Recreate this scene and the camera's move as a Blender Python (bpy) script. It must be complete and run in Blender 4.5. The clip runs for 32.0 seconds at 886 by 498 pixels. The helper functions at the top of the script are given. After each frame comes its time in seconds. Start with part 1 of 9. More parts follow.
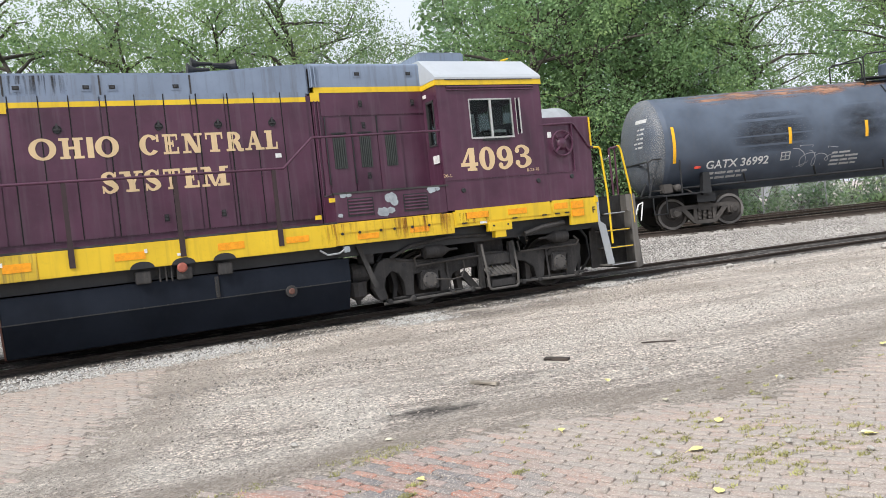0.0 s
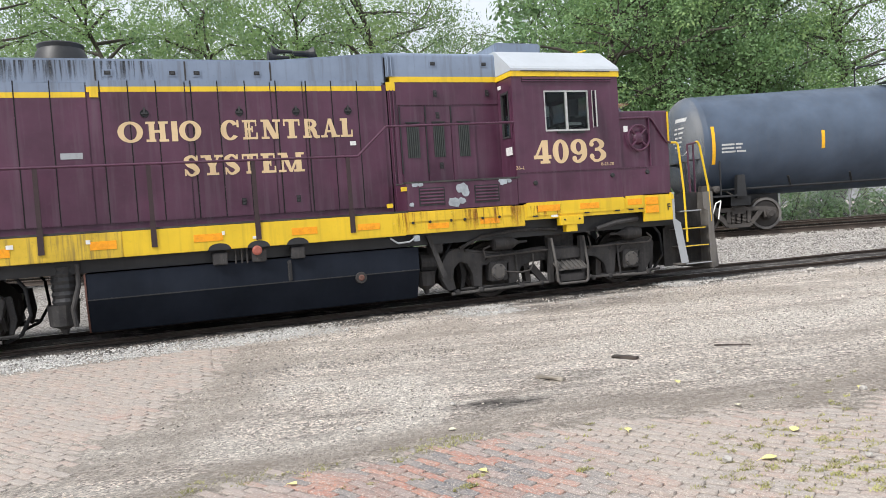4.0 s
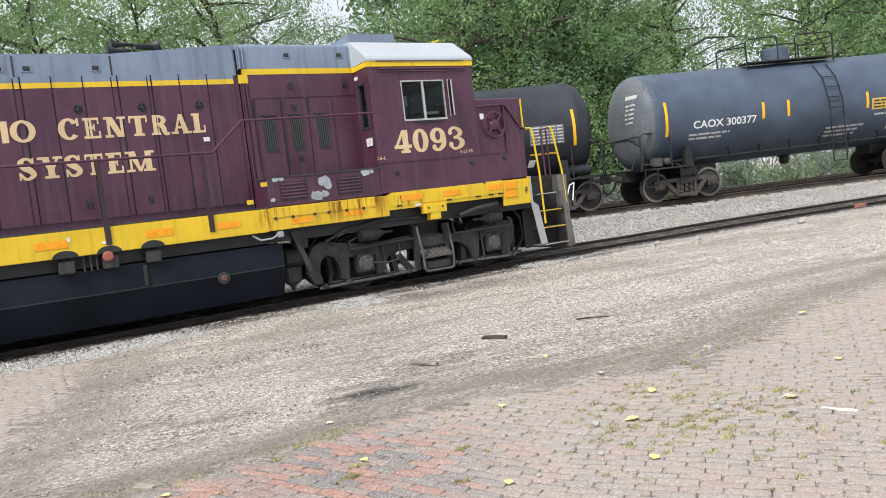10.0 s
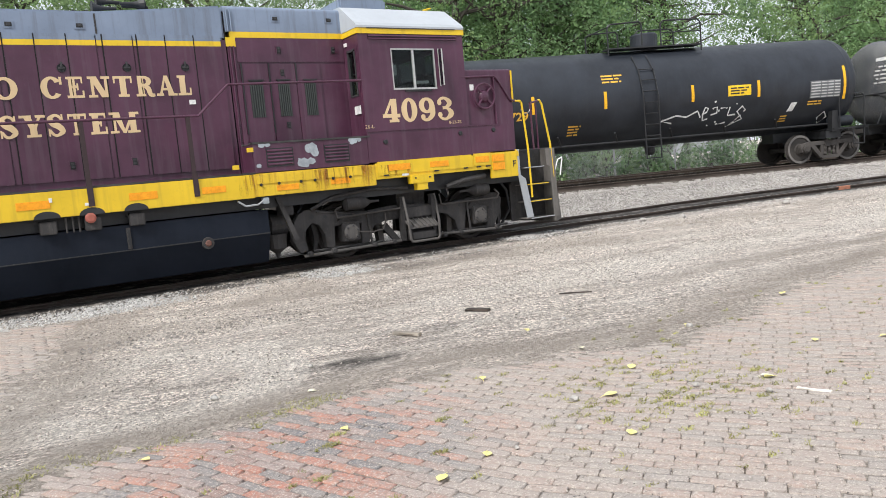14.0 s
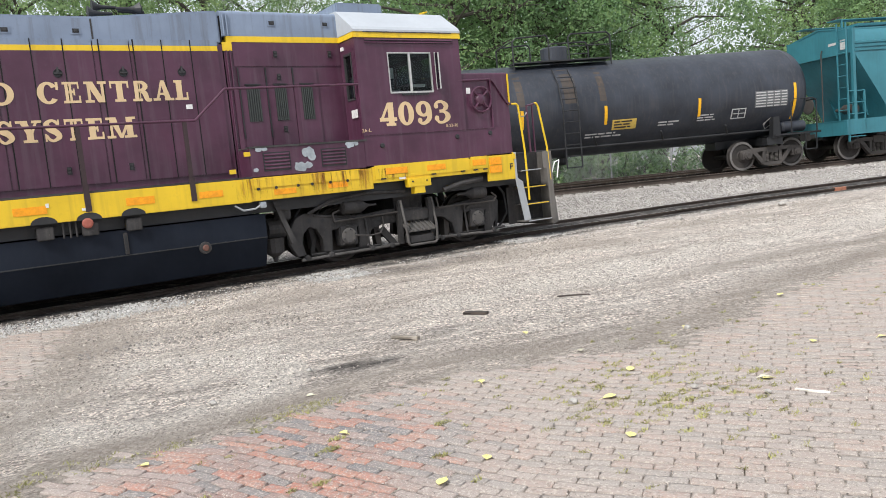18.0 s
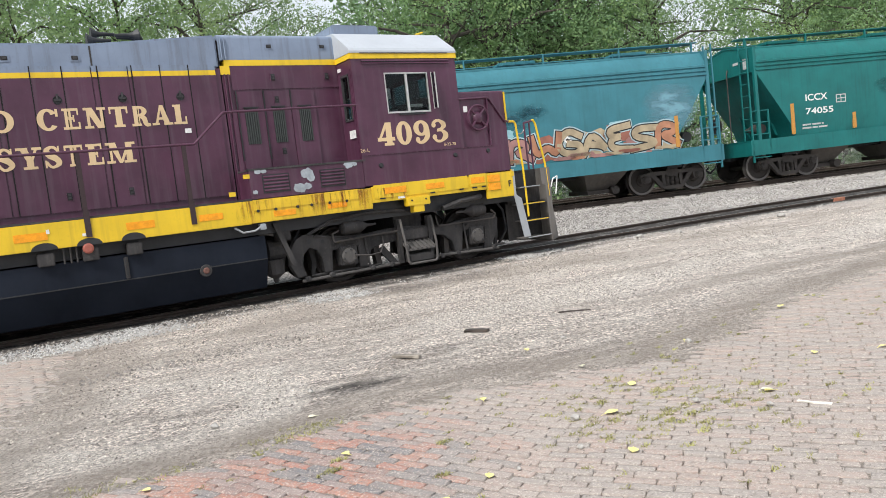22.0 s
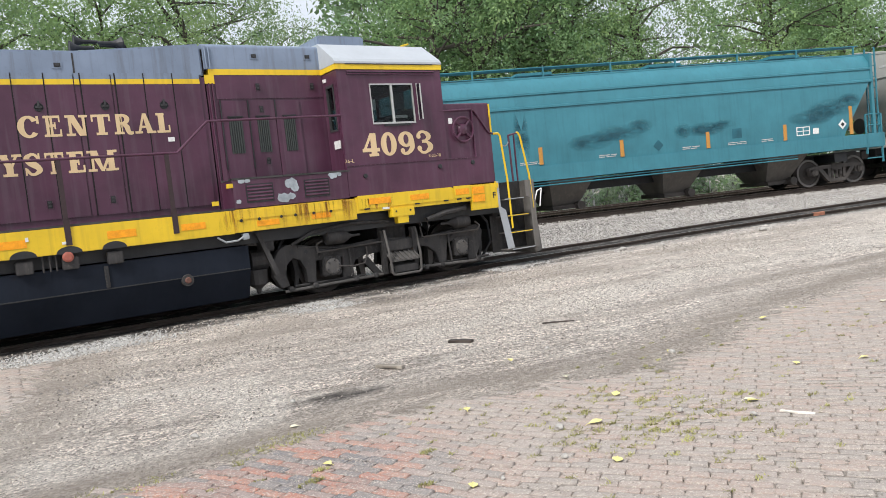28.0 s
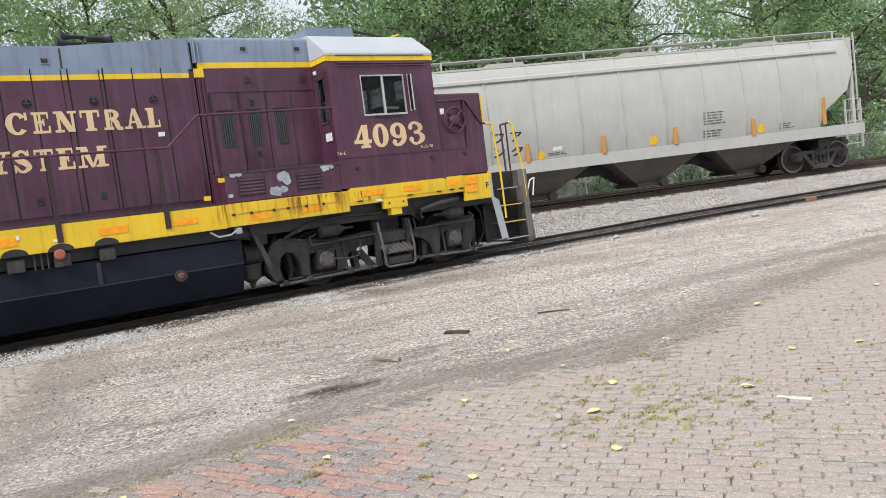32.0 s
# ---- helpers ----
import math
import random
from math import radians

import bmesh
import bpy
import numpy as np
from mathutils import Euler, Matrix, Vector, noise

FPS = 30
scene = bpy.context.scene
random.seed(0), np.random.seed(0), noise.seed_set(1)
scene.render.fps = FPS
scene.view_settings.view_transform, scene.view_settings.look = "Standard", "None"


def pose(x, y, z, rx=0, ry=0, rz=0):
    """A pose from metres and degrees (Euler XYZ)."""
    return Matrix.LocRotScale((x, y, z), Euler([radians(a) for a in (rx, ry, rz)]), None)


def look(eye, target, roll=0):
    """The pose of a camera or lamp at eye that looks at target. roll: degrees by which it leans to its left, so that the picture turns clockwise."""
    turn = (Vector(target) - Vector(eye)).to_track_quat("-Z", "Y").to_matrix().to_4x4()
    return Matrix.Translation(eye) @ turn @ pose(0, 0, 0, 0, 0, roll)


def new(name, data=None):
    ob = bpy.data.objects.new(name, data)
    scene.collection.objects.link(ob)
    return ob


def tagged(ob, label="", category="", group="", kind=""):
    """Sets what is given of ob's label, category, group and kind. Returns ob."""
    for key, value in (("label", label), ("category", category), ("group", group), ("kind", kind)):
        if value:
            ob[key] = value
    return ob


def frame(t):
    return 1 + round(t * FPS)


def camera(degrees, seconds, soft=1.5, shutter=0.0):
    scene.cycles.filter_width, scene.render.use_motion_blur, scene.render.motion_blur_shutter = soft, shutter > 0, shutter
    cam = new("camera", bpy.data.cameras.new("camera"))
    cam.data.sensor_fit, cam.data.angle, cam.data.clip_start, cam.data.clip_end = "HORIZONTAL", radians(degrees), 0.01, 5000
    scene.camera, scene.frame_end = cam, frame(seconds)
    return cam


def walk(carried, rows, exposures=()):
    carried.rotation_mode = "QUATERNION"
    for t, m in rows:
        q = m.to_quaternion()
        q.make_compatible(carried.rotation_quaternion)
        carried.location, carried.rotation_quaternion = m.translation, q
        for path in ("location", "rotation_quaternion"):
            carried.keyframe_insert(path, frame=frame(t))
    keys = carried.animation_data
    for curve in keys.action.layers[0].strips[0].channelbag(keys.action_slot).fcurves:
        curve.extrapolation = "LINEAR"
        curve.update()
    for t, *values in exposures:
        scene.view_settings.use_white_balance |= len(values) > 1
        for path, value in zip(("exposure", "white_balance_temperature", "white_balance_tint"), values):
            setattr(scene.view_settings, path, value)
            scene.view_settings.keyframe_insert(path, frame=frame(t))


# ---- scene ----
cam = camera(61.06, 32.0, 0.8)
PATH = [
    (0.0, pose(0.021, 0.003, 1.482, 87.925, 5.845, -26.389)),
    (0.5, pose(0.017, 0.000, 1.480, 87.800, 5.874, -26.414)),
    (1.0, pose(0.016, -0.010, 1.483, 87.632, 5.798, -26.417)),
    (1.5, pose(0.016, -0.011, 1.482, 87.544, 5.378, -26.392)),
    (2.0, pose(0.019, -0.010, 1.482, 87.686, 4.854, -26.216)),
    (2.5, pose(0.026, 0.005, 1.487, 88.137, 4.246, -22.793)),
    (3.0, pose(0.017, 0.030, 1.487, 89.107, 4.392, -19.415)),
    (3.5, pose(0.012, 0.021, 1.485, 88.011, 4.102, -21.015)),
    (5.5, pose(0.009, 0.008, 1.479, 87.404, 3.771, -21.142)),
    (6.0, pose(0.000, 0.000, 1.475, 86.980, 3.482, -25.280)),
    (6.5, pose(-0.010, -0.011, 1.479, 86.565, 3.768, -28.353)),
    (7.0, pose(-0.011, -0.006, 1.477, 86.454, 4.845, -28.486)),
    (7.5, pose(-0.011, -0.000, 1.481, 86.300, 5.325, -28.563)),
    (8.0, pose(-0.007, 0.003, 1.481, 86.122, 5.258, -29.249)),
    (8.5, pose(-0.006, -0.001, 1.477, 86.183, 5.678, -29.929)),
    (9.0, pose(-0.008, 0.006, 1.471, 86.424, 6.135, -30.558)),
    (9.5, pose(-0.005, 0.013, 1.463, 86.274, 6.636, -31.130)),
    (10.0, pose(-0.008, 0.017, 1.461, 86.125, 6.758, -31.519)),
    (10.5, pose(-0.006, 0.027, 1.461, 86.004, 6.644, -31.922)),
    (11.0, pose(-0.009, 0.027, 1.463, 85.996, 6.473, -32.014)),
    (11.5, pose(-0.007, 0.033, 1.460, 85.928, 6.162, -32.040)),
    (12.0, pose(0.010, 0.042, 1.468, 85.325, 5.341, -31.994)),
    (12.5, pose(0.003, 0.026, 1.469, 85.057, 5.106, -32.007)),
    (13.0, pose(-0.000, 0.027, 1.470, 84.881, 5.076, -32.055)),
    (13.5, pose(-0.000, 0.021, 1.470, 84.357, 5.062, -32.249)),
    (14.0, pose(-0.001, 0.018, 1.473, 83.771, 5.117, -32.460)),
    (14.5, pose(-0.004, 0.017, 1.472, 83.584, 5.310, -32.560)),
    (16.5, pose(-0.002, 0.020, 1.471, 83.722, 5.767, -32.545)),
    (17.0, pose(-0.005, 0.020, 1.471, 83.944, 5.789, -32.592)),
    (17.5, pose(-0.008, 0.024, 1.473, 83.859, 5.627, -32.631)),
    (18.0, pose(-0.009, 0.020, 1.476, 83.988, 5.408, -32.716)),
    (18.5, pose(-0.014, 0.022, 1.468, 84.416, 5.520, -32.850)),
    (19.0, pose(-0.012, 0.031, 1.468, 84.792, 5.561, -32.950)),
    (19.5, pose(-0.003, 0.014, 1.471, 85.151, 5.382, -32.819)),
    (20.0, pose(-0.004, 0.009, 1.471, 85.438, 5.344, -32.663)),
    (20.5, pose(-0.005, 0.007, 1.478, 85.295, 5.327, -32.567)),
    (21.0, pose(-0.006, 0.006, 1.478, 85.188, 5.551, -32.606)),
    (21.5, pose(-0.005, -0.001, 1.479, 85.205, 6.084, -32.681)),
    (22.0, pose(-0.003, -0.001, 1.479, 85.355, 6.536, -32.743)),
    (22.5, pose(-0.002, 0.002, 1.481, 85.497, 6.578, -32.799)),
    (23.0, pose(-0.004, 0.001, 1.482, 85.655, 6.639, -32.840)),
    (23.5, pose(0.001, 0.007, 1.469, 85.814, 6.713, -32.865)),
    (24.0, pose(0.000, 0.011, 1.462, 85.892, 6.646, -32.866)),
    (24.5, pose(0.001, 0.011, 1.456, 85.992, 6.717, -32.868)),
    (25.0, pose(-0.001, 0.011, 1.454, 86.126, 6.775, -32.903)),
    (25.5, pose(0.005, 0.015, 1.449, 86.236, 6.972, -32.950)),
    (27.5, pose(0.002, 0.017, 1.448, 86.063, 6.423, -33.685)),
    (28.0, pose(-0.001, 0.017, 1.449, 86.202, 6.095, -33.950)),
    (28.5, pose(0.000, 0.020, 1.454, 86.361, 5.996, -34.036)),
    (29.0, pose(0.004, 0.019, 1.458, 86.373, 6.224, -34.059)),
    (29.5, pose(0.007, 0.019, 1.461, 86.246, 6.439, -34.100)),
    (30.0, pose(0.006, 0.020, 1.466, 86.100, 6.856, -34.212)),
    (30.5, pose(0.005, 0.030, 1.462, 85.972, 7.030, -34.370)),
    (31.0, pose(0.003, 0.036, 1.455, 85.801, 7.125, -34.478)),
    (31.5, pose(-0.002, 0.036, 1.453, 85.564, 7.099, -34.525)),
    (32.0, pose(-0.000, 0.040, 1.457, 85.412, 7.006, -34.546)),
]
walk(cam, PATH, [(0.0, 0.3), (3.5, 0.33), (10.0, 0.3), (20.0, 0.29), (32.0, 0.2)])

# ---- light ----
world = bpy.data.worlds.new("overcast")
scene.world = world
world.use_nodes = True
wn = world.node_tree
sky = wn.nodes.new("ShaderNodeTexSky")
sky.sky_type = "NISHITA"
sky.sun_disc = False
sky.sun_elevation = radians(48.7)
sky.sun_rotation = radians(246)
sky.air_density, sky.dust_density, sky.ozone_density = 1.0, 6.0, 1.0
# a thin even layer of cloud over the clear sky
cloud = wn.nodes.new("ShaderNodeMix")
cloud.data_type = "RGBA"
cloud.inputs[0].default_value = 0.8
cloud.inputs[7].default_value = (8.5, 9.0, 9.9, 1)
wn.links.new(sky.outputs[0], cloud.inputs[6])
wn.links.new(cloud.outputs[2], wn.nodes["Background"].inputs[0])
wn.nodes["Background"].inputs[1].default_value = 0.1
sun = new("sun", bpy.data.lights.new("sun", "SUN"))
sun.data.energy, sun.data.angle, sun.data.color = 2.9, radians(10), (1.0, 0.98, 0.955)
sun.matrix_world = look((-20, -9, 25), (0, 0, 0))

# ---- plan ----
LOCO_Y = 13.33                                   # centre of the near track
T2 = Vector((16.0, 17.92, 0.545))                # a point on the centre of the far track, at rail top
T2_TURN = -20.07                                 # its direction
D2 = Vector((math.cos(radians(T2_TURN)), math.sin(radians(T2_TURN)), 0))
N2 = Vector((-D2.y, D2.x, 0))


def along(s, w=0.0, z=0.0):
    return T2 + D2 * s + N2 * w + Vector((0, 0, z))


def track1_y(x):
    if x < 9.5:
        return LOCO_Y
    if x < 17.6:
        return LOCO_Y - 0.0225 * (x - 9.5) ** 2
    return 11.854 - 0.3645 * (x - 17.6)


def track1_z(x):
    return min(0.3, max(0.0, x - 13.5) * 0.0185)


def smooth(a, b, v):
    v = min(1.0, max(0.0, (v - a) / (b - a)))
    return v * v * (3 - 2 * v)


def ground_z(x, y):
    w = (Vector((x, y, 0)) - Vector((T2.x, T2.y, 0))).dot(N2)
    base = -0.08 + track1_z(x)
    return base + smooth(-4.1, -1.9, w) * (0.36 - base)


# ---- materials ----
def nodes_of(name):
    m = bpy.data.materials.new(name)
    m.use_nodes = True
    nt = m.node_tree
    return m, nt, nt.nodes["Principled BSDF"]


def mix_rgb(nt, fac, a, b):
    n = nt.nodes.new("ShaderNodeMix")
    n.data_type = "RGBA"
    for sock, v in ((n.inputs[0], fac), (n.inputs[6], a), (n.inputs[7], b)):
        if hasattr(v, "is_linked"):
            nt.links.new(v, sock)
        elif isinstance(v, tuple):
            sock.default_value = (*v, 1)
        else:
            sock.default_value = v
    return n.outputs[2]


def noise_tex(nt, scale, detail=4, stretch=(1, 1, 1), rough=0.55, world_space=False, offset=(0, 0, 0)):
    if world_space:
        vec = nt.nodes.new("ShaderNodeNewGeometry").outputs["Position"]
    else:
        vec = nt.nodes.new("ShaderNodeTexCoord").outputs["Object"]
    mp = nt.nodes.new("ShaderNodeMapping")
    mp.inputs["Scale"].default_value = stretch
    mp.inputs["Location"].default_value = offset
    nt.links.new(vec, mp.inputs["Vector"])
    n = nt.nodes.new("ShaderNodeTexNoise")
    n.inputs["Scale"].default_value, n.inputs["Detail"].default_value = scale, detail
    n.inputs["Roughness"].default_value = rough
    nt.links.new(mp.outputs[0], n.inputs["Vector"])
    return n.outputs["Fac"]


def streak_tex(nt, scale, length, turn, detail=5, rough=0.65, offset=0.0):
    """Noise drawn out along one direction on the ground."""
    mp = nt.nodes.new("ShaderNodeMapping")
    mp.vector_type = "TEXTURE"
    mp.inputs["Rotation"].default_value = (0, 0, radians(turn))
    mp.inputs["Scale"].default_value = (length, 1, 1)
    mp.inputs["Location"].default_value = (offset, offset, 0)
    nt.links.new(nt.nodes.new("ShaderNodeNewGeometry").outputs["Position"], mp.inputs["Vector"])
    n = nt.nodes.new("ShaderNodeTexNoise")
    n.inputs["Scale"].default_value, n.inputs["Detail"].default_value, n.inputs["Roughness"].default_value = scale, detail, rough
    nt.links.new(mp.outputs[0], n.inputs["Vector"])
    return n.outputs["Fac"]


def ramp(nt, fac, a, b):
    n = nt.nodes.new("ShaderNodeMapRange")
    n.inputs["From Min"].default_value, n.inputs["From Max"].default_value = a, b
    nt.links.new(fac, n.inputs["Value"])
    return n.outputs[0]


def times(nt, a, k):
    n = nt.nodes.new("ShaderNodeMath")
    n.operation = "MULTIPLY"
    nt.links.new(a, n.inputs[0])
    if hasattr(k, "is_linked"):
        nt.links.new(k, n.inputs[1])
    else:
        n.inputs[1].default_value = k
    return n.outputs[0]


def bump_on(nt, bsdf, fac, strength, dist=0.02):
    b = nt.nodes.new("ShaderNodeBump")
    b.inputs["Strength"].default_value, b.inputs["Distance"].default_value = strength, dist
    nt.links.new(fac, b.inputs["Height"])
    nt.links.new(b.outputs[0], bsdf.inputs["Normal"])


def paint(name, base, dirt=(0.1, 0.085, 0.07), rough=0.4, amount=0.35, fade=0.15, streak=0.3, metal=0.0, bump=0.04, scale=1.0):
    """Weathered paint: faded patches, vertical streaks of grime and fine specks."""
    m, nt, b = nodes_of(name)
    pale = tuple(min(1, c * (1 + fade) + 0.02 * fade) for c in base)
    dark = tuple(c * (1 - fade) for c in base)
    col = mix_rgb(nt, ramp(nt, noise_tex(nt, 1.3 * scale), 0.3, 0.7), dark, pale)
    st = ramp(nt, noise_tex(nt, 2.0 * scale, 5, (6, 6, 0.35)), 0.5, 0.78)
    col = mix_rgb(nt, times(nt, st, streak), col, dirt)
    sp = ramp(nt, noise_tex(nt, 16 * scale, 6, rough=0.7), 0.56, 0.75)
    col = mix_rgb(nt, times(nt, sp, amount), col, dirt)
    nt.links.new(col, b.inputs["Base Color"])
    b.inputs["Metallic"].default_value = metal
    rg = nt.nodes.new("ShaderNodeMapRange")
    rg.inputs["To Min"].default_value, rg.inputs["To Max"].default_value = rough * 0.8, min(1, rough * 1.4)
    nt.links.new(noise_tex(nt, 5 * scale), rg.inputs["Value"])
    nt.links.new(rg.outputs[0], b.inputs["Roughness"])
    bump_on(nt, b, noise_tex(nt, 30 * scale, 3), bump, 0.01)
    return m


def plain(name, base, rough=0.5, metal=0.0, var=0.15, scale=20.0):
    m, nt, b = nodes_of(name)
    col = mix_rgb(nt, ramp(nt, noise_tex(nt, scale), 0.3, 0.7), tuple(c * (1 - var) for c in base), tuple(min(1, c * (1 + var)) for c in base))
    nt.links.new(col, b.inputs["Base Color"])
    b.inputs["Roughness"].default_value, b.inputs["Metallic"].default_value = rough, metal
    return m


M = {}
M["maroon"] = paint("maroon_paint", (0.073, 0.0215, 0.047), (0.125, 0.093, 0.112), 0.34, 0.16, 0.26, 0.4)
M["yellow"] = paint("yellow_paint", (0.74, 0.5, 0.018), (0.16, 0.09, 0.03), 0.42, 0.15, 0.1, 0.28)
M["grey_hood"] = paint("grey_hood_paint", (0.19, 0.24, 0.325), (0.08, 0.075, 0.07), 0.42, 0.25, 0.14, 0.55)
M["white_roof"] = paint("white_roof_paint", (0.42, 0.45, 0.48), (0.25, 0.22, 0.18), 0.4, 0.15, 0.06, 0.12)
M["black"] = paint("black_paint", (0.014, 0.015, 0.017), (0.06, 0.055, 0.05), 0.45, 0.2, 0.3, 0.2)
M["frame_grime"] = paint("dusty_grimy_steel", (0.034, 0.032, 0.032), (0.12, 0.107, 0.095), 0.72, 0.6, 0.4, 0.3, bump=0.25, scale=1.6)
M["steel"] = plain("worn_steel", (0.35, 0.34, 0.33), 0.35, 0.9)
M["cream"] = paint("cream_lettering", (0.66, 0.49, 0.28), (0.3, 0.2, 0.12), 0.5, 0.2, 0.1, 0.2)
M["step_dust"] = paint("dust_covered_step", (0.075, 0.07, 0.066), (0.2, 0.18, 0.16), 0.8, 0.6, 0.3, 0.2, bump=0.2)
M["orange"] = plain("orange_reflector", (0.9, 0.35, 0.008), 0.35)
M["silver"] = plain("bare_grey_patch", (0.36, 0.4, 0.43), 0.5, 0.1, 0.25, 9)
M["white_paint"] = plain("white_paint", (0.75, 0.75, 0.73), 0.5)
M["light_grey"] = paint("light_grey_paint", (0.36, 0.38, 0.4), (0.1, 0.09, 0.08), 0.5, 0.3, 0.1, 0.25)
M["tan_step"] = paint("worn_step_paint", (0.15, 0.14, 0.128), (0.06, 0.045, 0.035), 0.75, 0.4, 0.2, 0.3)
M["glass"] = None
M["yellow_streaked"] = paint("rust_streaked_yellow_paint", (0.72, 0.48, 0.02), (0.3, 0.1, 0.025), 0.45, 0.3, 0.14, 0.62, scale=1.4)
M["yellow_dirty"] = paint("grimy_yellow_paint", (0.62, 0.42, 0.03), (0.1, 0.075, 0.045), 0.6, 0.4, 0.2, 0.95, scale=1.6)
M["green_grey"] = plain("green_grey_slats", (0.04, 0.048, 0.044), 0.55)
M["strip_yellow"] = plain("amber_reflective_tape", (0.85, 0.45, 0.015), 0.4)
M["red_cap"] = plain("red_brown_cap", (0.35, 0.1, 0.07), 0.6)
M["tank_paint"] = paint("worn_black_tank_paint", (0.006, 0.0098, 0.0185), (0.02, 0.025, 0.036), 0.6, 0.1, 0.25, 0.15)
M["tank_paint"].node_tree.nodes["Principled BSDF"].inputs["Specular IOR Level"].default_value = 0.2
M["rust_plate"] = plain("rusty_brown_plate", (0.13, 0.06, 0.045), 0.7)
M["aluminium"] = plain("dull_aluminium", (0.55, 0.55, 0.53), 0.4, 0.6)
M["cab_inside"] = plain("dark_cab_lining", (0.03, 0.035, 0.035), 0.6)
M["foot_brown"] = plain("brown_post_foot", (0.034, 0.018, 0.02), 0.6)
M["light_black"] = plain("dark_rubber", (0.04, 0.04, 0.042), 0.6)
M["galvanised"] = plain("galvanised_steel", (0.34, 0.35, 0.35), 0.5, 0.3)
M["grass"] = plain("dry_green_grass", (0.31, 0.3, 0.12), 0.75, 0, 0.35, 3)
M["leaf_yellow"] = plain("yellow_leaf", (0.72, 0.65, 0.26), 0.6, 0, 0.15, 30)
M["leaf_pale"] = plain("pale_dry_leaf", (0.66, 0.62, 0.46), 0.6, 0, 0.15, 30)
M["dark_wood"] = plain("dark_weathered_wood", (0.06, 0.048, 0.04), 0.9, 0, 0.35, 12)
M["grey_wood"] = plain("grey_weathered_wood", (0.28, 0.25, 0.21), 0.9, 0, 0.3, 12)
M["pale_wood"] = plain("bleached_wood", (0.72, 0.68, 0.6), 0.8, 0, 0.12, 12)
M["stone_grey"] = plain("grey_stone", (0.4, 0.38, 0.35), 0.9, 0, 0.3, 25)
M["orange_mark"] = plain("orange_marking_paint", (0.36, 0.15, 0.09), 0.7, 0, 0.4, 14)
M["chalk"] = plain("chalk_line", (0.42, 0.43, 0.45), 0.8, 0, 0.35, 8)
M["panel_grey"] = plain("grey_data_panel", (0.12, 0.125, 0.13), 0.6)
M["red_lamp"] = plain("red_lamp", (0.5, 0.05, 0.03), 0.4)
M["beige"] = plain("beige_board", (0.5, 0.4, 0.22), 0.6)
M["bright_yellow"] = plain("yellow_panel", (0.85, 0.55, 0.02), 0.5)
M["dull_yellow"] = plain("dull_yellow_panel", (0.6, 0.42, 0.09), 0.6)
M["tank_gloss"] = paint("glossy_black_band", (0.011, 0.014, 0.022), (0.04, 0.04, 0.045), 0.22, 0.06, 0.3, 0.08)
M["brown_stain"] = paint("brown_stained_paint", (0.055, 0.045, 0.038), (0.11, 0.07, 0.045), 0.6, 0.4, 0.3, 0.5)
M["graf_rust"] = plain("rust_red_spray", (0.29, 0.115, 0.08), 0.5, 0, 0.3, 3)
M["graf_pink"] = plain("dusty_pink_spray", (0.36, 0.19, 0.17), 0.5, 0, 0.3, 3)
M["graf_tan"] = plain("tan_spray", (0.42, 0.34, 0.22), 0.5, 0, 0.3, 3)
M["graf_orange"] = plain("orange_spray", (0.4, 0.19, 0.11), 0.5, 0, 0.3, 3)
M["graf_white"] = plain("white_spray", (0.4, 0.53, 0.56), 0.5, 0, 0.2, 3)
M["graf_sky"] = plain("pale_blue_spray", (0.25, 0.45, 0.5), 0.5, 0, 0.2, 3)
M["teal_dark"] = plain("dark_teal_overpaint", (0.017, 0.115, 0.155), 0.5, 0, 0.25, 3)
M["grey_text"] = plain("grey_stencil", (0.12, 0.12, 0.12), 0.6)
M["dot_yellow"] = plain("yellow_dot", (0.85, 0.5, 0.03), 0.5)
M["unseen_brick"] = paint("unseen_wall_brick", (0.16, 0.11, 0.085), (0.08, 0.07, 0.06), 0.9, 0.3, 0.3, 0.3)


def glass_mat():
    m, nt, b = nodes_of("cab_glass")
    b.inputs["Base Color"].default_value = (0.28, 0.33, 0.33, 1)
    b.inputs["Roughness"].default_value, b.inputs["Transmission Weight"].default_value = 0.04, 1.0
    b.inputs["IOR"].default_value = 1.28
    return m


def soft_spray(name, base, strength=1.6, grain=3.0):
    """Sprayed or stained paint that thins out towards the edge of its patch."""
    m, nt, b = nodes_of(name)
    co = nt.nodes.new("ShaderNodeTexCoord")
    mp = nt.nodes.new("ShaderNodeMapping")
    mp.inputs["Location"].default_value, mp.inputs["Scale"].default_value = (-1, 0, -1), (2, 0, 2)
    nt.links.new(co.outputs["Generated"], mp.inputs["Vector"])
    ln = nt.nodes.new("ShaderNodeVectorMath")
    ln.operation = "LENGTH"
    nt.links.new(mp.outputs[0], ln.inputs[0])
    fall = ramp(nt, ln.outputs["Value"], 1.0, 0.15)
    fac = times(nt, times(nt, fall, ramp(nt, noise_tex(nt, grain, 5, (0.6, 1, 1.4), 0.65), 0.3, 0.62)), strength)
    cl = nt.nodes.new("ShaderNodeClamp")
    nt.links.new(fac, cl.inputs[0])
    b.inputs["Base Color"].default_value = (*base, 1)
    b.inputs["Roughness"].default_value = 0.5
    tr_ = nt.nodes.new("ShaderNodeBsdfTransparent")
    mx = nt.nodes.new("ShaderNodeMixShader")
    nt.links.new(cl.outputs[0], mx.inputs[0])
    nt.links.new(tr_.outputs[0], mx.inputs[1])
    nt.links.new(b.outputs[0], mx.inputs[2])
    nt.links.new(mx.outputs[0], nt.nodes["Material Output"].inputs["Surface"])
    return m


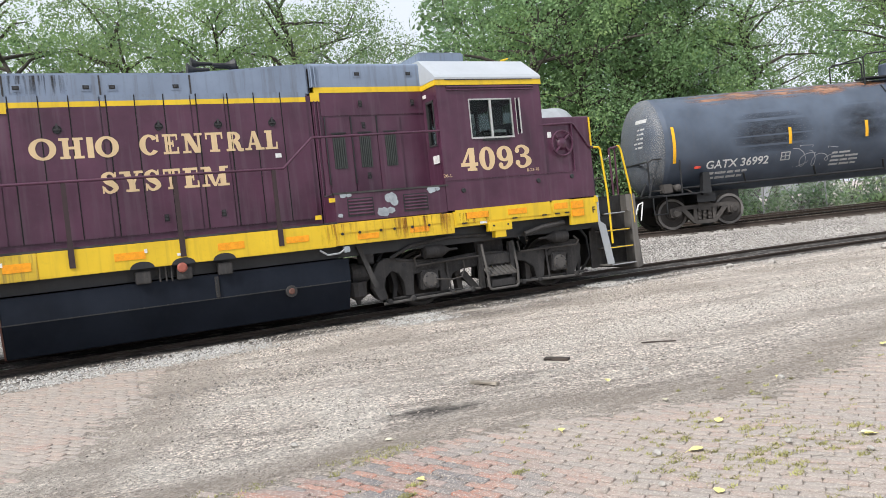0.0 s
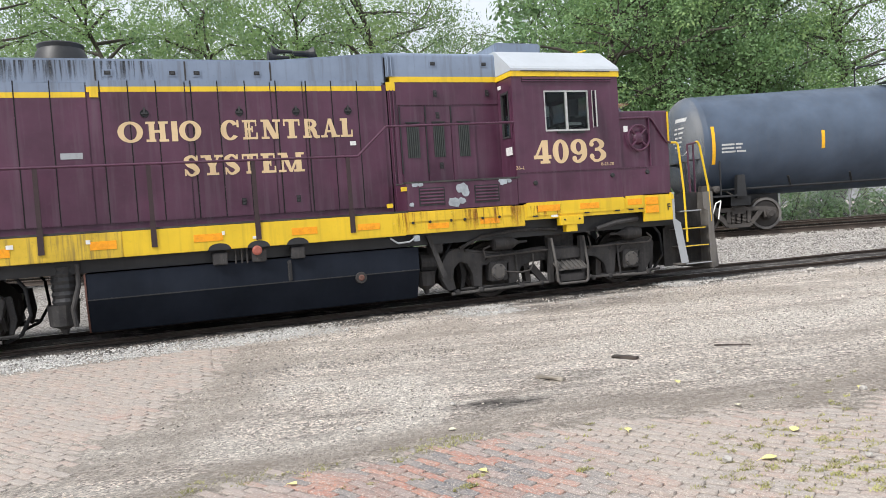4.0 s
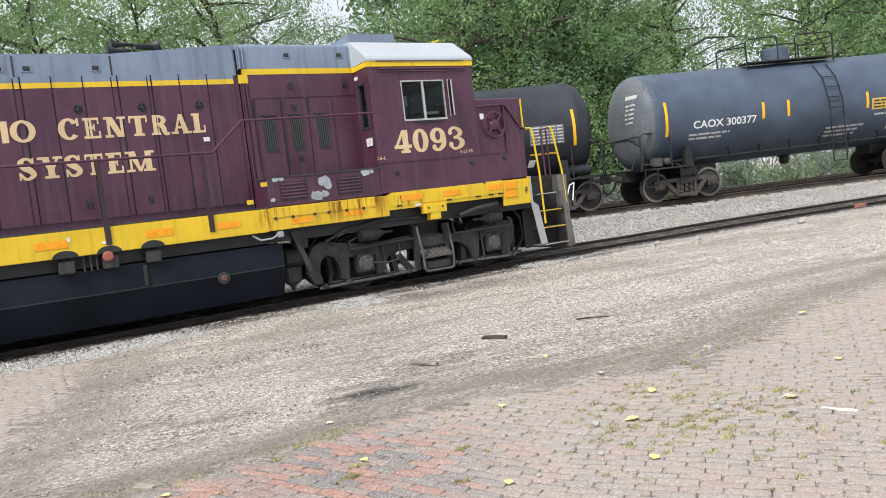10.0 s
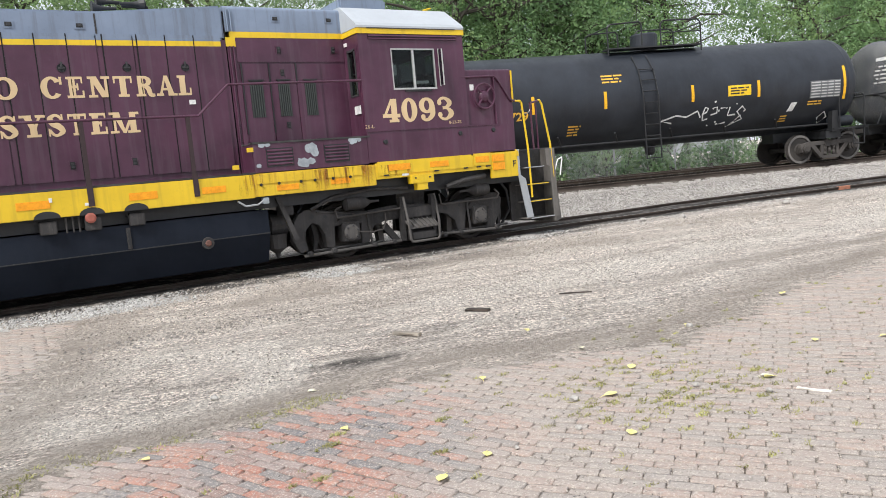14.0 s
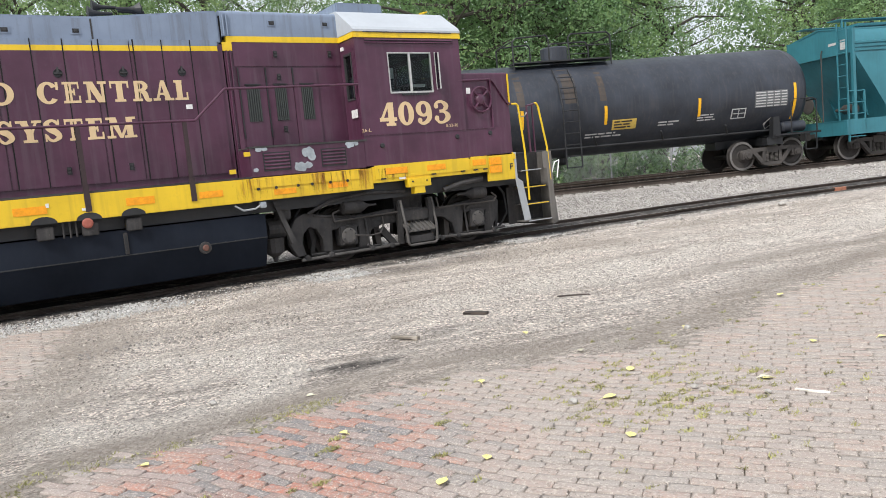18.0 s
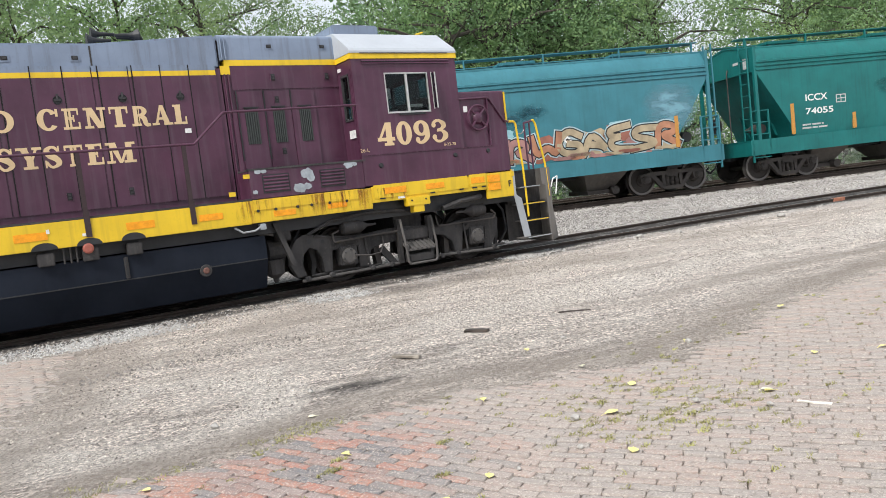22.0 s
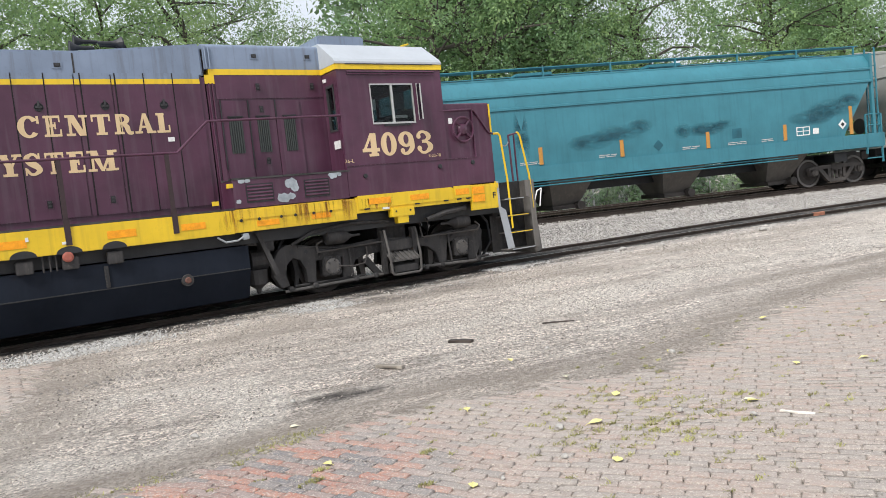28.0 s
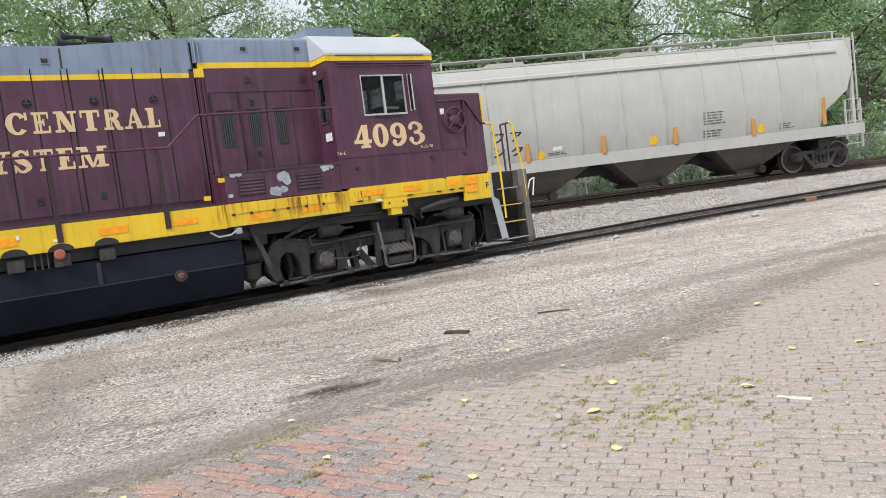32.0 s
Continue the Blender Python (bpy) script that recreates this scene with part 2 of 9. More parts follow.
def runs(name, base, strength, fine):
    """Stains that run down from the top of their patch in uneven streaks."""
    m, nt, b = nodes_of(name)
    co = nt.nodes.new("ShaderNodeTexCoord")
    sp = nt.nodes.new("ShaderNodeSeparateXYZ")
    nt.links.new(co.outputs["Generated"], sp.inputs[0])
    pp = nt.nodes.new("ShaderNodeMath")
    pp.operation = "PINGPONG"
    pp.inputs[1].default_value = 0.5
    nt.links.new(sp.outputs[0], pp.inputs[0])
    side = ramp(nt, pp.outputs[0], 0.0, 0.2)
    down = ramp(nt, sp.outputs[2], 0.0, 0.8)
    streak = ramp(nt, noise_tex(nt, fine, 5, (1, 1, 0.06), 0.6), 0.48, 0.62)
    fac = times(nt, times(nt, times(nt, side, down), streak), strength)
    b.inputs["Base Color"].default_value = (*base, 1)
    b.inputs["Roughness"].default_value = 0.6
    tr_ = nt.nodes.new("ShaderNodeBsdfTransparent")
    mx = nt.nodes.new("ShaderNodeMixShader")
    cl = nt.nodes.new("ShaderNodeClamp")
    nt.links.new(fac, cl.inputs[0])
    nt.links.new(cl.outputs[0], mx.inputs[0])
    nt.links.new(tr_.outputs[0], mx.inputs[1])
    nt.links.new(b.outputs[0], mx.inputs[2])
    nt.links.new(mx.outputs[0], nt.nodes["Material Output"].inputs["Surface"])
    return m


M["glass"] = glass_mat()
M["teal_smudge"] = soft_spray("dark_teal_smudge", (0.012, 0.08, 0.11), 1.0)
M["green_smudge"] = soft_spray("dark_green_smudge", (0.003, 0.055, 0.06), 1.1)
M["rust_smudge"] = soft_spray("rust_brown_smudge", (0.11, 0.1, 0.05), 0.9, 1.6)
M["dark_smudge"] = soft_spray("dark_grey_overpaint", (0.03, 0.036, 0.048), 1.3, 1.2)
M["rust_crown"] = soft_spray("rust_on_tank_crown", (0.3, 0.15, 0.085), 1.5, 4.0)
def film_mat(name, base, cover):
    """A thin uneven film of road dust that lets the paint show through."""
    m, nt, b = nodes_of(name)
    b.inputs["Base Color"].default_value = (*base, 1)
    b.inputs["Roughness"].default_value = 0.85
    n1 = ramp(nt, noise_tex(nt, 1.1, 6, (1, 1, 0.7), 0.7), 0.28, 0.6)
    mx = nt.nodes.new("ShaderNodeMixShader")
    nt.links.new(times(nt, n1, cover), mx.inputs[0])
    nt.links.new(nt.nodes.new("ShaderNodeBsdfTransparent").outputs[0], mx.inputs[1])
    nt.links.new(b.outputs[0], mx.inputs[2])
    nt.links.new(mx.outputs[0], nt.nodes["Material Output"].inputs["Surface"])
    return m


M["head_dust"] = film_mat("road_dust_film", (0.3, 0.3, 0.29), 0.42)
M["sky_smudge"] = soft_spray("pale_blue_overpaint", (0.16, 0.33, 0.4), 1.5, 2.5)
M["soot"] = runs("black_soot_streak", (0.045, 0.047, 0.052), 0.7, 16.0)
M["rust_run"] = runs("rust_run_on_yellow", (0.27, 0.09, 0.015), 0.55, 14.0)
M["seam"] = plain("dark_door_gasket", (0.009, 0.008, 0.009), 0.9)
M["tank_blue_grey"] = paint("blue_grey_tank_paint", (0.072, 0.093, 0.13), (0.11, 0.1, 0.09), 0.46, 0.2, 0.2, 0.22)
M["tank_pale"] = paint("pale_grey_tank_paint", (0.3, 0.32, 0.34), (0.14, 0.12, 0.1), 0.42, 0.2, 0.12, 0.25)
M["tank_slate"] = paint("slate_tank_paint", (0.06, 0.084, 0.125), (0.1, 0.09, 0.085), 0.46, 0.2, 0.22, 0.2)
M["tank_black"] = paint("black_tank_paint", (0.0125, 0.016, 0.023), (0.055, 0.052, 0.05), 0.42, 0.12, 0.3, 0.15)
M["tank_dusty"] = paint("dusty_black_tank_paint", (0.024, 0.029, 0.04), (0.12, 0.1, 0.085), 0.42, 0.2, 0.3, 0.25)
M["tank_grey"] = paint("dull_grey_tank_paint", (0.05, 0.058, 0.072), (0.13, 0.12, 0.11), 0.42, 0.25, 0.25, 0.25)
M["teal"] = paint("teal_paint", (0.036, 0.175, 0.215), (0.02, 0.075, 0.09), 0.42, 0.08, 0.14, 0.25)
M["sea_green"] = paint("sea_green_paint", (0.0015, 0.135, 0.128), (0.006, 0.045, 0.045), 0.46, 0.1, 0.16, 0.35)
M["blue_teal"] = paint("blue_teal_paint", (0.042, 0.195, 0.245), (0.02, 0.085, 0.11), 0.42, 0.08, 0.12, 0.25)
M["pale_grey"] = paint("pale_grey_paint", (0.42, 0.42, 0.395), (0.2, 0.17, 0.14), 0.5, 0.12, 0.06, 0.16)
M["truck"] = paint("dusty_brown_truck", (0.058, 0.052, 0.048), (0.14, 0.118, 0.1), 0.8, 0.5, 0.35, 0.25, bump=0.15)
M["wheel"] = paint("dusty_brown_wheel", (0.052, 0.046, 0.042), (0.13, 0.105, 0.085), 0.7, 0.4, 0.3, 0.0)
M["wheel_rim"] = paint("worn_wheel_rim", (0.17, 0.16, 0.15), (0.1, 0.08, 0.065), 0.5, 0.4, 0.2, 0.0)
M["tie"] = plain("weathered_tie", (0.09, 0.075, 0.062), 0.9, 0, 0.4, 6)
M["rail_side"] = paint("rusty_rail", (0.06, 0.045, 0.036), (0.14, 0.1, 0.075), 0.8, 0.4, 0.3, 0.0)
M["rail_top"] = plain("polished_rail_head", (0.42, 0.4, 0.38), 0.3, 0.9, 0.2, 4)
M["tan_reflector"] = plain("faded_orange_reflector", (0.5, 0.24, 0.05), 0.45)
M["ochre_text"] = plain("ochre_lettering", (0.75, 0.42, 0.05), 0.5)
M["dim_white"] = plain("dull_white_marking", (0.5, 0.5, 0.49), 0.6, 0, 0.25)
M["bark"] = paint("bark", (0.07, 0.06, 0.05), (0.03, 0.025, 0.02), 0.95, 0.5, 0.3, 0.3, bump=0.5)


def leaf_mat(name, a, b_):
    m, nt, b = nodes_of(name)
    g = nt.nodes.new("ShaderNodeNewGeometry")
    col = mix_rgb(nt, g.outputs["Random Per Island"], a, b_)
    col = mix_rgb(nt, times(nt, ramp(nt, noise_tex(nt, 0.45), 0.42, 0.68), 0.6), col, (b_[0] * 1.5, b_[1] * 1.3, b_[2] * 1.05))
    nt.links.new(col, b.inputs["Base Color"])
    b.inputs["Roughness"].default_value, b.inputs["Specular IOR Level"].default_value = 0.5, 0.22
    t = nt.nodes.new("ShaderNodeBsdfTranslucent")
    nt.links.new(mix_rgb(nt, 0.25, col, (0.3, 0.46, 0.1)), t.inputs["Color"])
    mx = nt.nodes.new("ShaderNodeMixShader")
    mx.inputs[0].default_value = 0.48
    nt.links.new(b.outputs[0], mx.inputs[1])
    nt.links.new(t.outputs[0], mx.inputs[2])
    nt.links.new(mx.outputs[0], nt.nodes["Material Output"].inputs["Surface"])
    return m


M["leaf_dark"] = leaf_mat("dark_green_leaves", (0.16, 0.27, 0.15), (0.27, 0.43, 0.23))
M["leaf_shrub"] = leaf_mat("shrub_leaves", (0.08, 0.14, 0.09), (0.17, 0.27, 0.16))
M["leaf_mid"] = leaf_mat("mid_green_leaves", (0.17, 0.275, 0.14), (0.29, 0.44, 0.21))
M["leaf_light"] = leaf_mat("light_green_leaves", (0.12, 0.2, 0.12), (0.25, 0.37, 0.19))

# ---- building helpers ----
OFF = {}


def box(bm, x0, x1, y0, y1, z0, z1):
    vs = [bm.verts.new(p) for p in ((x0, y0, z0), (x1, y0, z0), (x1, y1, z0), (x0, y1, z0), (x0, y0, z1), (x1, y0, z1), (x1, y1, z1), (x0, y1, z1))]
    for f in ((0, 3, 2, 1), (4, 5, 6, 7), (0, 1, 5, 4), (1, 2, 6, 5), (2, 3, 7, 6), (3, 0, 4, 7)):
        bm.faces.new([vs[i] for i in f])
    return bm


def prism(bm, prof, a0, a1, axis="x"):
    """A closed outline swept from a0 to a1 along x (outline in y, z) or y (outline in x, z)."""
    mk = (lambda p, a: (a, p[0], p[1])) if axis == "x" else (lambda p, a: (p[0], a, p[1]))
    lo = [bm.verts.new(mk(p, a0)) for p in prof]
    hi = [bm.verts.new(mk(p, a1)) for p in prof]
    n = len(prof)
    for i in range(n):
        bm.faces.new((lo[i], lo[(i + 1) % n], hi[(i + 1) % n], hi[i]))
    bm.faces.new(lo[::-1])
    bm.faces.new(hi)
    bmesh.ops.recalc_face_normals(bm, faces=bm.faces[:])
    return bm


def rod(bm, p, q, r, seg=8, r2=None):
    p, q = Vector(p), Vector(q)
    ax = (q - p).normalized()
    u = ax.orthogonal().normalized()
    v = ax.cross(u)
    r2 = r if r2 is None else r2
    rings = []
    for c, rr in ((p, r), (q, r2)):
        rings.append([bm.verts.new(c + (u * math.cos(2 * math.pi * i / seg) + v * math.sin(2 * math.pi * i / seg)) * rr) for i in range(seg)])
    for i in range(seg):
        j = (i + 1) % seg
        bm.faces.new((rings[0][i], rings[0][j], rings[1][j], rings[1][i]))
    bm.faces.new(rings[0][::-1])
    bm.faces.new(rings[1])
    return bm


def pipe(bm, pts, r, seg=8):
    for a, b in zip(pts, pts[1:]):
        rod(bm, a, b, r, seg)
    return bm


def lathe(bm, prof, seg=32, axis="x", centre=(0, 0, 0)):
    """A profile of (along, radius) turned about an axis."""
    rings = []
    for a, r in prof:
        ring = []
        for i in range(seg):
            t = 2 * math.pi * i / seg
            c, s = r * math.cos(t), r * math.sin(t)
            p = (a, c, s) if axis == "x" else ((c, a, s) if axis == "y" else (c, s, a))
            ring.append(bm.verts.new(Vector(p) + Vector(centre)))
        rings.append(ring)
    for r0, r1 in zip(rings, rings[1:]):
        for i in range(seg):
            j = (i + 1) % seg
            bm.faces.new((r0[i], r0[j], r1[j], r1[i]))
    bm.faces.new(rings[0])
    bm.faces.new(rings[-1])
    bmesh.ops.recalc_face_normals(bm, faces=bm.faces[:])
    return bm


def part(name, bm, material, parent=None, label="", bevel=0.0, smooth_shade=False, kind=""):
    if parent is not None:
        o, off = parent, Vector((0, 0, 0))
        while o is not None:
            if o.name in OFF:
                off = OFF[o.name]
                break
            o = o.parent
        bmesh.ops.translate(bm, verts=bm.verts[:], vec=-off)
    if bevel:
        bmesh.ops.bevel(bm, geom=[e for e in bm.edges if len(e.link_faces) == 2 and e.calc_face_angle(0) > 0.5], offset=bevel, segments=2, affect="EDGES", clamp_overlap=True)
    me = bpy.data.meshes.new(name)
    bm.to_mesh(me)
    bm.free()
    if smooth_shade:
        me.polygons.foreach_set("use_smooth", [True] * len(me.polygons))
        me.set_sharp_from_angle(angle=radians(35))
    me.materials.append(material)
    ob = new(name, me)
    ob.parent = parent
    if label:
        ob["label"] = label
    if kind:
        ob["kind"] = kind
    return ob


def thing(name, at, label, category, group="", turn=0.0):
    ob = new(name)
    ob.matrix_basis = pose(*at, 0, 0, turn)
    tagged(ob, label, category, group)
    return ob


def B():
    return bmesh.new()


# ---- ground ----
def grid_axis(lo, hi, near_lo, near_hi, fine, coarse):
    v, out = lo, []
    while v < hi:
        out.append(v)
        v += fine if near_lo <= v < near_hi else coarse
    return out + [hi]


def follow(knots, v):
    """Straight runs between a few knots."""
    if v <= knots[0][0]:
        return knots[0][1]
    for (a, p), (b, q) in zip(knots, knots[1:]):
        if v <= b:
            return p + (q - p) * (v - a) / (b - a)
    return knots[-1][1]


EDGE = ((-0.9, 3.6), (-0.3, 4.5), (0.2, 5.0), (1.4, 4.97), (2.5, 5.0), (3.2, 4.84), (4.0, 4.49), (4.6, 4.22), (5.4, 4.33), (6.8, 4.71), (9.1, 4.9), (16.0, 4.7))
LEFT = ((4.2, -1.6), (5.4, -0.65), (6.2, -0.35), (6.9, 0.08), (7.6, 0.32), (8.8, 0.66), (10.3, 0.98))


def edge_y(x):
    """Where the brick paving ends and the asphalt begins."""
    return follow(EDGE, x) + 0.1 * noise.noise((x * 1.9, 3.1, 0))


def left_edge_x(y):
    return follow(LEFT, y) + 0.2 * noise.noise((1.7, y * 1.6, 0))


def in_brick(x, y):
    return y < edge_y(x) and x > -0.9 or (x < left_edge_x(y) and 3.2 < y < 10.75 + 0.1 * x + 0.1 * noise.noise((x * 2, 0.3, 0)))


def zones(x, y):
    """Shares of ballast, oil with painted rail shade, pale dust and brown dirt at a place."""
    d1 = abs(y - track1_y(x))
    w2 = (Vector((x, y, 0)) - Vector((T2.x, T2.y, 0))).dot(N2)
    side = track1_y(x) - y                       # towards the camera
    n = noise.noise((x * 0.7, y * 0.7, 2.0)) * 0.5
    ballast = smooth(3.4, 2.4, abs(w2)) if w2 < 0 else smooth(7.0, 6.2, w2)
    if side < 0:
        ballast = max(ballast, smooth(0.9, 1.5, -side + n))
    strip = smooth(0.75, 0.35, abs(side - 1.95 + 0.3 * n)) * (smooth(2.9, 1.6, x) + smooth(0.75, 0.3, abs(x - 5.05)) + 0.05)
    ballast = max(ballast, strip * smooth(-0.35, 0.1, n + 0.1))
    if x > 9:
        ballast = max(ballast, smooth(1.9, 1.1, d1 + n) * 0.8)
    oil_shade = smooth(2.05, 1.7, d1 + 0.35 * n) * smooth(14, 9.5, x)
    # darker ground towards the fence
    oil_shade = max(oil_shade, 0.95 * smooth(6.4, 7.4, w2))
    oil_shade = max(oil_shade, 1.0 * smooth(0.4, 0.16, math.hypot((x - 2.6) * 0.75, (y - 5.66 + 0.22 * (x - 2.6)) * 2.0)))
    oil_shade = max(oil_shade, 0.4 * smooth(0.3, 0.1, math.hypot(x - 3.7, (y - 6.15) * 1.6)))
    oil_shade = max(oil_shade, 0.7 * smooth(0.9, 0.2, math.hypot((x - 6.6) * 0.35, y - 10.9)) * smooth(-0.3, 0.1, n))
    # dark soil along the near rails, with the rails' shadow painted in
    oil_shade = max(oil_shade, 1.0 * smooth(1.6, 1.1, d1 + 0.25 * n) * smooth(32, 24, x))
    ring = math.hypot((x - 1.1) / 0.98, (y - 6.35) / 1.0)
    dust = smooth(0.42, 0.12, abs(ring - 1.0 + 0.35 * n)) * 1.0
    dust = max(dust, smooth(0.55, 0.15, math.hypot((x - 2.1) / 1.3, y - 7.1 + 0.2 * (x - 2.1) + n)))
    dust = max(dust, 0.9 * smooth(0.9, 0.2, abs(y - 7.4 + 0.05 * (x - 6) + n)) * smooth(2.5, 5, x))
    dust = max(dust, 0.8 * smooth(0.7, 0.1, abs(y - 9.3 + 0.2 * (x - 8) + n)) * smooth(4, 8, x))
    lip = y - edge_y(x)
    dirt = smooth(0.95, 0.3, lip + 0.5 * n) * smooth(2.0, 3.2, x) if lip > 0 else 0.0
    dirt = max(dirt, smooth(0.5, 0.1, lip + 0.3 * n) * smooth(3.4, 2.4, x) if lip > 0 else 0.0)
    dirt = max(dirt, 0.8 * smooth(0.5, 0.2, abs(x - left_edge_x(y) - 0.3 + 0.5 * n)) if 4.5 < y < 10.3 and x > left_edge_x(y) else 0.0)
    dirt = max(dirt, 0.7 * smooth(0.3, 0.1, abs(y - 6.15 + 0.1 * (x - 7) + 0.6 * n)) * smooth(5.0, 6.5, x))
    dirt = max(dirt, 0.75 * smooth(-0.1, 0.2, n + 0.05) * smooth(8.6, 9.6, y) * smooth(11.2, 10.4, y))
    return ballast, oil_shade, dust, dirt


def ground_mat():
    m, nt, b = nodes_of("dusty_ground")
    P = True
    zone = nt.nodes.new("ShaderNodeAttribute")
    zone.attribute_name = "zone"
    sep = nt.nodes.new("ShaderNodeSeparateColor")
    nt.links.new(zone.outputs["Color"], sep.inputs[0])
    fine = noise_tex(nt, 60, 6, rough=0.85, world_space=P)
    speck = nt.nodes.new("ShaderNodeTexVoronoi")
    speck.inputs["Scale"].default_value = 46
    gp = nt.nodes.new("ShaderNodeNewGeometry")
    nt.links.new(gp.outputs["Position"], speck.inputs["Vector"])
    sc = nt.nodes.new("ShaderNodeSeparateColor")
    nt.links.new(speck.outputs["Color"], sc.inputs[0])
    col = mix_rgb(nt, sc.outputs[0], (0.15, 0.128, 0.11), (1.0, 0.9, 0.8))
    col = mix_rgb(nt, times(nt, ramp(nt, fine, 0.42, 0.62), 0.35), col, (0.56, 0.49, 0.43))
    streaks = ramp(nt, streak_tex(nt, 2.4, 9.0, -14, 7, 0.72), 0.47, 0.58)
    ruts = ramp(nt, streak_tex(nt, 6.5, 14.0, -15, 5, 0.7, 3.0), 0.55, 0.62)
    col = mix_rgb(nt, times(nt, streaks, 0.6), col, (0.26, 0.22, 0.185))
    col = mix_rgb(nt, times(nt, ruts, 0.35), col, (0.16, 0.14, 0.125))
    clod = nt.nodes.new("ShaderNodeMapRange")
    clod.inputs["From Min"].default_value, clod.inputs["From Max"].default_value = 0.36, 0.64
    clod.inputs["To Min"].default_value, clod.inputs["To Max"].default_value = 0.24, 2.0
    nt.links.new(noise_tex(nt, 21, 9, rough=0.98, world_space=P), clod.inputs["Value"])
    grit = ramp(nt, noise_tex(nt, 9, 7, rough=0.85, world_space=P), 0.42, 0.55)
    pale = mix_rgb(nt, sc.outputs[1], (0.38, 0.34, 0.3), (0.86, 0.8, 0.72))
    col = mix_rgb(nt, times(nt, ramp(nt, noise_tex(nt, 2.2, 6, (0.6, 1.4, 1), 0.75, P), 0.46, 0.64), 0.65), col, pale)
    # broken edges of the pale worn patches
    edge = nt.nodes.new("ShaderNodeMath")
    edge.operation = "MULTIPLY_ADD"
    nt.links.new(noise_tex(nt, 3.2, 9, (0.7, 1.3, 1), 0.8, P), edge.inputs[0])
    edge.inputs[1].default_value = 1.6
    nt.links.new(sep.outputs[2], edge.inputs[2])
    col = mix_rgb(nt, times(nt, times(nt, ramp(nt, edge.outputs[0], 1.2, 1.34), sep.outputs[2]), 0.85), col, pale)
    rough_tone = nt.nodes.new("ShaderNodeMix")
    rough_tone.data_type, rough_tone.blend_type = "RGBA", "MULTIPLY"
    rough_tone.inputs[0].default_value = 1.0
    nt.links.new(col, rough_tone.inputs[6])
    nt.links.new(clod.outputs[0], rough_tone.inputs[7])
    col = rough_tone.outputs[2]
    soil = mix_rgb(nt, sc.outputs[2], (0.27, 0.226, 0.188), (0.43, 0.368, 0.312))
    loose = ramp(nt, noise_tex(nt, 2.6, 7, (0.5, 1.5, 1), 0.75, P), 0.2, 0.55)
    col = mix_rgb(nt, times(nt, times(nt, zone.outputs["Alpha"], loose), 0.85), col, soil)
    stone = nt.nodes.new("ShaderNodeTexVoronoi")
    stone.inputs["Scale"].default_value = 24
    geo = nt.nodes.new("ShaderNodeNewGeometry")
    nt.links.new(geo.outputs["Position"], stone.inputs["Vector"])
    hsv = nt.nodes.new("ShaderNodeSeparateColor")
    nt.links.new(stone.outputs["Color"], hsv.inputs[0])
    rocks = mix_rgb(nt, hsv.outputs[0], (0.25, 0.23, 0.21), (0.7, 0.67, 0.63))
    rocks = mix_rgb(nt, ramp(nt, stone.outputs["Distance"], 0.35, 0.7), rocks, (0.09, 0.08, 0.07))
    col = mix_rgb(nt, sep.outputs[0], col, rocks)
    # dark tone of oil stains and of the shade painted by the rails
    dark_mottle = ramp(nt, noise_tex(nt, 3.5, 6, rough=0.7, world_space=P), 0.2, 0.5)
    col = mix_rgb(nt, times(nt, times(nt, sep.outputs[1], dark_mottle), 0.95), col, (0.035, 0.031, 0.028))
    nt.links.new(col, b.inputs["Base Color"])
    b.inputs["Roughness"].default_value = 0.95
    hgt = nt.nodes.new("ShaderNodeMath")
    hgt.operation = "ADD"
    nt.links.new(fine, hgt.inputs[0])
    nt.links.new(noise_tex(nt, 7, 5, rough=0.7, world_space=P), hgt.inputs[1])
    bump_on(nt, b, hgt.outputs[0], 1.0, 0.04)
    return m


def make_ground():
    xs = grid_axis(-700, 800, -6, 30, 0.16, 14)
    ys = grid_axis(-500, 900, 2, 27, 0.16, 14)
    verts, zone = [], []
    for y in ys:
        for x in xs:
            near = -6 < x < 30 and 2 < y < 27
            z = ground_z(x, y)
            if near:
                z += 0.015 * noise.noise((x * 1.1, y * 1.1, 0)) + 0.006 * noise.noise((x * 4, y * 4, 0))
            if near and in_brick(x, y):
                z = ground_z(x, y) - 0.007 + 0.008 * noise.noise((x * 1.1, y * 1.1, 0))
            verts.append((x, y, z))
            zb = zones(x, y) if near else None
            zone.append(((zb[0], zb[1], 0.0, 0.7) if in_brick(x, y) else zb) if near else (0.2, 0, 0.3, 0.0))
    n = len(xs)
    faces = [(j * n + i, j * n + i + 1, (j + 1) * n + i + 1, (j + 1) * n + i) for j in range(len(ys) - 1) for i in range(n - 1)]
    me = bpy.data.meshes.new("ground")
    me.from_pydata(verts, [], faces)
    me.polygons.foreach_set("use_smooth", [True] * len(faces))
    at = me.color_attributes.new("zone", "FLOAT_COLOR", "POINT")
    at.data.foreach_set("color", np.array(zone, dtype=np.float32).ravel())
    me.materials.append(ground_mat())
    return tagged(new("ground", me), "worn asphalt and gravel yard ground with pale dust, dark stains and painted rail shade", "ground", kind="structure")


make_ground()

# ---- tracks ----
RAIL = [(-0.07, -0.16), (0.07, -0.16), (0.07, -0.145), (0.012, -0.12), (0.012, -0.045), (0.037, -0.03), (0.037, -0.005), (0.03, 0), (-0.03, 0), (-0.037, -0.005), (-0.037, -0.03), (-0.012, -0.045), (-0.012, -0.12), (-0.07, -0.145)]


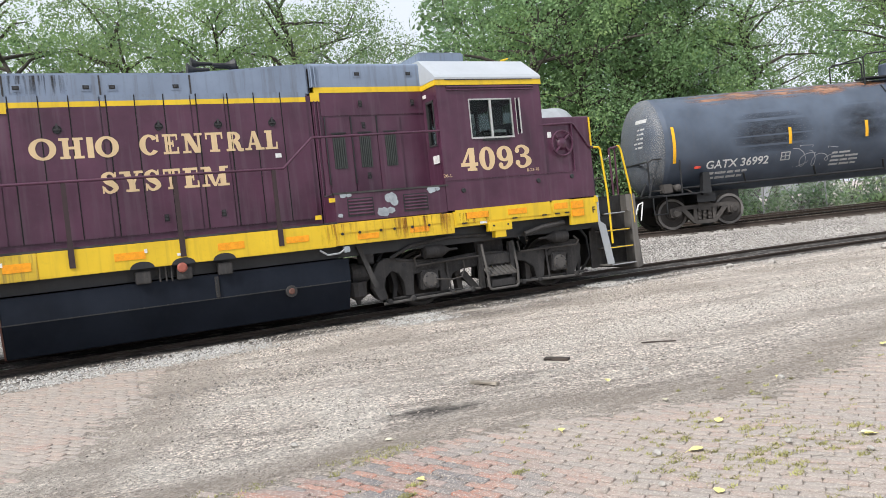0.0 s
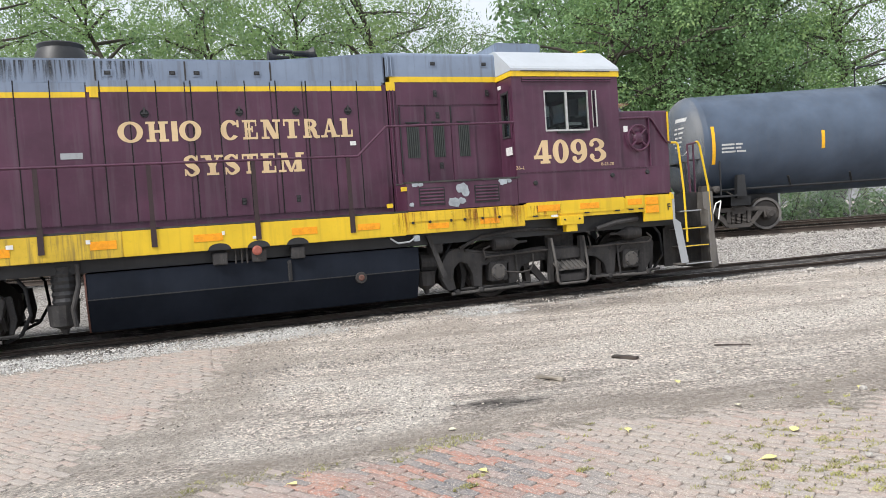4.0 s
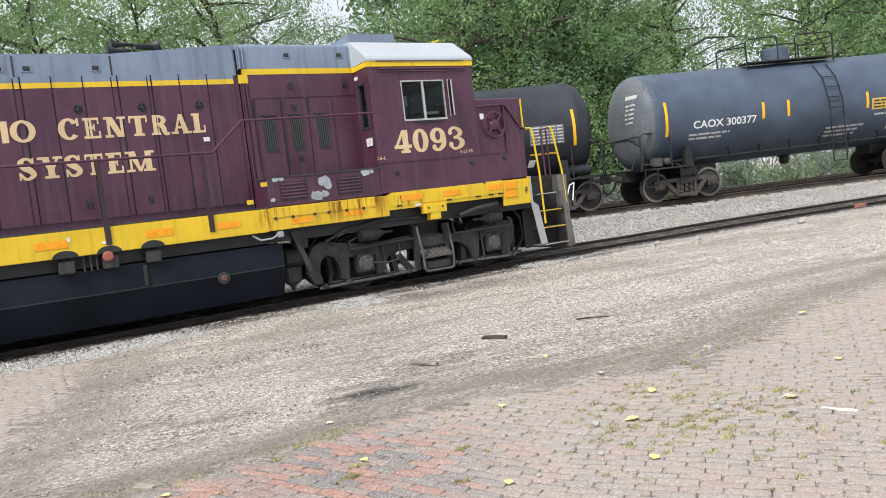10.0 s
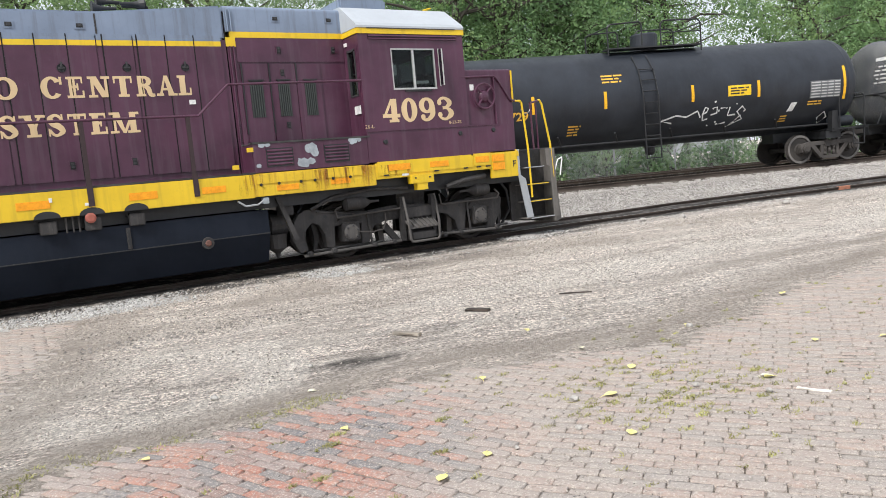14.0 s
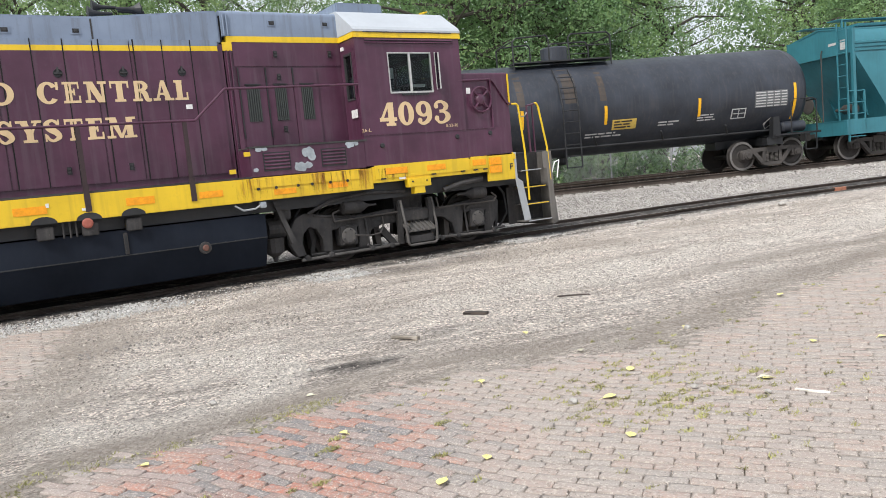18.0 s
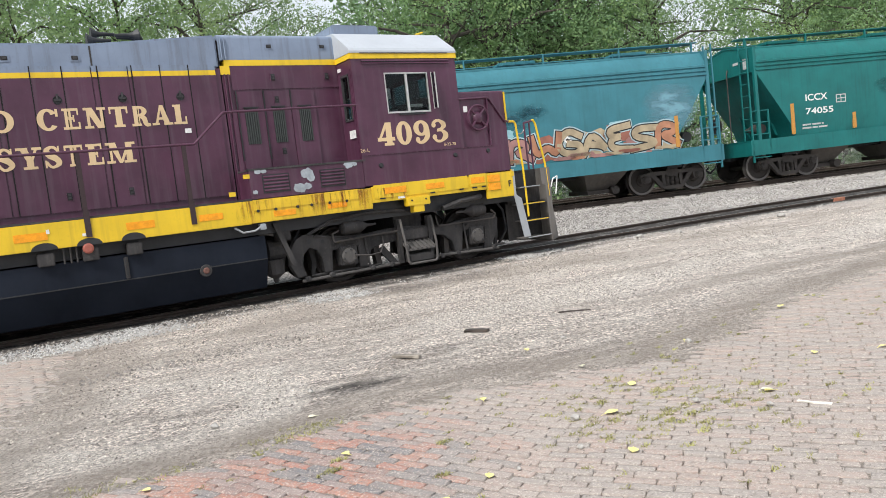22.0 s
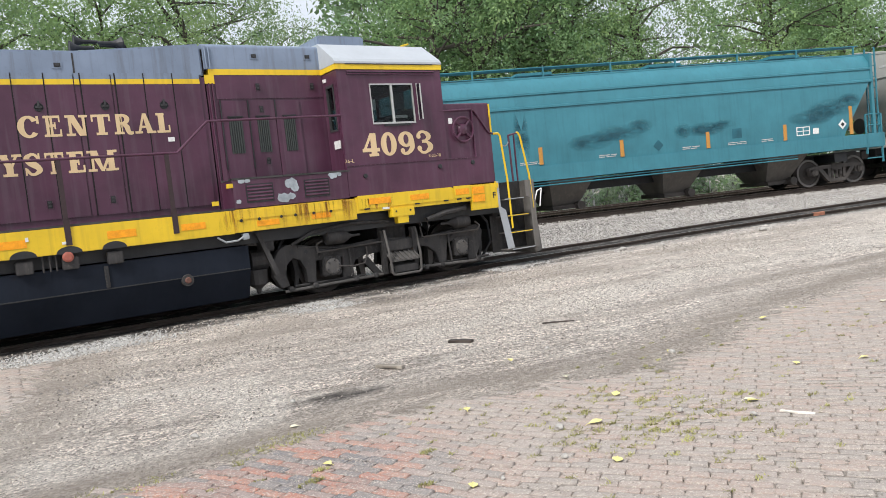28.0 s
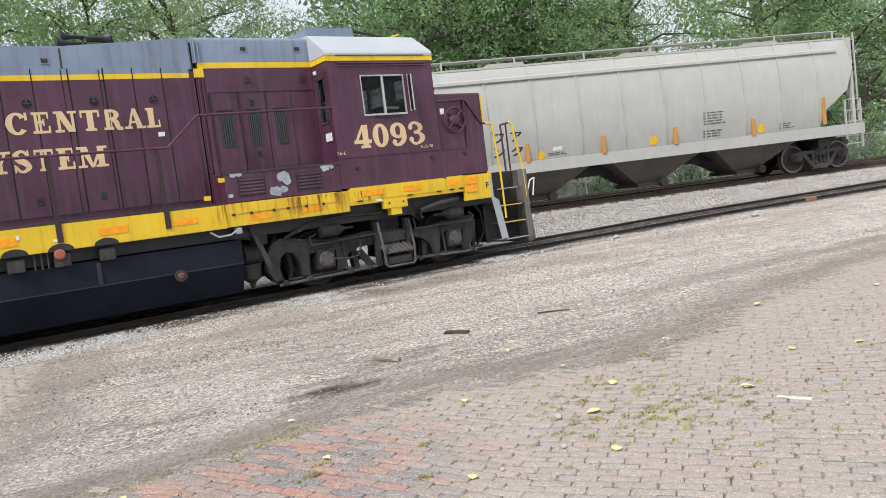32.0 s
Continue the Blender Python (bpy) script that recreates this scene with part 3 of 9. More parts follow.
def sweep_rail(name, points, parent):
    """points: (place, sideways) along the rail."""
    bm = B()
    rings = [[bm.verts.new(c + n * a + Vector((0, 0, z))) for a, z in RAIL] for c, n in points]
    k = len(RAIL)
    for r0, r1 in zip(rings, rings[1:]):
        for i in range(k):
            bm.faces.new((r0[i], r0[(i + 1) % k], r1[(i + 1) % k], r1[i]))
    bm.faces.new(rings[0])
    bm.faces.new(rings[-1])
    bmesh.ops.recalc_face_normals(bm, faces=bm.faces[:])
    ob = part(name, bm, M["rail_side"], parent)
    ob.data.materials.append(M["rail_top"])
    for p in ob.data.polygons:
        if p.normal.z > 0.9 and p.index % k == 7:
            p.material_index = 1
    return ob


def curve1(x, w):
    e = 0.05
    t = Vector((2 * e, track1_y(x + e) - track1_y(x - e), 0)).normalized()
    n = Vector((-t.y, t.x, 0))
    return Vector((x, track1_y(x), track1_z(x))) + n * w, n


track_near = tagged(new("track_near"), "rusty railway track with worn ties half sunk in gravel", "railway track", kind="structure")
track_back = tagged(new("track_back"), "rusty railway track at the foot of the fence", "railway track", kind="structure")
track_far = tagged(new("track_far"), "railway track on pale ballast with dark rusty rails", "railway track", kind="structure")
for w in (-0.7525, 0.7525):
    sweep_rail("rail", [curve1(x * 0.8 - 30, w) for x in range(0, 110)], track_near)
    sweep_rail("rail", [(along(s, w), N2) for s in (-220, -20, 10, 40, 90)], track_far)
    sweep_rail("rail", [(along(s, w + 5.35, -0.04), N2) for s in (-220, -20, 10, 40, 90)], track_back)
tie_bm = box(B(), -0.11, 0.11, -1.3, 1.3, -0.2, 0)
tie = part("tie", tie_bm, M["tie"], track_near, bevel=0.012)
first = True
for i in range(96):
    x = -12 + i * 0.53
    c, n = curve1(x, 0)
    o = tie if first else tie.copy()
    if not first:
        scene.collection.objects.link(o)
    first = False
    o.matrix_basis = pose(c.x, c.y, c.z - 0.145 if x > 10.5 else c.z - 0.155, 0, 0, math.degrees(math.atan2(-n.x, n.y)) + random.uniform(-1.5, 1.5))
for i in range(90):
    o = tie.copy()
    scene.collection.objects.link(o)
    o.parent = track_far
    c = along(-14 + i * 0.53, 0, -0.15)
    o.matrix_basis = pose(c.x, c.y, c.z, 0, 0, T2_TURN + random.uniform(-1.5, 1.5))
    o = tie.copy()
    scene.collection.objects.link(o)
    o.parent = track_back
    c = along(-14 + i * 0.53, 5.35, -0.19)
    o.matrix_basis = pose(c.x, c.y, c.z, 0, 0, T2_TURN + random.uniform(-1.5, 1.5))

# ---- freight trucks ----
def wheelset_mesh():
    bm = B()
    for sgn in (-1, 1):
        y = 0.7525 * sgn
        prof = [(y + 0.07 * sgn, 0.10), (y + 0.075 * sgn, 0.17), (y + 0.03 * sgn, 0.20), (y + 0.025 * sgn, 0.36), (y + 0.065 * sgn, 0.385), (y + 0.065 * sgn, 0.455), (y - 0.045 * sgn, 0.465), (y - 0.05 * sgn, 0.49), (y - 0.075 * sgn, 0.49), (y - 0.075 * sgn, 0.37), (y - 0.03 * sgn, 0.35), (y - 0.05 * sgn, 0.12)]
        lathe(bm, prof, 28, "y")
    rod(bm, (0, -1.1, 0), (0, 1.1, 0), 0.075, 12)
    return bm


def side_frame(bm, y):
    t = 0.07
    # cast frame: arched top chord, sloping struts, bottom chord, with openings
    top = [(-1.08, 0.52), (-1.06, 0.62), (-0.72, 0.68), (0.72, 0.68), (1.06, 0.62), (1.08, 0.52), (0.72, 0.56), (-0.72, 0.56)]
    prism(bm, top, y - t, y + t, "y")
    for s in (-1, 1):
        prism(bm, [(s * 0.76, 0.6), (s * 0.58, 0.6), (s * 0.26, 0.2), (s * 0.36, 0.14)], y - t * 0.9, y + t * 0.9, "y")
        prism(bm, [(s * 0.34, 0.6), (s * 0.24, 0.6), (s * 0.24, 0.24), (s * 0.34, 0.24)], y - t * 0.9, y + t * 0.9, "y")
        prism(bm, [(s * 1.08, 0.56), (s * 0.70, 0.56), (s * 0.74, 0.36), (s * 1.04, 0.36)], y - t, y + t, "y")
    prism(bm, [(-0.38, 0.22), (0.38, 0.22), (0.3, 0.11), (-0.3, 0.11)], y - t, y + t, "y")


def truck_meshes():
    out = {}
    for nm, y in (("side_frame_near", -1.02), ("side_frame_far", 1.02)):
        bm = B()
        side_frame(bm, y)
        out[nm] = bm
    bm = B()
    box(bm, -0.2, 0.2, -1.1, 1.1, 0.5, 0.72)
    out["bolster"] = bm
    coil = [(0.21, 0.03)] + [(0.225 + k * 0.0195, 0.068 if k % 2 else 0.05) for k in range(16)] + [(0.53, 0.03)]
    out["spring"] = lathe(B(), coil, 12, "z")
    for nm, s in (("cap_near", -1), ("cap_far", 1)):
        y = 1.05 * s
        out[nm] = lathe(B(), [(y, 0.12), (y + s * 0.09, 0.12), (y + s * 0.11, 0.08), (y + s * 0.13, 0.08)], 14, "y", (0, 0, 0.457))
    bm = B()
    for y in (-0.4, 0.4):
        rod(bm, (-0.8, y, 0.42), (0.8, y, 0.42), 0.035, 8)
    for s in (-1, 1):
        box(bm, s * 0.38 - 0.05, s * 0.38 + 0.05, -0.9, 0.9, 0.36, 0.46)
    out["brake_rigging"] = bm
    return out


TRUCK = {}
for nm, bm in truck_meshes().items():
    me = bpy.data.meshes.new(nm)
    bm.to_mesh(me)
    bm.free()
    me.materials.append(M["wheel"] if nm.startswith("cap") else M["truck"])
    TRUCK[nm] = me
ws_me = bpy.data.meshes.new("wheelset")
bm = wheelset_mesh()
bm.to_mesh(ws_me)
bm.free()
ws_me.materials.append(M["wheel"])
ws_me.materials.append(M["wheel_rim"])
for pl in ws_me.polygons:
    if math.hypot(pl.center.x, pl.center.z) > 0.41 and abs(pl.center.y) > 0.8:
        pl.material_index = 1
ws_me.polygons.foreach_set("use_smooth", [True] * len(ws_me.polygons))
ws_me.set_sharp_from_angle(angle=radians(30))
CARS, WHEELSETS = [], []


def add_truck(car, s):
    bol = new("truck", TRUCK["bolster"])
    bol.parent = car
    bol.matrix_basis = pose(s, 0, 0)
    for nm, key in (("side_frame", "side_frame_near"), ("side_frame", "side_frame_far"), ("brake_rigging", "brake_rigging")):
        o = new(nm, TRUCK[key])
        o.parent = bol
    for y in (-1.04, 1.04):
        for x in (-0.16, 0.0, 0.16):
            o = new("spring", TRUCK["spring"])
            o.parent = bol
            o.matrix_basis = pose(x, y, 0)
    for x in (-0.889, 0.889):
        for key in ("cap_near", "cap_far"):
            o = new("bearing_cap", TRUCK[key])
            o.parent = bol
            o.matrix_basis = pose(x, 0, 0)
        o = new("wheelset", ws_me)
        o.parent = bol
        o.matrix_basis = pose(x, 0, 0.457)
        WHEELSETS.append((o, x))


def new_car(name, s0, s1, label, category, group):
    """A freight car between the couplings at s0 and s1 along the far track."""
    c = (s0 + s1) / 2
    p = along(c)
    car = thing(name, p, label, category, group, T2_TURN)
    CARS.append((car, c))
    return car, c


def coupler(car, x, sgn, mat):
    bm = B()
    box(bm, min(x, x + sgn * 0.45), max(x, x + sgn * 0.45), -0.07, 0.07, 0.8, 0.94)
    prism(bm, [(x + sgn * 0.4, 0.74), (x + sgn * 0.62, 0.74), (x + sgn * 0.66, 0.85), (x + sgn * 0.62, 1.0), (x + sgn * 0.4, 1.0)], -0.12, 0.12, "y")
    part("coupler", bm, mat, car)
    bm = B()
    pipe(bm, [(x, 0.3, 0.85), (x + sgn * 0.12, 0.32, 0.55), (x + sgn * 0.35, 0.3, 0.4), (x + sgn * 0.6, 0.28, 0.6)], 0.03, 6)
    part("brake_hose", bm, M["black"], car)


def stripe(car, x, z, h, r, zc, mat, w=0.09):
    """A reflective strip on the curved tank side."""
    bm = B()
    n = 6
    zs = [z - h / 2 + h * i / n for i in range(n + 1)]
    ys = [tank_y(r, zc, zz) for zz in zs]
    prism(bm, [(y - 0.008, zz) for y, zz in zip(ys, zs)] + [(y + 0.01, zz) for y, zz in reversed(list(zip(ys, zs)))], x - w / 2, x + w / 2)
    part("reflective_strip", bm, mat, car)


def tank_y(r, zc, z):
    return -math.sqrt(max(0.01, r * r - (z - zc) ** 2))


def bars(car, name, x, z, widths, h, mat, yf, gap=0.03, lean=0.0):
    """A row of marks, one bar a character, following the side given by yf(z)."""
    for w in widths:
        if w > 0:
            bm = B()
            y0, y1 = yf(z), yf(z + h)
            prism(bm, [(y0 - 0.006, z), (y1 - 0.006, z + h), (y1 + 0.01, z + h), (y0 + 0.01, z)], x, x + w)
            part(name, bm, mat, car)
        x += abs(w) + gap


def tank_car(label, s0, s1, c0, c1, t0, t1, mat, strip_mat, r=1.5, zc=2.5, strips=(), dome=None, slide=0.0, text=None, band=None, deck=True):
    car, c = new_car("tank_car", s0, s1, label, "tank car", "freight train")
    a, b = c0 - c, c1 - c
    # shell: cylinder with elliptical heads
    K = [(abs(math.sin(math.pi / 2 * k / 12)) ** 0.8, abs(math.cos(math.pi / 2 * k / 12)) ** 0.8) for k in range(13)]
    prof = [(a - 0.66 * u, r * v + 0.001) for u, v in reversed(K[1:])]
    prof += [(a - 0.015, r), (a, r + 0.006), (a + 0.03, r + 0.006), (a + 0.045, r)] + [(a + (b - a) * k / 6, r) for k in range(1, 6)] + [(b - 0.045, r), (b - 0.03, r + 0.006), (b, r + 0.006), (b + 0.015, r)]
    prof += [(b + 0.66 * u, r * v + 0.001) for u, v in K[1:]]
    shell = part("tank", lathe(B(), prof, 64, "x", (0, 0, zc)), mat, car, smooth_shade=True)
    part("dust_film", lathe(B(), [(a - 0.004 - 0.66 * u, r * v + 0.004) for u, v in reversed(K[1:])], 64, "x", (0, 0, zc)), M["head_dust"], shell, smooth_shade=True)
    # running pipe along the belly, saddle brackets
    bm = B()
    for y in (-1.12, 1.12):
        rod(bm, (a + 0.4, y, 1.2), (b - 0.4, y, 1.2), 0.035, 8)
    part("side_pipe", bm, M["black"], car)
    n = 6
    for k in range(n):
        x = a + 2.4 + (b - a - 4.8) * k / (n - 1)
        part("pipe_bracket", rod(B(), (x, -1.12, 1.2), (x - 0.16, -1.32, 1.48), 0.03, 6), M["black"], car)
    for tx in (t0 - c, t1 - c):
        add_truck(car, tx)
        sg = -1 if tx < 0 else 1
        # stub sill, deck and saddle over the truck
        end = (a - 0.75) if sg < 0 else (b + 0.75)
        bm = B()
        box(bm, min(end, tx - sg * 1.5), max(end, tx - sg * 1.5), -0.3, 0.3, 0.72, 1.08)
        part("stub_sill", bm, M["black"], car)
        bm = B()
        box(bm, tx - 0.28, tx + 0.28, -1.25, 1.25, 0.74, 0.98)
        part("body_bolster", bm, M["black"], car)
        bm = B()
        prism(bm, [(tx - 0.14, 0.95), (tx + 0.14, 0.95), (tx + 0.1, 1.6), (tx - 0.1, 1.6)], -1.36, -1.16, "y")
        part("saddle_post", bm, M["black"], car)
        bm = B()
        box(bm, min(end, tx - sg * 0.1), max(end, tx - sg * 0.1), -1.42, -0.35, 1.0, 1.05)
        box(bm, min(end, end - sg * 0.45), max(end, end - sg * 0.45), -1.42, 1.42, 1.0, 1.06)
        part("end_deck", bm, M["black"], car)
        # end railing
        bm = B()
        pipe(bm, [(end - sg * 0.1, -1.36, 1.05), (end - sg * 0.1, -1.36, 2.02), (end - sg * 0.22, -1.36, 2.1), (end - sg * 0.95, -1.4, 2.1), (end - sg * 1.05, -1.4, 2.0), (end - sg * 1.05, -1.4, 1.06)], 0.024, 6)
        pipe(bm, [(end - sg * 0.1, -1.36, 2.05), (end - sg * 0.1, 1.36, 2.05), (end - sg * 0.1, 1.36, 1.05)], 0.022, 6)
        part("end_railing", bm, M["black"], car)
        bm = B()
        for yy in (-1.4,):
            pipe(bm, [(end - sg * 0.16, yy, 1.0), (end - sg * 0.16, yy, 0.5), (end - sg * 0.56, yy, 0.5), (end - sg * 0.56, yy, 1.0)], 0.02, 6)
        part("sill_step", bm, M["black"], car)
        coupler(car, end, sg, M["truck"])
        if sg > 0:
            part("air_reservoir", lathe(B(), [(end - 1.25, 0.1), (end - 1.2, 0.17), (end - 0.45, 0.17), (end - 0.4, 0.1)], 16, "x", (0, -1.12, 1.26)), mat, car, smooth_shade=True)
        else:
            part("brake_valve", box(B(), end + 0.55, end + 0.85, -1.25, -0.95, 1.08, 1.36), M["truck"], car, bevel=0.03)
            part("brake_valve", lathe(B(), [(-1.32, 0.05), (-1.28, 0.11), (-1.0, 0.11)], 12, "y", (end + 1.0, 0, 1.22)), M["truck"], car)
            part("valve_pipe", pipe(B(), [(end + 0.2, -1.1, 1.2), (end + 1.3, -1.1, 1.16), (end + 1.5, -1.2, 1.0)], 0.02, 6), M["truck"], car)
            part("head_brace", pipe(B(), [(end + 0.1, -1.3, 1.06), (end + 0.62, -0.7, 2.0)], 0.024, 6), M["black"], car)
            part("head_brace", pipe(B(), [(end + 0.1, -0.6, 1.06), (end + 0.55, -0.6, 1.95)], 0.024, 6), M["black"], car)
            rr = random.Random(int(abs(s0)) + 3)
            for row in range(6):
                big = row == 0
                z_ = zc + 0.72 - row * 0.13 - (0.08 if row else 0)
                y_ = -1.02 + 0.02 * row
                for wd in ((0.5,) if big else (rr.uniform(0.14, 0.26), rr.uniform(0.08, 0.2))):
                    h_ = 0.11 if big else 0.05
                    f_ = lambda yy, zz: a - 0.66 * max(0.0, 1 - (min(1.0, math.hypot(yy, zz - zc) / r)) ** 2.5) ** 0.4 - 0.011
                    bm = B()
                    n_ = 4
                    lo_ = [bm.verts.new((f_(y_ + wd * q / n_, z_), y_ + wd * q / n_, z_)) for q in range(n_ + 1)]
                    hi_ = [bm.verts.new((f_(y_ + wd * q / n_, z_ + h_), y_ + wd * q / n_, z_ + h_)) for q in range(n_ + 1)]
                    for q in range(n_):
                        bm.faces.new((lo_[q + 1], lo_[q], hi_[q], hi_[q + 1]))
                    part("head_marking", bm, M["ochre_text"] if "ochre" in label else M["dim_white"], car)
                    y_ += wd + 0.05
    # top fittings
    if dome is not None:
        lx = dome - c
        dx = lx + slide
        top = zc + r
        part("valve_housing", lathe(B(), [(top - 0.05, 0.42), (top + 0.46, 0.42), (top + 0.5, 0.38)], 24, "z", (dx + 0.2, 0, 0)), mat, car)
        bm = B()
        box(bm, dx - 1.4, dx + 1.7, -0.85, -0.35, top - 0.02, top + 0.02)
        box(bm, dx - 1.4, dx + 1.7, 0.35, 0.85, top - 0.02, top + 0.02)
        part("platform", bm, M["black"], car)
        for y in (-0.82, 0.82):
            bm = B()
            pipe(bm, [(dx - 1.4, y, top - 0.2), (dx - 1.4, y, top + 0.62), (dx - 1.28, y, top + 0.72), (dx - 0.35, y, top + 0.76), (dx - 0.28, y, top + 0.66), (dx - 0.28, y, top)], 0.024, 6)
            part("platform_railing", bm, M["black"], car)
            bm = B()
            pipe(bm, [(dx + 0.35, y, top), (dx + 0.35, y, top + 0.66), (dx + 0.45, y, top + 0.76), (dx + 1.6, y, top + 0.76), (dx + 1.7, y, top + 0.66), (dx + 1.7, y, top - 0.2)], 0.024, 6)
            pipe(bm, [(dx + 0.35, y, top + 0.4), (dx + 1.7, y, top + 0.4)], 0.016, 6)
            part("platform_railing", bm, M["black"], car)
        for x in (dx - 1.4, dx + 1.7):
            part("cross_rail", rod(B(), (x, -0.82, top + 0.64), (x, 0.82, top + 0.64), 0.02, 6), M["black"], car)
        # side ladder
        lad = part("ladder", pipe(pipe(B(), [(lx - 0.08, -0.95, top - 0.28), (lx - 0.08, -1.35, top - 0.75), (lx - 0.08, -1.58, zc), (lx - 0.08, -1.58, 0.62)], 0.022, 6), [(lx + 0.4, -0.95, top - 0.28), (lx + 0.4, -1.35, top - 0.75), (lx + 0.4, -1.58, zc), (lx + 0.4, -1.58, 0.62)], 0.022, 6), M["black"], car)
        for k in range(9):
            z = 0.64 + k * 0.33
            y = -1.58 if z < zc else -1.58 + 0.63 * ((z - zc) / 1.25) ** 2.2
            part("rung", rod(B(), (lx - 0.08, y, z), (lx + 0.4, y, z), 0.016, 6), M["black"], lad)
        # outlet valve under the belly
        part("bottom_outlet", lathe(B(), [(0.72, 0.1), (0.8, 0.16), (0.95, 0.16), (1.08, 0.28)], 14, "z", (dx + 0.2, 0, 0)), M["black"], car)
    for s, z, h in strips:
        stripe(car, s - c, z, h, r, zc, strip_mat)
    yf = lambda z: tank_y(r, zc, z)
    for k, (nm, s, z, widths, h, mt) in enumerate(text or ()):
        bars(car, nm, s - c, z, widths, h, M[mt], yf)
    return car, c, yf


def hopper_car(label, s0, s1, b0, b1, t0, t1, mat, prof, slope0, slope1, eave_end, sill, bays, strips=(), strip_mat=None, text=None, ribs=(), groove=(), roof_mat=None):
    """prof: half outline (y, z) of the body from sill to roof; slope: where the end sheets meet the sill and the eave."""
    car, c = new_car("covered_hopper_car", s0, s1, label, "hopper car", "freight train")
    a, b = b0 - c, b1 - c
    zs = [p[1] for p in prof]
    zlo, ztop = zs[0], zs[-1]

    def end_x(z, sgn):
        # the sloping end sheet
        f = min(1.0, max(0.0, (z - slope0) / (slope1 - slope0)))
        return (a + (1 - f) * eave_end) if sgn < 0 else (b - (1 - f) * eave_end)

    bm = B()
    full = [(-y, z) for y, z in prof] + [(y, z) for y, z in reversed(prof)]
    lo = [bm.verts.new((end_x(z, -1), y, z)) for y, z in full]
    hi = [bm.verts.new((end_x(z, 1), y, z)) for y, z in full]
    n = len(full)
    for i in range(n):
        bm.faces.new((lo[i], lo[(i + 1) % n], hi[(i + 1) % n], hi[i]))
    k = len(prof)
    for ring in (lo, hi):
        for i in range(k - 1):
            bm.faces.new((ring[i], ring[i + 1], ring[n - 2 - i], ring[n - 1 - i]))
    bmesh.ops.recalc_face_normals(bm, faces=bm.faces[:])
    part("body", bm, mat, car, smooth_shade=True)

    def side_y(z):
        for (y0, z0), (y1, z1) in zip(prof, prof[1:]):
            if z0 <= z <= z1:
                return -(y0 + (y1 - y0) * (z - z0) / max(1e-6, z1 - z0))
        return -prof[0][0]

    # roof overhang, running board and its brackets
    ey, ez = prof[-2]
    bm = B()
    prism(bm, [(-ey - 0.03, ez - 0.03), (-ey - 0.03, ez + 0.02), (0, ztop + 0.03), (ey + 0.03, ez + 0.02), (ey + 0.03, ez - 0.03), (0, ztop - 0.02)], a - 0.02, b + 0.02)
    roof = part("roof", bm, roof_mat or mat, car)
    bm = B()
    for y in (-0.75, 0.75):
        box(bm, a - 0.1, b + 0.1, y - 0.22, y + 0.22, ztop + 0.14, ztop + 0.165)
    part("running_board", bm, roof_mat or mat, car)
    m = int((b - a) / 2.2)
    for i in range(m + 1):
        x = a + 0.1 + (b - a - 0.2) * i / m
        part("board_bracket", prism(B(), [(x - 0.02, ztop - 0.12), (x + 0.02, ztop - 0.12), (x + 0.02, ztop + 0.15), (x - 0.02, ztop + 0.15)], -0.98, -0.92, "y"), roof_mat or mat, roof)
    for i in range(4):
        x = a + (b - a) * (i + 0.5) / 4
        part("hatch", box(B(), x - 0.6, x + 0.6, -0.3, 0.3, ztop, ztop + 0.12), mat, roof, bevel=0.03)
    # side sill
    z0, z1 = sill
    for y in (-1, 1):
        part("side_sill", box(B(), a - 0.35, b + 0.35, min(y * 1.5, y * 1.56), max(y * 1.5, y * 1.56), z0, z1), mat, car)
    bm = B()
    box(bm, a - 0.3, b + 0.3, -0.35, 0.35, 0.72, 1.05)
    part("centre_sill", bm, M["black"], car)
    for x in (a - 0.33, b + 0.27):
        part("end_sill", box(B(), x, x + 0.06, -1.5, 1.5, z0, z1), mat, car)
    # end frame: corner posts, slope-sheet supports, ladders, platforms
    for sg, e in ((-1, a), (1, b)):
        zE = prof[-2][1]
        for y in (-1.5, 1.5):
            part("corner_post", box(B(), e - 0.05, e + 0.05, y - 0.05, y + 0.05, z0 + 0.1, zE), mat, car)
        for y in (-0.7, 0.7):
            bm = B()
            prism(bm, [(e + sg * 0.02, zE - 0.1), (e - sg * 0.1, zE - 0.1), (e - sg * (eave_end + 0.02), slope0 - 0.1), (e - sg * (eave_end - 0.1), slope0 - 0.1)], y - 0.04, y + 0.04, "y")
            part("slope_sheet_brace", bm, mat, car)
        part("end_panel", box(B(), e - 0.04, e + 0.04, -1.5, 1.5, zE - 0.75, zE), mat, car)
        if sg < 0:
            part("end_placard", box(B(), e - 0.05, e - 0.042, -1.28, -1.02, zE - 0.62, zE - 0.3), M["dim_white"], car)
            part("end_marking", box(B(), e - 0.05, e - 0.042, -0.9, -0.5, zE - 0.42, zE - 0.34), M["dim_white"], car)
            part("retainer_pipe", pipe(B(), [(e - 0.1, -0.2, 1.2), (e - 0.1, -0.2, zE - 0.6), (e - 0.06, -0.2, zE - 0.5)], 0.02, 6), M["truck"], car)
            part("brake_wheel", lathe(B(), [(e - 0.3, 0.24), (e - 0.29, 0.28), (e - 0.26, 0.28), (e - 0.25, 0.24)], 20, "x", (0, 0.3, 1.9)), M["truck"], car)
        lad = part("end_ladder", box(box(B(), e + sg * 0.24, e + sg * 0.28, -1.56, -1.5, 0.6, 2.2), e - sg * 0.36, e - sg * 0.32, -1.56, -1.5, 0.9, 2.2), mat, car)
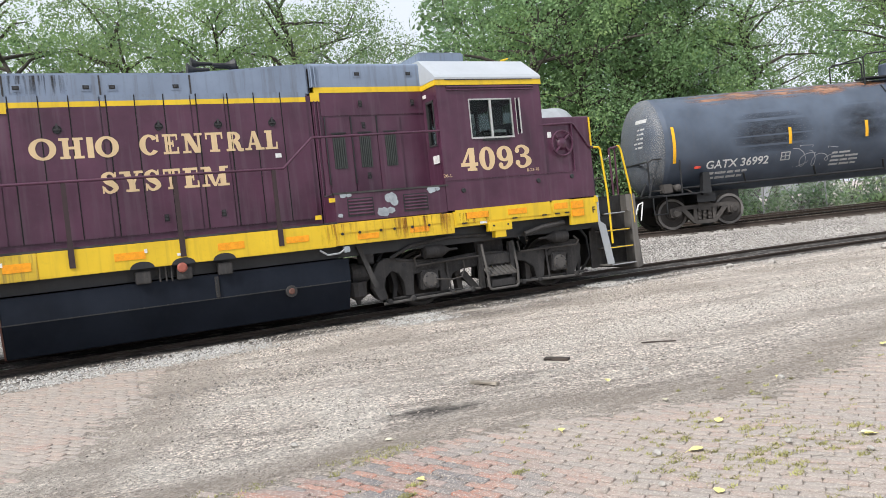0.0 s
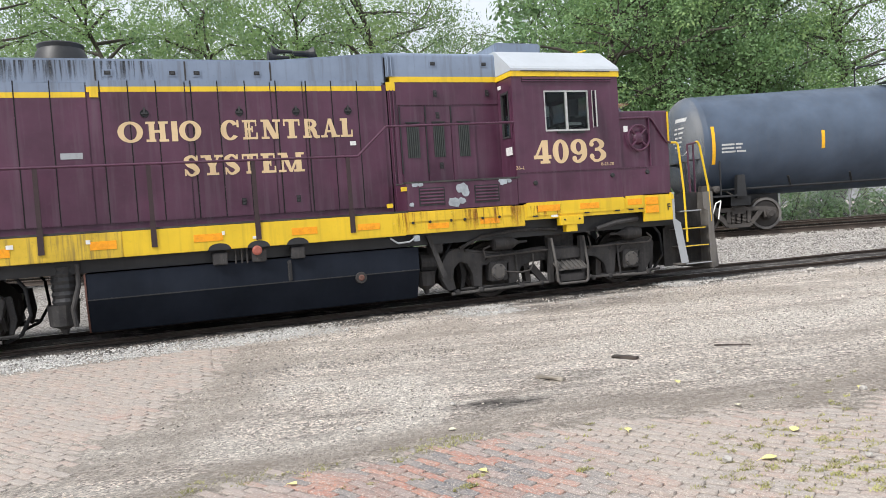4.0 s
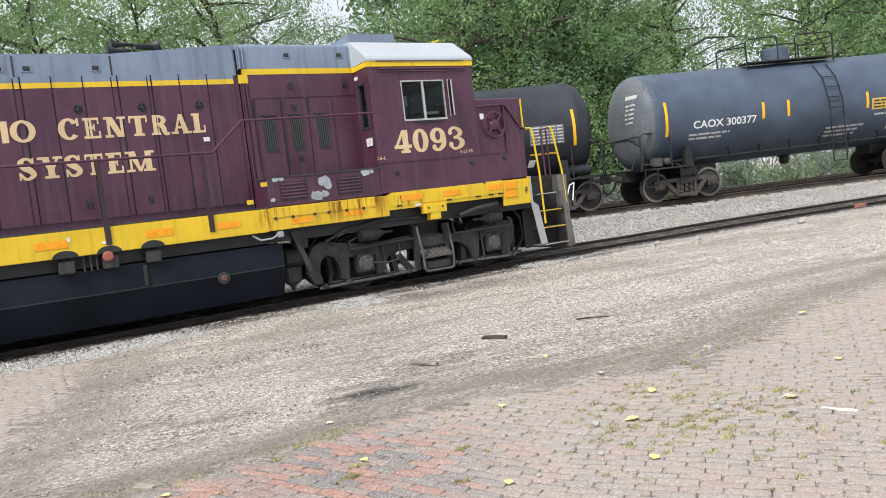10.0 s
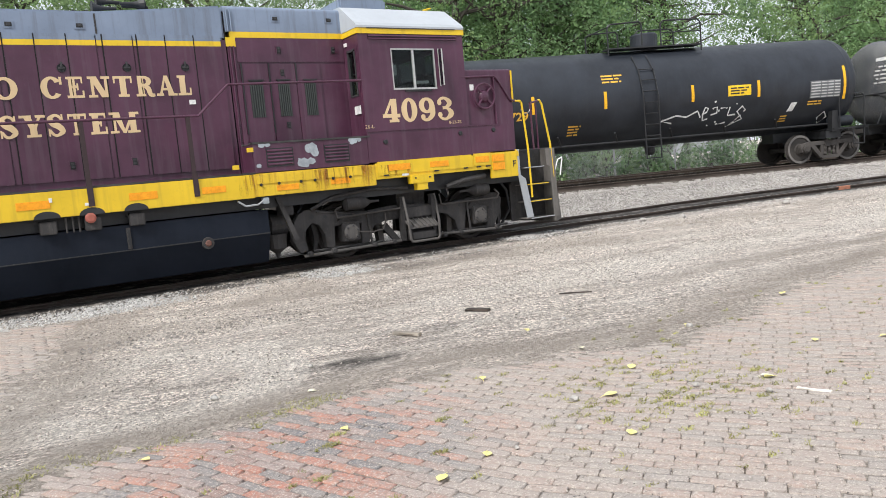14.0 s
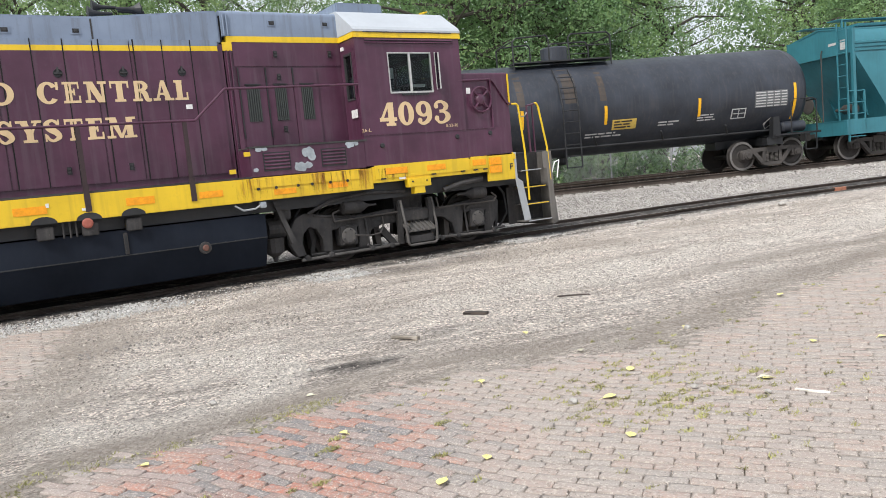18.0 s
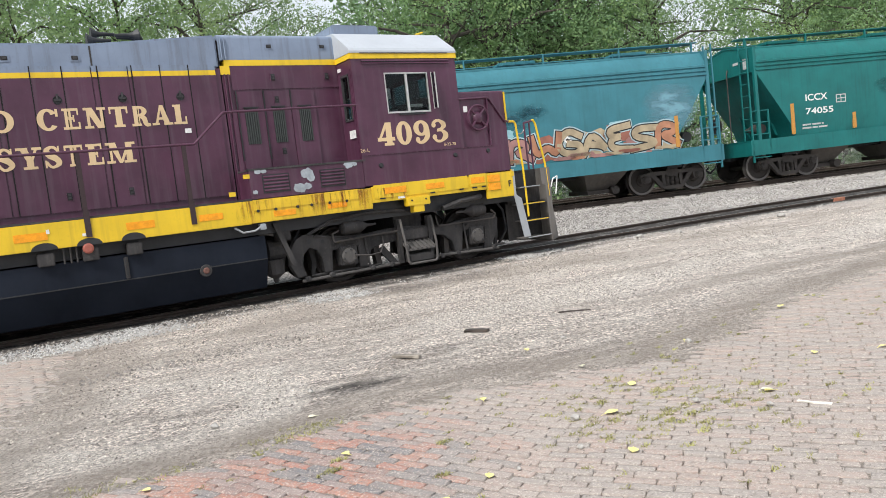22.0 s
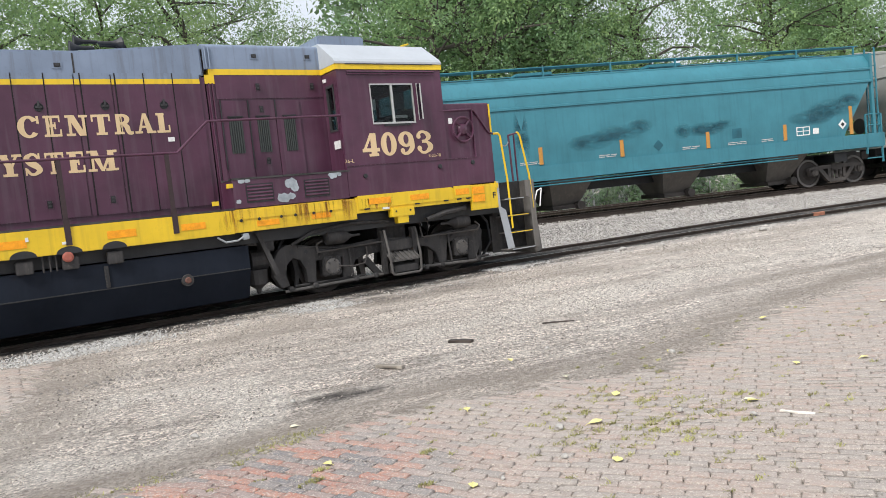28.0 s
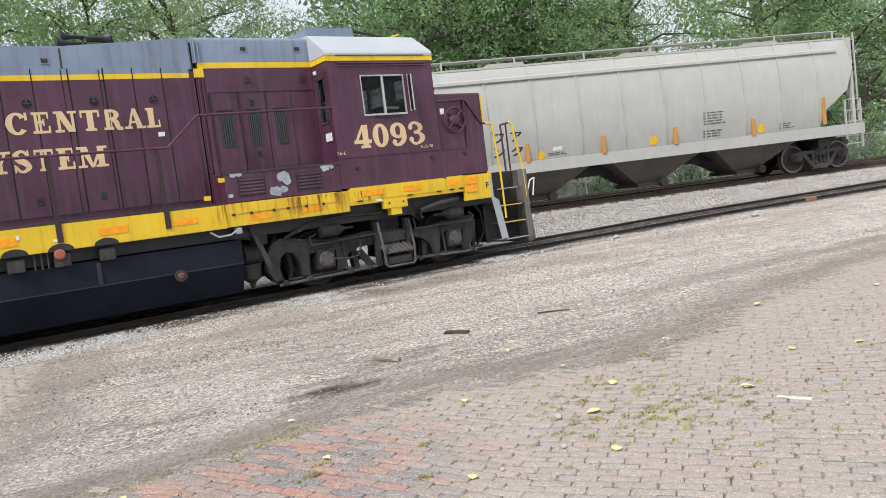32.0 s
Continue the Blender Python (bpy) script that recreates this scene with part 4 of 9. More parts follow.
        for k2 in range(5):
            z = 0.75 + k2 * 0.36
            part("rung", rod(B(), (e + sg * 0.26, -1.53, z), (e - sg * 0.34, -1.53, z), 0.018, 6), mat, lad)
        lad2 = part("roof_ladder", box(box(B(), e + sg * 0.2, e + sg * 0.24, -1.5, -1.46, 1.1, ztop), e + sg * 0.2, e + sg * 0.24, -1.1, -1.06, 1.1, ztop), mat, car)
        for k2 in range(9):
            z = 1.25 + k2 * 0.36
            part("rung", rod(B(), (e + sg * 0.22, -1.48, z), (e + sg * 0.22, -1.08, z), 0.016, 6), mat, lad2)
        bm = B()
        box(bm, min(e + sg * 0.33, e - sg * 0.9), max(e + sg * 0.33, e - sg * 0.9), -1.45, 1.45, z1 - 0.06, z1 - 0.02)
        part("end_platform", bm, mat, car)
        part("brake_cylinder", lathe(B(), [(-0.55, 0.16), (-0.1, 0.16), (0.0, 0.1), (0.3, 0.05)], 14, "y", (e - sg * 0.5, -0.4, z1 + 0.35)), M["truck"], car)
        tx = (t0 if sg < 0 else t1) - c
        add_truck(car, tx)
        part("body_bolster", box(B(), tx - 0.25, tx + 0.25, -1.3, 1.3, 0.74, 1.0), M["black"], car)
        coupler(car, e + sg * 0.33, sg, M["truck"])
    # discharge bays
    for x in bays:
        x -= c
        bm = B()
        w = (b - a) / len(bays) / 2 - 0.4 if prof is GREY else 0.85
        lo = [bm.verts.new(p) for p in ((x - 0.42, -0.55, 0.3), (x + 0.42, -0.55, 0.3), (x + 0.42, 0.55, 0.3), (x - 0.42, 0.55, 0.3))]
        hi = [bm.verts.new(p) for p in ((x - w, -1.4, z0 + 0.25), (x + w, -1.4, z0 + 0.25), (x + w, 1.4, z0 + 0.25), (x - w, 1.4, z0 + 0.25))]
        for i in range(4):
            bm.faces.new((lo[i], lo[(i + 1) % 4], hi[(i + 1) % 4], hi[i]))
        bm.faces.new(lo[::-1])
        bm.faces.new(hi)
        bay = part("discharge_bay", bm, M["bay"], car)
        part("outlet_gate", box(B(), x - 0.5, x + 0.5, -0.75, 0.75, 0.2, 0.32), M["truck"], bay)
        part("gate_pinion", lathe(B(), [(-0.95, 0.13), (-0.7, 0.13), (-0.68, 0.05), (-0.5, 0.05)], 12, "y", (x + 0.35, 0, 0.28)), M["truck"], bay)
    for x in ribs:
        x -= c
        bm = B()
        zr = [z for _, z in prof if z <= prof[-2][1]]
        pts = [(side_y(zr[0] + (prof[-2][1] - 0.05 - zr[0]) * i / 8), zr[0] + (prof[-2][1] - 0.05 - zr[0]) * i / 8) for i in range(9)]
        prism(bm, [(y - 0.03, z) for y, z in pts] + [(y + 0.02, z) for y, z in reversed(pts)], x - 0.025, x + 0.025)
        part("side_rib", bm, mat, car)
    for z in groove:
        y = side_y(z)
        part("side_stiffener", prism(B(), [(y - 0.035, z - 0.03), (y - 0.035, z + 0.03), (y + 0.02, z + 0.05), (y + 0.02, z - 0.05)], a + 0.02, b - 0.02), mat, car)
    for s, z, h in strips:
        y = side_y(z) if z > z1 else -1.56
        part("reflective_strip", box(B(), s - c - 0.06, s - c + 0.06, min(side_y(z - h / 2), side_y(z + h / 2)) - 0.012, side_y(z) + 0.01, z - h / 2, z + h / 2), strip_mat, car)
    for nm, s, z, widths, h, mt in text or ():
        bars(car, nm, s - c, z, widths, h, M[mt], side_y)
    return car, c, side_y


M["bay"] = paint("dusty_bay_steel", (0.13, 0.12, 0.108), (0.26, 0.22, 0.185), 0.8, 0.4, 0.2, 0.4)
ACF = [(1.48, 1.3), (1.53, 1.7), (1.545, 2.2), (1.545, 3.3), (1.5, 3.86), (1.28, 4.16), (0.0, 4.36)]
GREY = [(1.46, 1.4), (1.58, 1.9), (1.62, 2.5), (1.6, 3.2), (1.5, 3.85), (1.35, 4.2), (0.0, 4.36)]

tank_car("pale grey tank car at the head of the row", -19.6, -1.4, -18.3, -2.75, -17.4, -3.6, M["tank_pale"], M["strip_yellow"],
         strips=[(-2.9, 2.45, 1.05)])
tank_car("grey tank car with rust-stained top and white chalk scrawl", -1.4, 17.35, 0.19, 16.02, 1.27, 15.28, M["tank_blue_grey"], M["strip_yellow"],
         strips=[(0.33, 2.45, 1.05), (3.88, 2.42, 0.48), (6.29, 2.42, 0.48), (9.13, 2.42, 0.48), (12.6, 2.42, 0.48), (15.93, 2.45, 1.05)], dome=7.34, slide=0.9)
tank_car("slate grey tank car with orange reflective strips", 17.35, 33.35, 18.55, 32.1, 19.45, 31.4, M["tank_slate"], M["strip_yellow"],
         strips=[(18.68, 2.45, 1.05), (21.75, 2.42, 0.5), (23.9, 2.42, 0.5), (26.75, 2.42, 0.5), (28.87, 2.41, 0.5), (32.03, 2.5, 1.05)], dome=25.94, slide=-0.5)
tank_car("black tank car with ochre lettering", 33.35, 50.0, 34.55, 48.7, 35.5, 48.17, M["tank_black"], M["strip_yellow"],
         strips=[(34.78, 2.48, 1.05), (38.03, 2.39, 0.5), (40.78, 2.36, 0.5), (43.33, 2.4, 0.5), (45.41, 2.42, 0.5), (48.53, 2.52, 1.05)], dome=42.11, slide=-0.5)
tank_car("short slate tank car with orange reflective strips", 50.0, 62.7, 51.25, 61.35, 52.15, 60.83, M["tank_slate"], M["strip_yellow"],
         strips=[(51.46, 2.45, 1.03), (54.7, 2.43, 0.5), (55.57, 2.42, 0.5), (58.39, 2.42, 0.5), (61.2, 2.44, 1.03)], dome=57.03, slide=-0.9)
tank_car("black tank car with white scrawl and ochre lettering", 62.7, 79.3, 64.05, 77.88, 64.95, 77.45, M["tank_black"], M["strip_yellow"],
         strips=[(64.23, 2.45, 1.03), (67.36, 2.44, 0.5), (69.6, 2.44, 0.5), (72.43, 2.45, 0.5), (74.67, 2.45, 0.5), (77.73, 2.46, 1.03)], dome=70.85, slide=0.65)
tank_car("dusty black tank car with brown streaked dome area", 79.3, 97.35, 80.35, 96.1, 81.5, 95.3, M["tank_dusty"], M["strip_yellow"], r=1.44, zc=2.39,
         strips=[(80.53, 2.0, 1.1), (83.45, 2.13, 0.54), (86.95, 2.12, 0.54), (89.56, 2.08, 0.54), (92.64, 2.08, 0.54), (95.96, 2.05, 1.1)], dome=88.23, slide=0.2)
hopper_car("teal covered hopper car with bright graffiti along its side", 97.35, 113.9, 98.05, 112.9, 99.27, 111.7, M["teal"], ACF, 1.5, 3.4, 1.25, (0.82, 1.3),
           (100.95, 103.8, 106.6, 109.5), [(99.29, 1.82, 0.95), (111.73, 1.82, 0.95)], M["tan_reflector"], groove=(3.46, 3.58, 3.7))
hopper_car("sea green covered hopper car with rust blotches", 113.9, 131.0, 114.55, 130.4, 115.8, 129.2, M["sea_green"], ACF, 1.5, 3.4, 1.25, (0.82, 1.3),
           (117.4, 120.7, 124.2, 127.6), [(115.75, 1.83, 0.95), (118.0, 1.6, 0.5), (121.28, 1.6, 0.5), (123.69, 1.6, 0.5), (126.91, 1.58, 0.5), (129.15, 1.81, 0.95)], M["tan_reflector"], groove=(3.46, 3.58, 3.7))
hopper_car("blue-teal covered hopper car with dark overpainted patches", 131.0, 150.2, 131.55, 149.5, 133.15, 148.32, M["blue_teal"], ACF, 1.5, 3.4, 1.25, (1.12, 1.56),
           (135.0, 138.8, 142.6, 146.4), [(132.85, 2.0, 0.9), (137.75, 1.85, 0.5), (140.36, 1.85, 0.5), (143.29, 1.85, 0.5), (146.07, 1.85, 0.5), (148.58, 2.05, 0.9)], M["tan_reflector"], groove=(3.27, 3.67))
hopper_car("pale grey covered hopper car with vertical side ribs", 150.2, 170.0, 150.9, 169.15, 152.12, 168.12, M["pale_grey"], GREY, 1.8, 2.7, 1.3, (1.05, 1.4),
           (154.5, 158.2, 162.0, 165.6), [(152.1, 1.84, 0.95), (154.81, 1.63, 0.53), (157.63, 1.63, 0.53), (160.07, 1.63, 0.53), (162.49, 1.65, 0.53), (165.27, 1.64, 0.53), (167.93, 1.9, 0.85)], M["tan_reflector"],
           ribs=(152.3, 153.65, 155.14, 156.51, 157.94, 159.39, 160.8, 162.2, 163.6, 165.01, 166.36, 167.75))

# ---- lettering ----
def glyph_verts(text, bold=0.0):
    cu = bpy.data.curves.new("text", "FONT")
    cu.body, cu.size, cu.offset, cu.resolution_u = text, 1.0, bold, 4
    ob = bpy.data.objects.new("text", cu)
    me = bpy.data.meshes.new_from_object(ob)
    vs = [tuple(v.co) for v in me.vertices]
    fs = [tuple(p.vertices) for p in me.polygons]
    bpy.data.objects.remove(ob)
    bpy.data.curves.remove(cu)
    bpy.data.meshes.remove(me)
    return vs, fs


def lettering(name, text, x0, z0, x1, z1, yf, material, parent, bold=0.0):
    """Text stretched into the rectangle x0..x1, z0..z1 of a side, standing 4 mm proud of yf(z)."""
    vs, fs = glyph_verts(text, bold)
    if not vs:
        return None
    ax, bx = min(v[0] for v in vs), max(v[0] for v in vs)
    az, bz = min(v[1] for v in vs), max(v[1] for v in vs)
    bm = B()
    out = []
    for v in vs:
        z = z0 + (v[1] - az) / max(1e-6, bz - az) * (z1 - z0)
        out.append(bm.verts.new((x0 + (v[0] - ax) / max(1e-6, bx - ax) * (x1 - x0), yf(z) - 0.004, z)))
    for f in fs:
        try:
            bm.faces.new([out[i] for i in f])
        except ValueError:
            pass
    for f in bm.faces:
        if f.normal.y > 0:
            f.normal_flip()
    if len(text) == 1:
        return part(name, bm, material, parent)
    # one mesh a letter
    bm.verts.index_update()
    root = list(range(len(bm.verts)))

    def find(i):
        while root[i] != i:
            root[i] = root[root[i]]
            i = root[i]
        return i

    for e in bm.edges:
        root[find(e.verts[0].index)] = find(e.verts[1].index)
    groups = {}
    for f in bm.faces:
        groups.setdefault(find(f.verts[0].index), []).append([v.co.copy() for v in f.verts])
    bm.free()
    for polys in groups.values():
        b2 = B()
        for co in polys:
            b2.faces.new([b2.verts.new(p) for p in co])
        bmesh.ops.remove_doubles(b2, verts=b2.verts[:], dist=0.00001)
        part(name, b2, material, parent)


def ribbon(pts, steps=7):
    """Quads along a smooth curve through (x, z, width)."""
    q = [pts[0]] + list(pts) + [pts[-1]]
    run = []
    for a, b, c, d in zip(q, q[1:], q[2:], q[3:]):
        for k in range(steps):
            t = k / steps
            run.append(tuple(0.5 * (2 * b[i] + (c[i] - a[i]) * t + (2 * a[i] - 5 * b[i] + 4 * c[i] - d[i]) * t * t + (3 * b[i] - a[i] - 3 * c[i] + d[i]) * t ** 3) for i in range(3)))
    run.append(pts[-1])
    edge = []
    for k, (x, z, w) in enumerate(run):
        p0, p1 = run[max(0, k - 1)], run[min(len(run) - 1, k + 1)]
        dx, dz = p1[0] - p0[0], p1[1] - p0[1]
        n = math.hypot(dx, dz) or 1.0
        edge.append(((x + dz / n * w / 2, z - dx / n * w / 2), (x - dz / n * w / 2, z + dx / n * w / 2)))
    return [[e0[0], e1[0], e1[1], e0[1]] for e0, e1 in zip(edge, edge[1:])]


def bowl(cx, cz, rx, rz, tx, tz, a0=0.0, a1=360.0, n=28):
    """An elliptical ring, thick at the sides and thin above and below."""
    at = [radians(a0 + (a1 - a0) * k / n) for k in range(n + 1)]
    out = [(cx + rx * math.cos(a), cz + rz * math.sin(a)) for a in at]
    inn = [(cx + (rx - tx) * math.cos(a), cz + (rz - tz) * math.sin(a)) for a in at]
    return [[out[k], out[k + 1], inn[k + 1], inn[k]] for k in range(n)]


def slab_glyph(ch, w, h):
    """Polygons of one slab-serif capital or figure, w wide and h high."""
    st, th, sf = 0.285 * h, 0.13 * h, 0.12 * h              # stem, hairline, serif
    R = lambda x0, z0, x1, z1: [[(x0, z0), (x1, z0), (x1, z1), (x0, z1)]]
    D = lambda x0, x1, t, u, z0=0.0, z1=h: [[(x0, z0), (x0 + t, z0), (x1 + u, z1), (x1, z1)]]
    ball = lambda x, z, r: [[(x + r * math.cos(k * math.pi / 8), z + r * math.sin(k * math.pi / 8)) for k in range(16)]]
    F = lambda x0, x1: R(x0, 0, x1, sf)
    T = lambda x0, x1: R(x0, h - sf, x1, h)
    if ch in "O0":
        return bowl(w / 2, h / 2, w / 2, h * 0.52, st, th * 1.05)
    if ch == "C":
        return bowl(w / 2, h / 2, w / 2, h * 0.52, st, th, 34, 322) + R(w * 0.86, 0.64 * h, w * 0.98, h)
    if ch == "H":
        return R(0.14 * w, 0, 0.14 * w + st * 0.9, h) + R(0.86 * w - st * 0.9, 0, 0.86 * w, h) + R(0.3 * w, 0.45 * h, 0.7 * w, 0.45 * h + th) + F(0, 0.43 * w) + F(0.57 * w, w) + T(0, 0.43 * w) + T(0.57 * w, w)
    if ch == "I":
        return R(w / 2 - st / 2, 0, w / 2 + st / 2, h) + F(0, w) + T(0, w)
    if ch == "E":
        return R(0.13 * w, 0, 0.13 * w + st, h) + F(0, 0.95 * w) + T(0, 0.92 * w) + R(0.3 * w, 0.46 * h, 0.62 * w, 0.46 * h + th) + R(0.58 * w, 0.36 * h, 0.67 * w, 0.68 * h) + R(0.83 * w, 0.68 * h, 0.92 * w, h) + R(0.86 * w, 0, 0.97 * w, 0.34 * h)
    if ch == "L":
        return R(0.15 * w, 0, 0.15 * w + st, h) + F(0, 0.95 * w) + T(0, 0.6 * w) + R(0.86 * w, 0, 0.98 * w, 0.38 * h)
    if ch == "T":
        return R(w / 2 - st / 2, 0, w / 2 + st / 2, h) + F(0.22 * w, 0.78 * w) + T(0.02 * w, 0.98 * w) + R(0.02 * w, 0.66 * h, 0.11 * w, h) + R(0.89 * w, 0.66 * h, 0.98 * w, h)
    if ch == "N":
        return R(0.13 * w, 0, 0.13 * w + th, h) + R(0.87 * w - th, 0, 0.87 * w, h) + [[(0.87 * w - st * 1.05, 0), (0.87 * w, 0), (0.13 * w + st * 0.95, h), (0.08 * w, h)]] + F(0, 0.4 * w) + T(0, 0.3 * w) + T(0.6 * w, w)
    if ch == "R":
        return R(0.12 * w, 0, 0.12 * w + st, h) + bowl(0.42 * w, 0.735 * h, 0.42 * w, 0.265 * h, st * 0.85, th, -90, 90, 16) + R(0.3 * w, 0.47 * h, 0.43 * w, 0.47 * h + th) + R(0.3 * w, h - th, 0.43 * w, h) + ribbon([(0.5 * w, 0.5 * h, st * 0.7), (0.66 * w, 0.36 * h, st * 0.85), (0.75 * w, 0.08 * h, st * 0.75), (0.98 * w, 0.05 * h, th)]) + F(0, 0.5 * w)
    if ch == "A":
        return [[(0.1 * w, 0), (0.1 * w + th, 0), (0.52 * w, h), (0.42 * w, h)], [(0.9 * w - st, 0), (0.9 * w, 0), (0.6 * w, h), (0.4 * w, h)]] + R(0.26 * w, 0.27 * h, 0.7 * w, 0.27 * h + th * 0.9) + F(-0.04 * w, 0.34 * w) + F(0.56 * w, 1.04 * w)
    if ch == "Y":
        return R(w / 2 - st / 2, 0, w / 2 + st / 2, 0.46 * h) + [[(w / 2 - st / 2, 0.4 * h), (w / 2 + st / 2, 0.4 * h), (0.12 * w + st, h), (0.1 * w, h)], [(w / 2 + st * 0.1, 0.42 * h), (w / 2 + st / 2, 0.42 * h), (0.9 * w, h), (0.9 * w - th, h)]] + F(0.2 * w, 0.8 * w) + T(-0.04 * w, 0.46 * w) + T(0.62 * w, 1.04 * w)
    if ch == "M":
        return R(0.1 * w, 0, 0.1 * w + th, h) + R(0.9 * w - st, 0, 0.9 * w, h) + [[(0.42 * w, 0), (0.52 * w, 0), (0.12 * w + st, h), (0.08 * w, h)], [(0.42 * w, 0), (0.52 * w, 0), (0.9 * w, h), (0.78 * w, h)]] + F(-0.02 * w, 0.28 * w) + F(0.58 * w, 1.02 * w) + T(-0.02 * w, 0.25 * w) + T(0.8 * w, 1.02 * w)
    if ch == "S":
        return ribbon([(0.84 * w, 0.72 * h, th * 0.8), (0.7 * w, 0.9 * h, th), (0.45 * w, 0.96 * h, th), (0.17 * w, 0.8 * h, st * 0.8), (0.34 * w, 0.58 * h, st), (0.66 * w, 0.43 * h, st), (0.84 * w, 0.22 * h, st * 0.8), (0.55 * w, 0.045 * h, th), (0.3 * w, 0.08 * h, th), (0.12 * w, 0.3 * h, th * 0.8)]) + R(0.82 * w, 0.66 * h, 0.92 * w, h) + R(0.03 * w, 0, 0.13 * w, 0.36 * h)
    if ch == "4":
        return R(0.5 * w, 0, 0.5 * w + st, h) + R(0, 0.2 * h, w, 0.2 * h + th * 1.2) + [[(0, 0.22 * h), (0.16 * w, 0.22 * h), (0.66 * w, h), (0.5 * w, h)]] + F(0.36 * w, 0.92 * w)
    if ch == "9":
        return bowl(w / 2, 0.67 * h, w / 2, 0.345 * h, st * 0.95, th) + ribbon([(w - st * 0.45, 0.66 * h, st * 0.95), (0.85 * w, 0.3 * h, st * 0.9), (0.6 * w, 0.08 * h, th * 1.3), (0.34 * w, 0.04 * h, th), (0.16 * w, 0.13 * h, th)]) + ball(0.22 * w, 0.17 * h, 0.115 * h)
    if ch == "3":
        return ribbon([(0.12 * w, 0.82 * h, th), (0.3 * w, 0.94 * h, th), (0.55 * w, 0.95 * h, th), (0.8 * w, 0.76 * h, st * 0.9), (0.62 * w, 0.58 * h, th), (0.36 * w, 0.53 * h, th)]) + ribbon([(0.36 * w, 0.53 * h, th), (0.66 * w, 0.5 * h, th), (0.87 * w, 0.28 * h, st), (0.6 * w, 0.06 * h, th), (0.32 * w, 0.05 * h, th), (0.12 * w, 0.2 * h, th)]) + ball(0.17 * w, 0.77 * h, 0.115 * h) + ball(0.17 * w, 0.23 * h, 0.12 * h)
    return []


def big_word(word, spans, z0, z1, y, parent):
    for ch, (a, b) in zip(word, spans):
        bm = B()
        for k, poly in enumerate(slab_glyph(ch, b - a, z1 - z0)):
            bm.faces.new([bm.verts.new((a + px, y - 0.004 - 0.00005 * k, z0 + pz)) for px, pz in poly])
        bm.normal_update()
        for f in bm.faces:
            if f.normal.y > 0:
                f.normal_flip()
        part("letter", bm, M["cream"], parent)


# ---- locomotive ----
loco = thing("locomotive", (1.5, LOCO_Y, 0), "maroon and yellow diesel locomotive with grey hood and cream lettering", "locomotive")
OFF["locomotive"] = Vector((1.5, 0, 0))
S, HY = -1.517, -0.937                            # near faces: cab and sill, long hood


def rounded(hw, z0, z1, r):
    """A hood's cross-section with rounded top edges."""
    pts = [(-hw, z0), (-hw, z1 - r)]
    pts += [(-hw + r * (1 - math.cos(a * math.pi / 8)), z1 - r + r * math.sin(a * math.pi / 8)) for a in range(1, 5)]
    return pts + [(-y, z) for y, z in reversed(pts)]


def bx(name, x0, x1, y0, y1, z0, z1, mat, parent=None, bevel=0.0, label=""):
    return part(name, box(B(), x0, x1, y0, y1, z0, z1), M[mat], parent or loco, label, bevel)


def hood_door(x0, x1, z0, z1, near, sp0, sp1, y=HY):
    """A hood door in three paint bands: maroon, yellow, grey."""
    bm = B()
    zz = [z0, sp0, sp1, z1]
    s = -1 if near else 1
    yo, yi = (y - 0.022) * (1 if near else -1), y * (1 if near else -1)
    for k in range(3):
        a, b = zz[k], zz[k + 1]
        fs0 = len(bm.faces)
        box(bm, x0, x1, min(yo, yi), max(yo, yi), a, b)
        bm.faces.ensure_lookup_table()
        for f in bm.faces[fs0:]:
            f.material_index = k
    bmesh.ops.recalc_face_normals(bm, faces=bm.faces[:])
    ob = part("hood_door", bm, M["maroon"], loco)
    ob.data.materials.append(M["yellow"])
    ob.data.materials.append(M["grey_hood"])
    return ob


LATCHES = ((0.02, 3.4, True), (1.43, 3.4, True), (2.33, 3.4, True), (3.2, 3.4, True), (1.4, 1.98, False), (2.27, 1.98, False))


def latch(x, z, y, parent, round_one):
    """A paddle latch in a dark recess: a round cup, or a square one with a loop."""
    if round_one:
        cup = part("latch", lathe(B(), [(y - 0.004, 0.02), (y - 0.005, 0.05), (y - 0.014, 0.056), (y - 0.014, 0.062), (y + 0.005, 0.064)], 18, "y", (x, 0, z)), M["black"], parent)
        part("latch_handle", box(B(), x - 0.014, x + 0.014, y - 0.03, y - 0.004, z + 0.01, z + 0.09), M["light_black"], cup, bevel=0.004)
        part("latch_handle", box(B(), x - 0.05, x + 0.05, y - 0.026, y - 0.004, z - 0.014, z + 0.012), M["light_black"], cup, bevel=0.004)
    else:
        cup = part("latch", box(B(), x - 0.035, x + 0.035, y - 0.003, y + 0.004, z - 0.055, z + 0.055), M["black"], parent)
        for dz in (-0.024, 0.026):
            part("latch_handle", box(B(), x - 0.02, x + 0.02, y - 0.022, y - 0.002, z + dz - 0.015, z + dz + 0.015), M["light_black"], cup, bevel=0.004)
        part("latch_rim", box(box(B(), x - 0.045, x - 0.035, y - 0.008, y + 0.004, z - 0.065, z + 0.065), x + 0.035, x + 0.045, y - 0.008, y + 0.004, z - 0.065, z + 0.065), M["maroon"], cup)


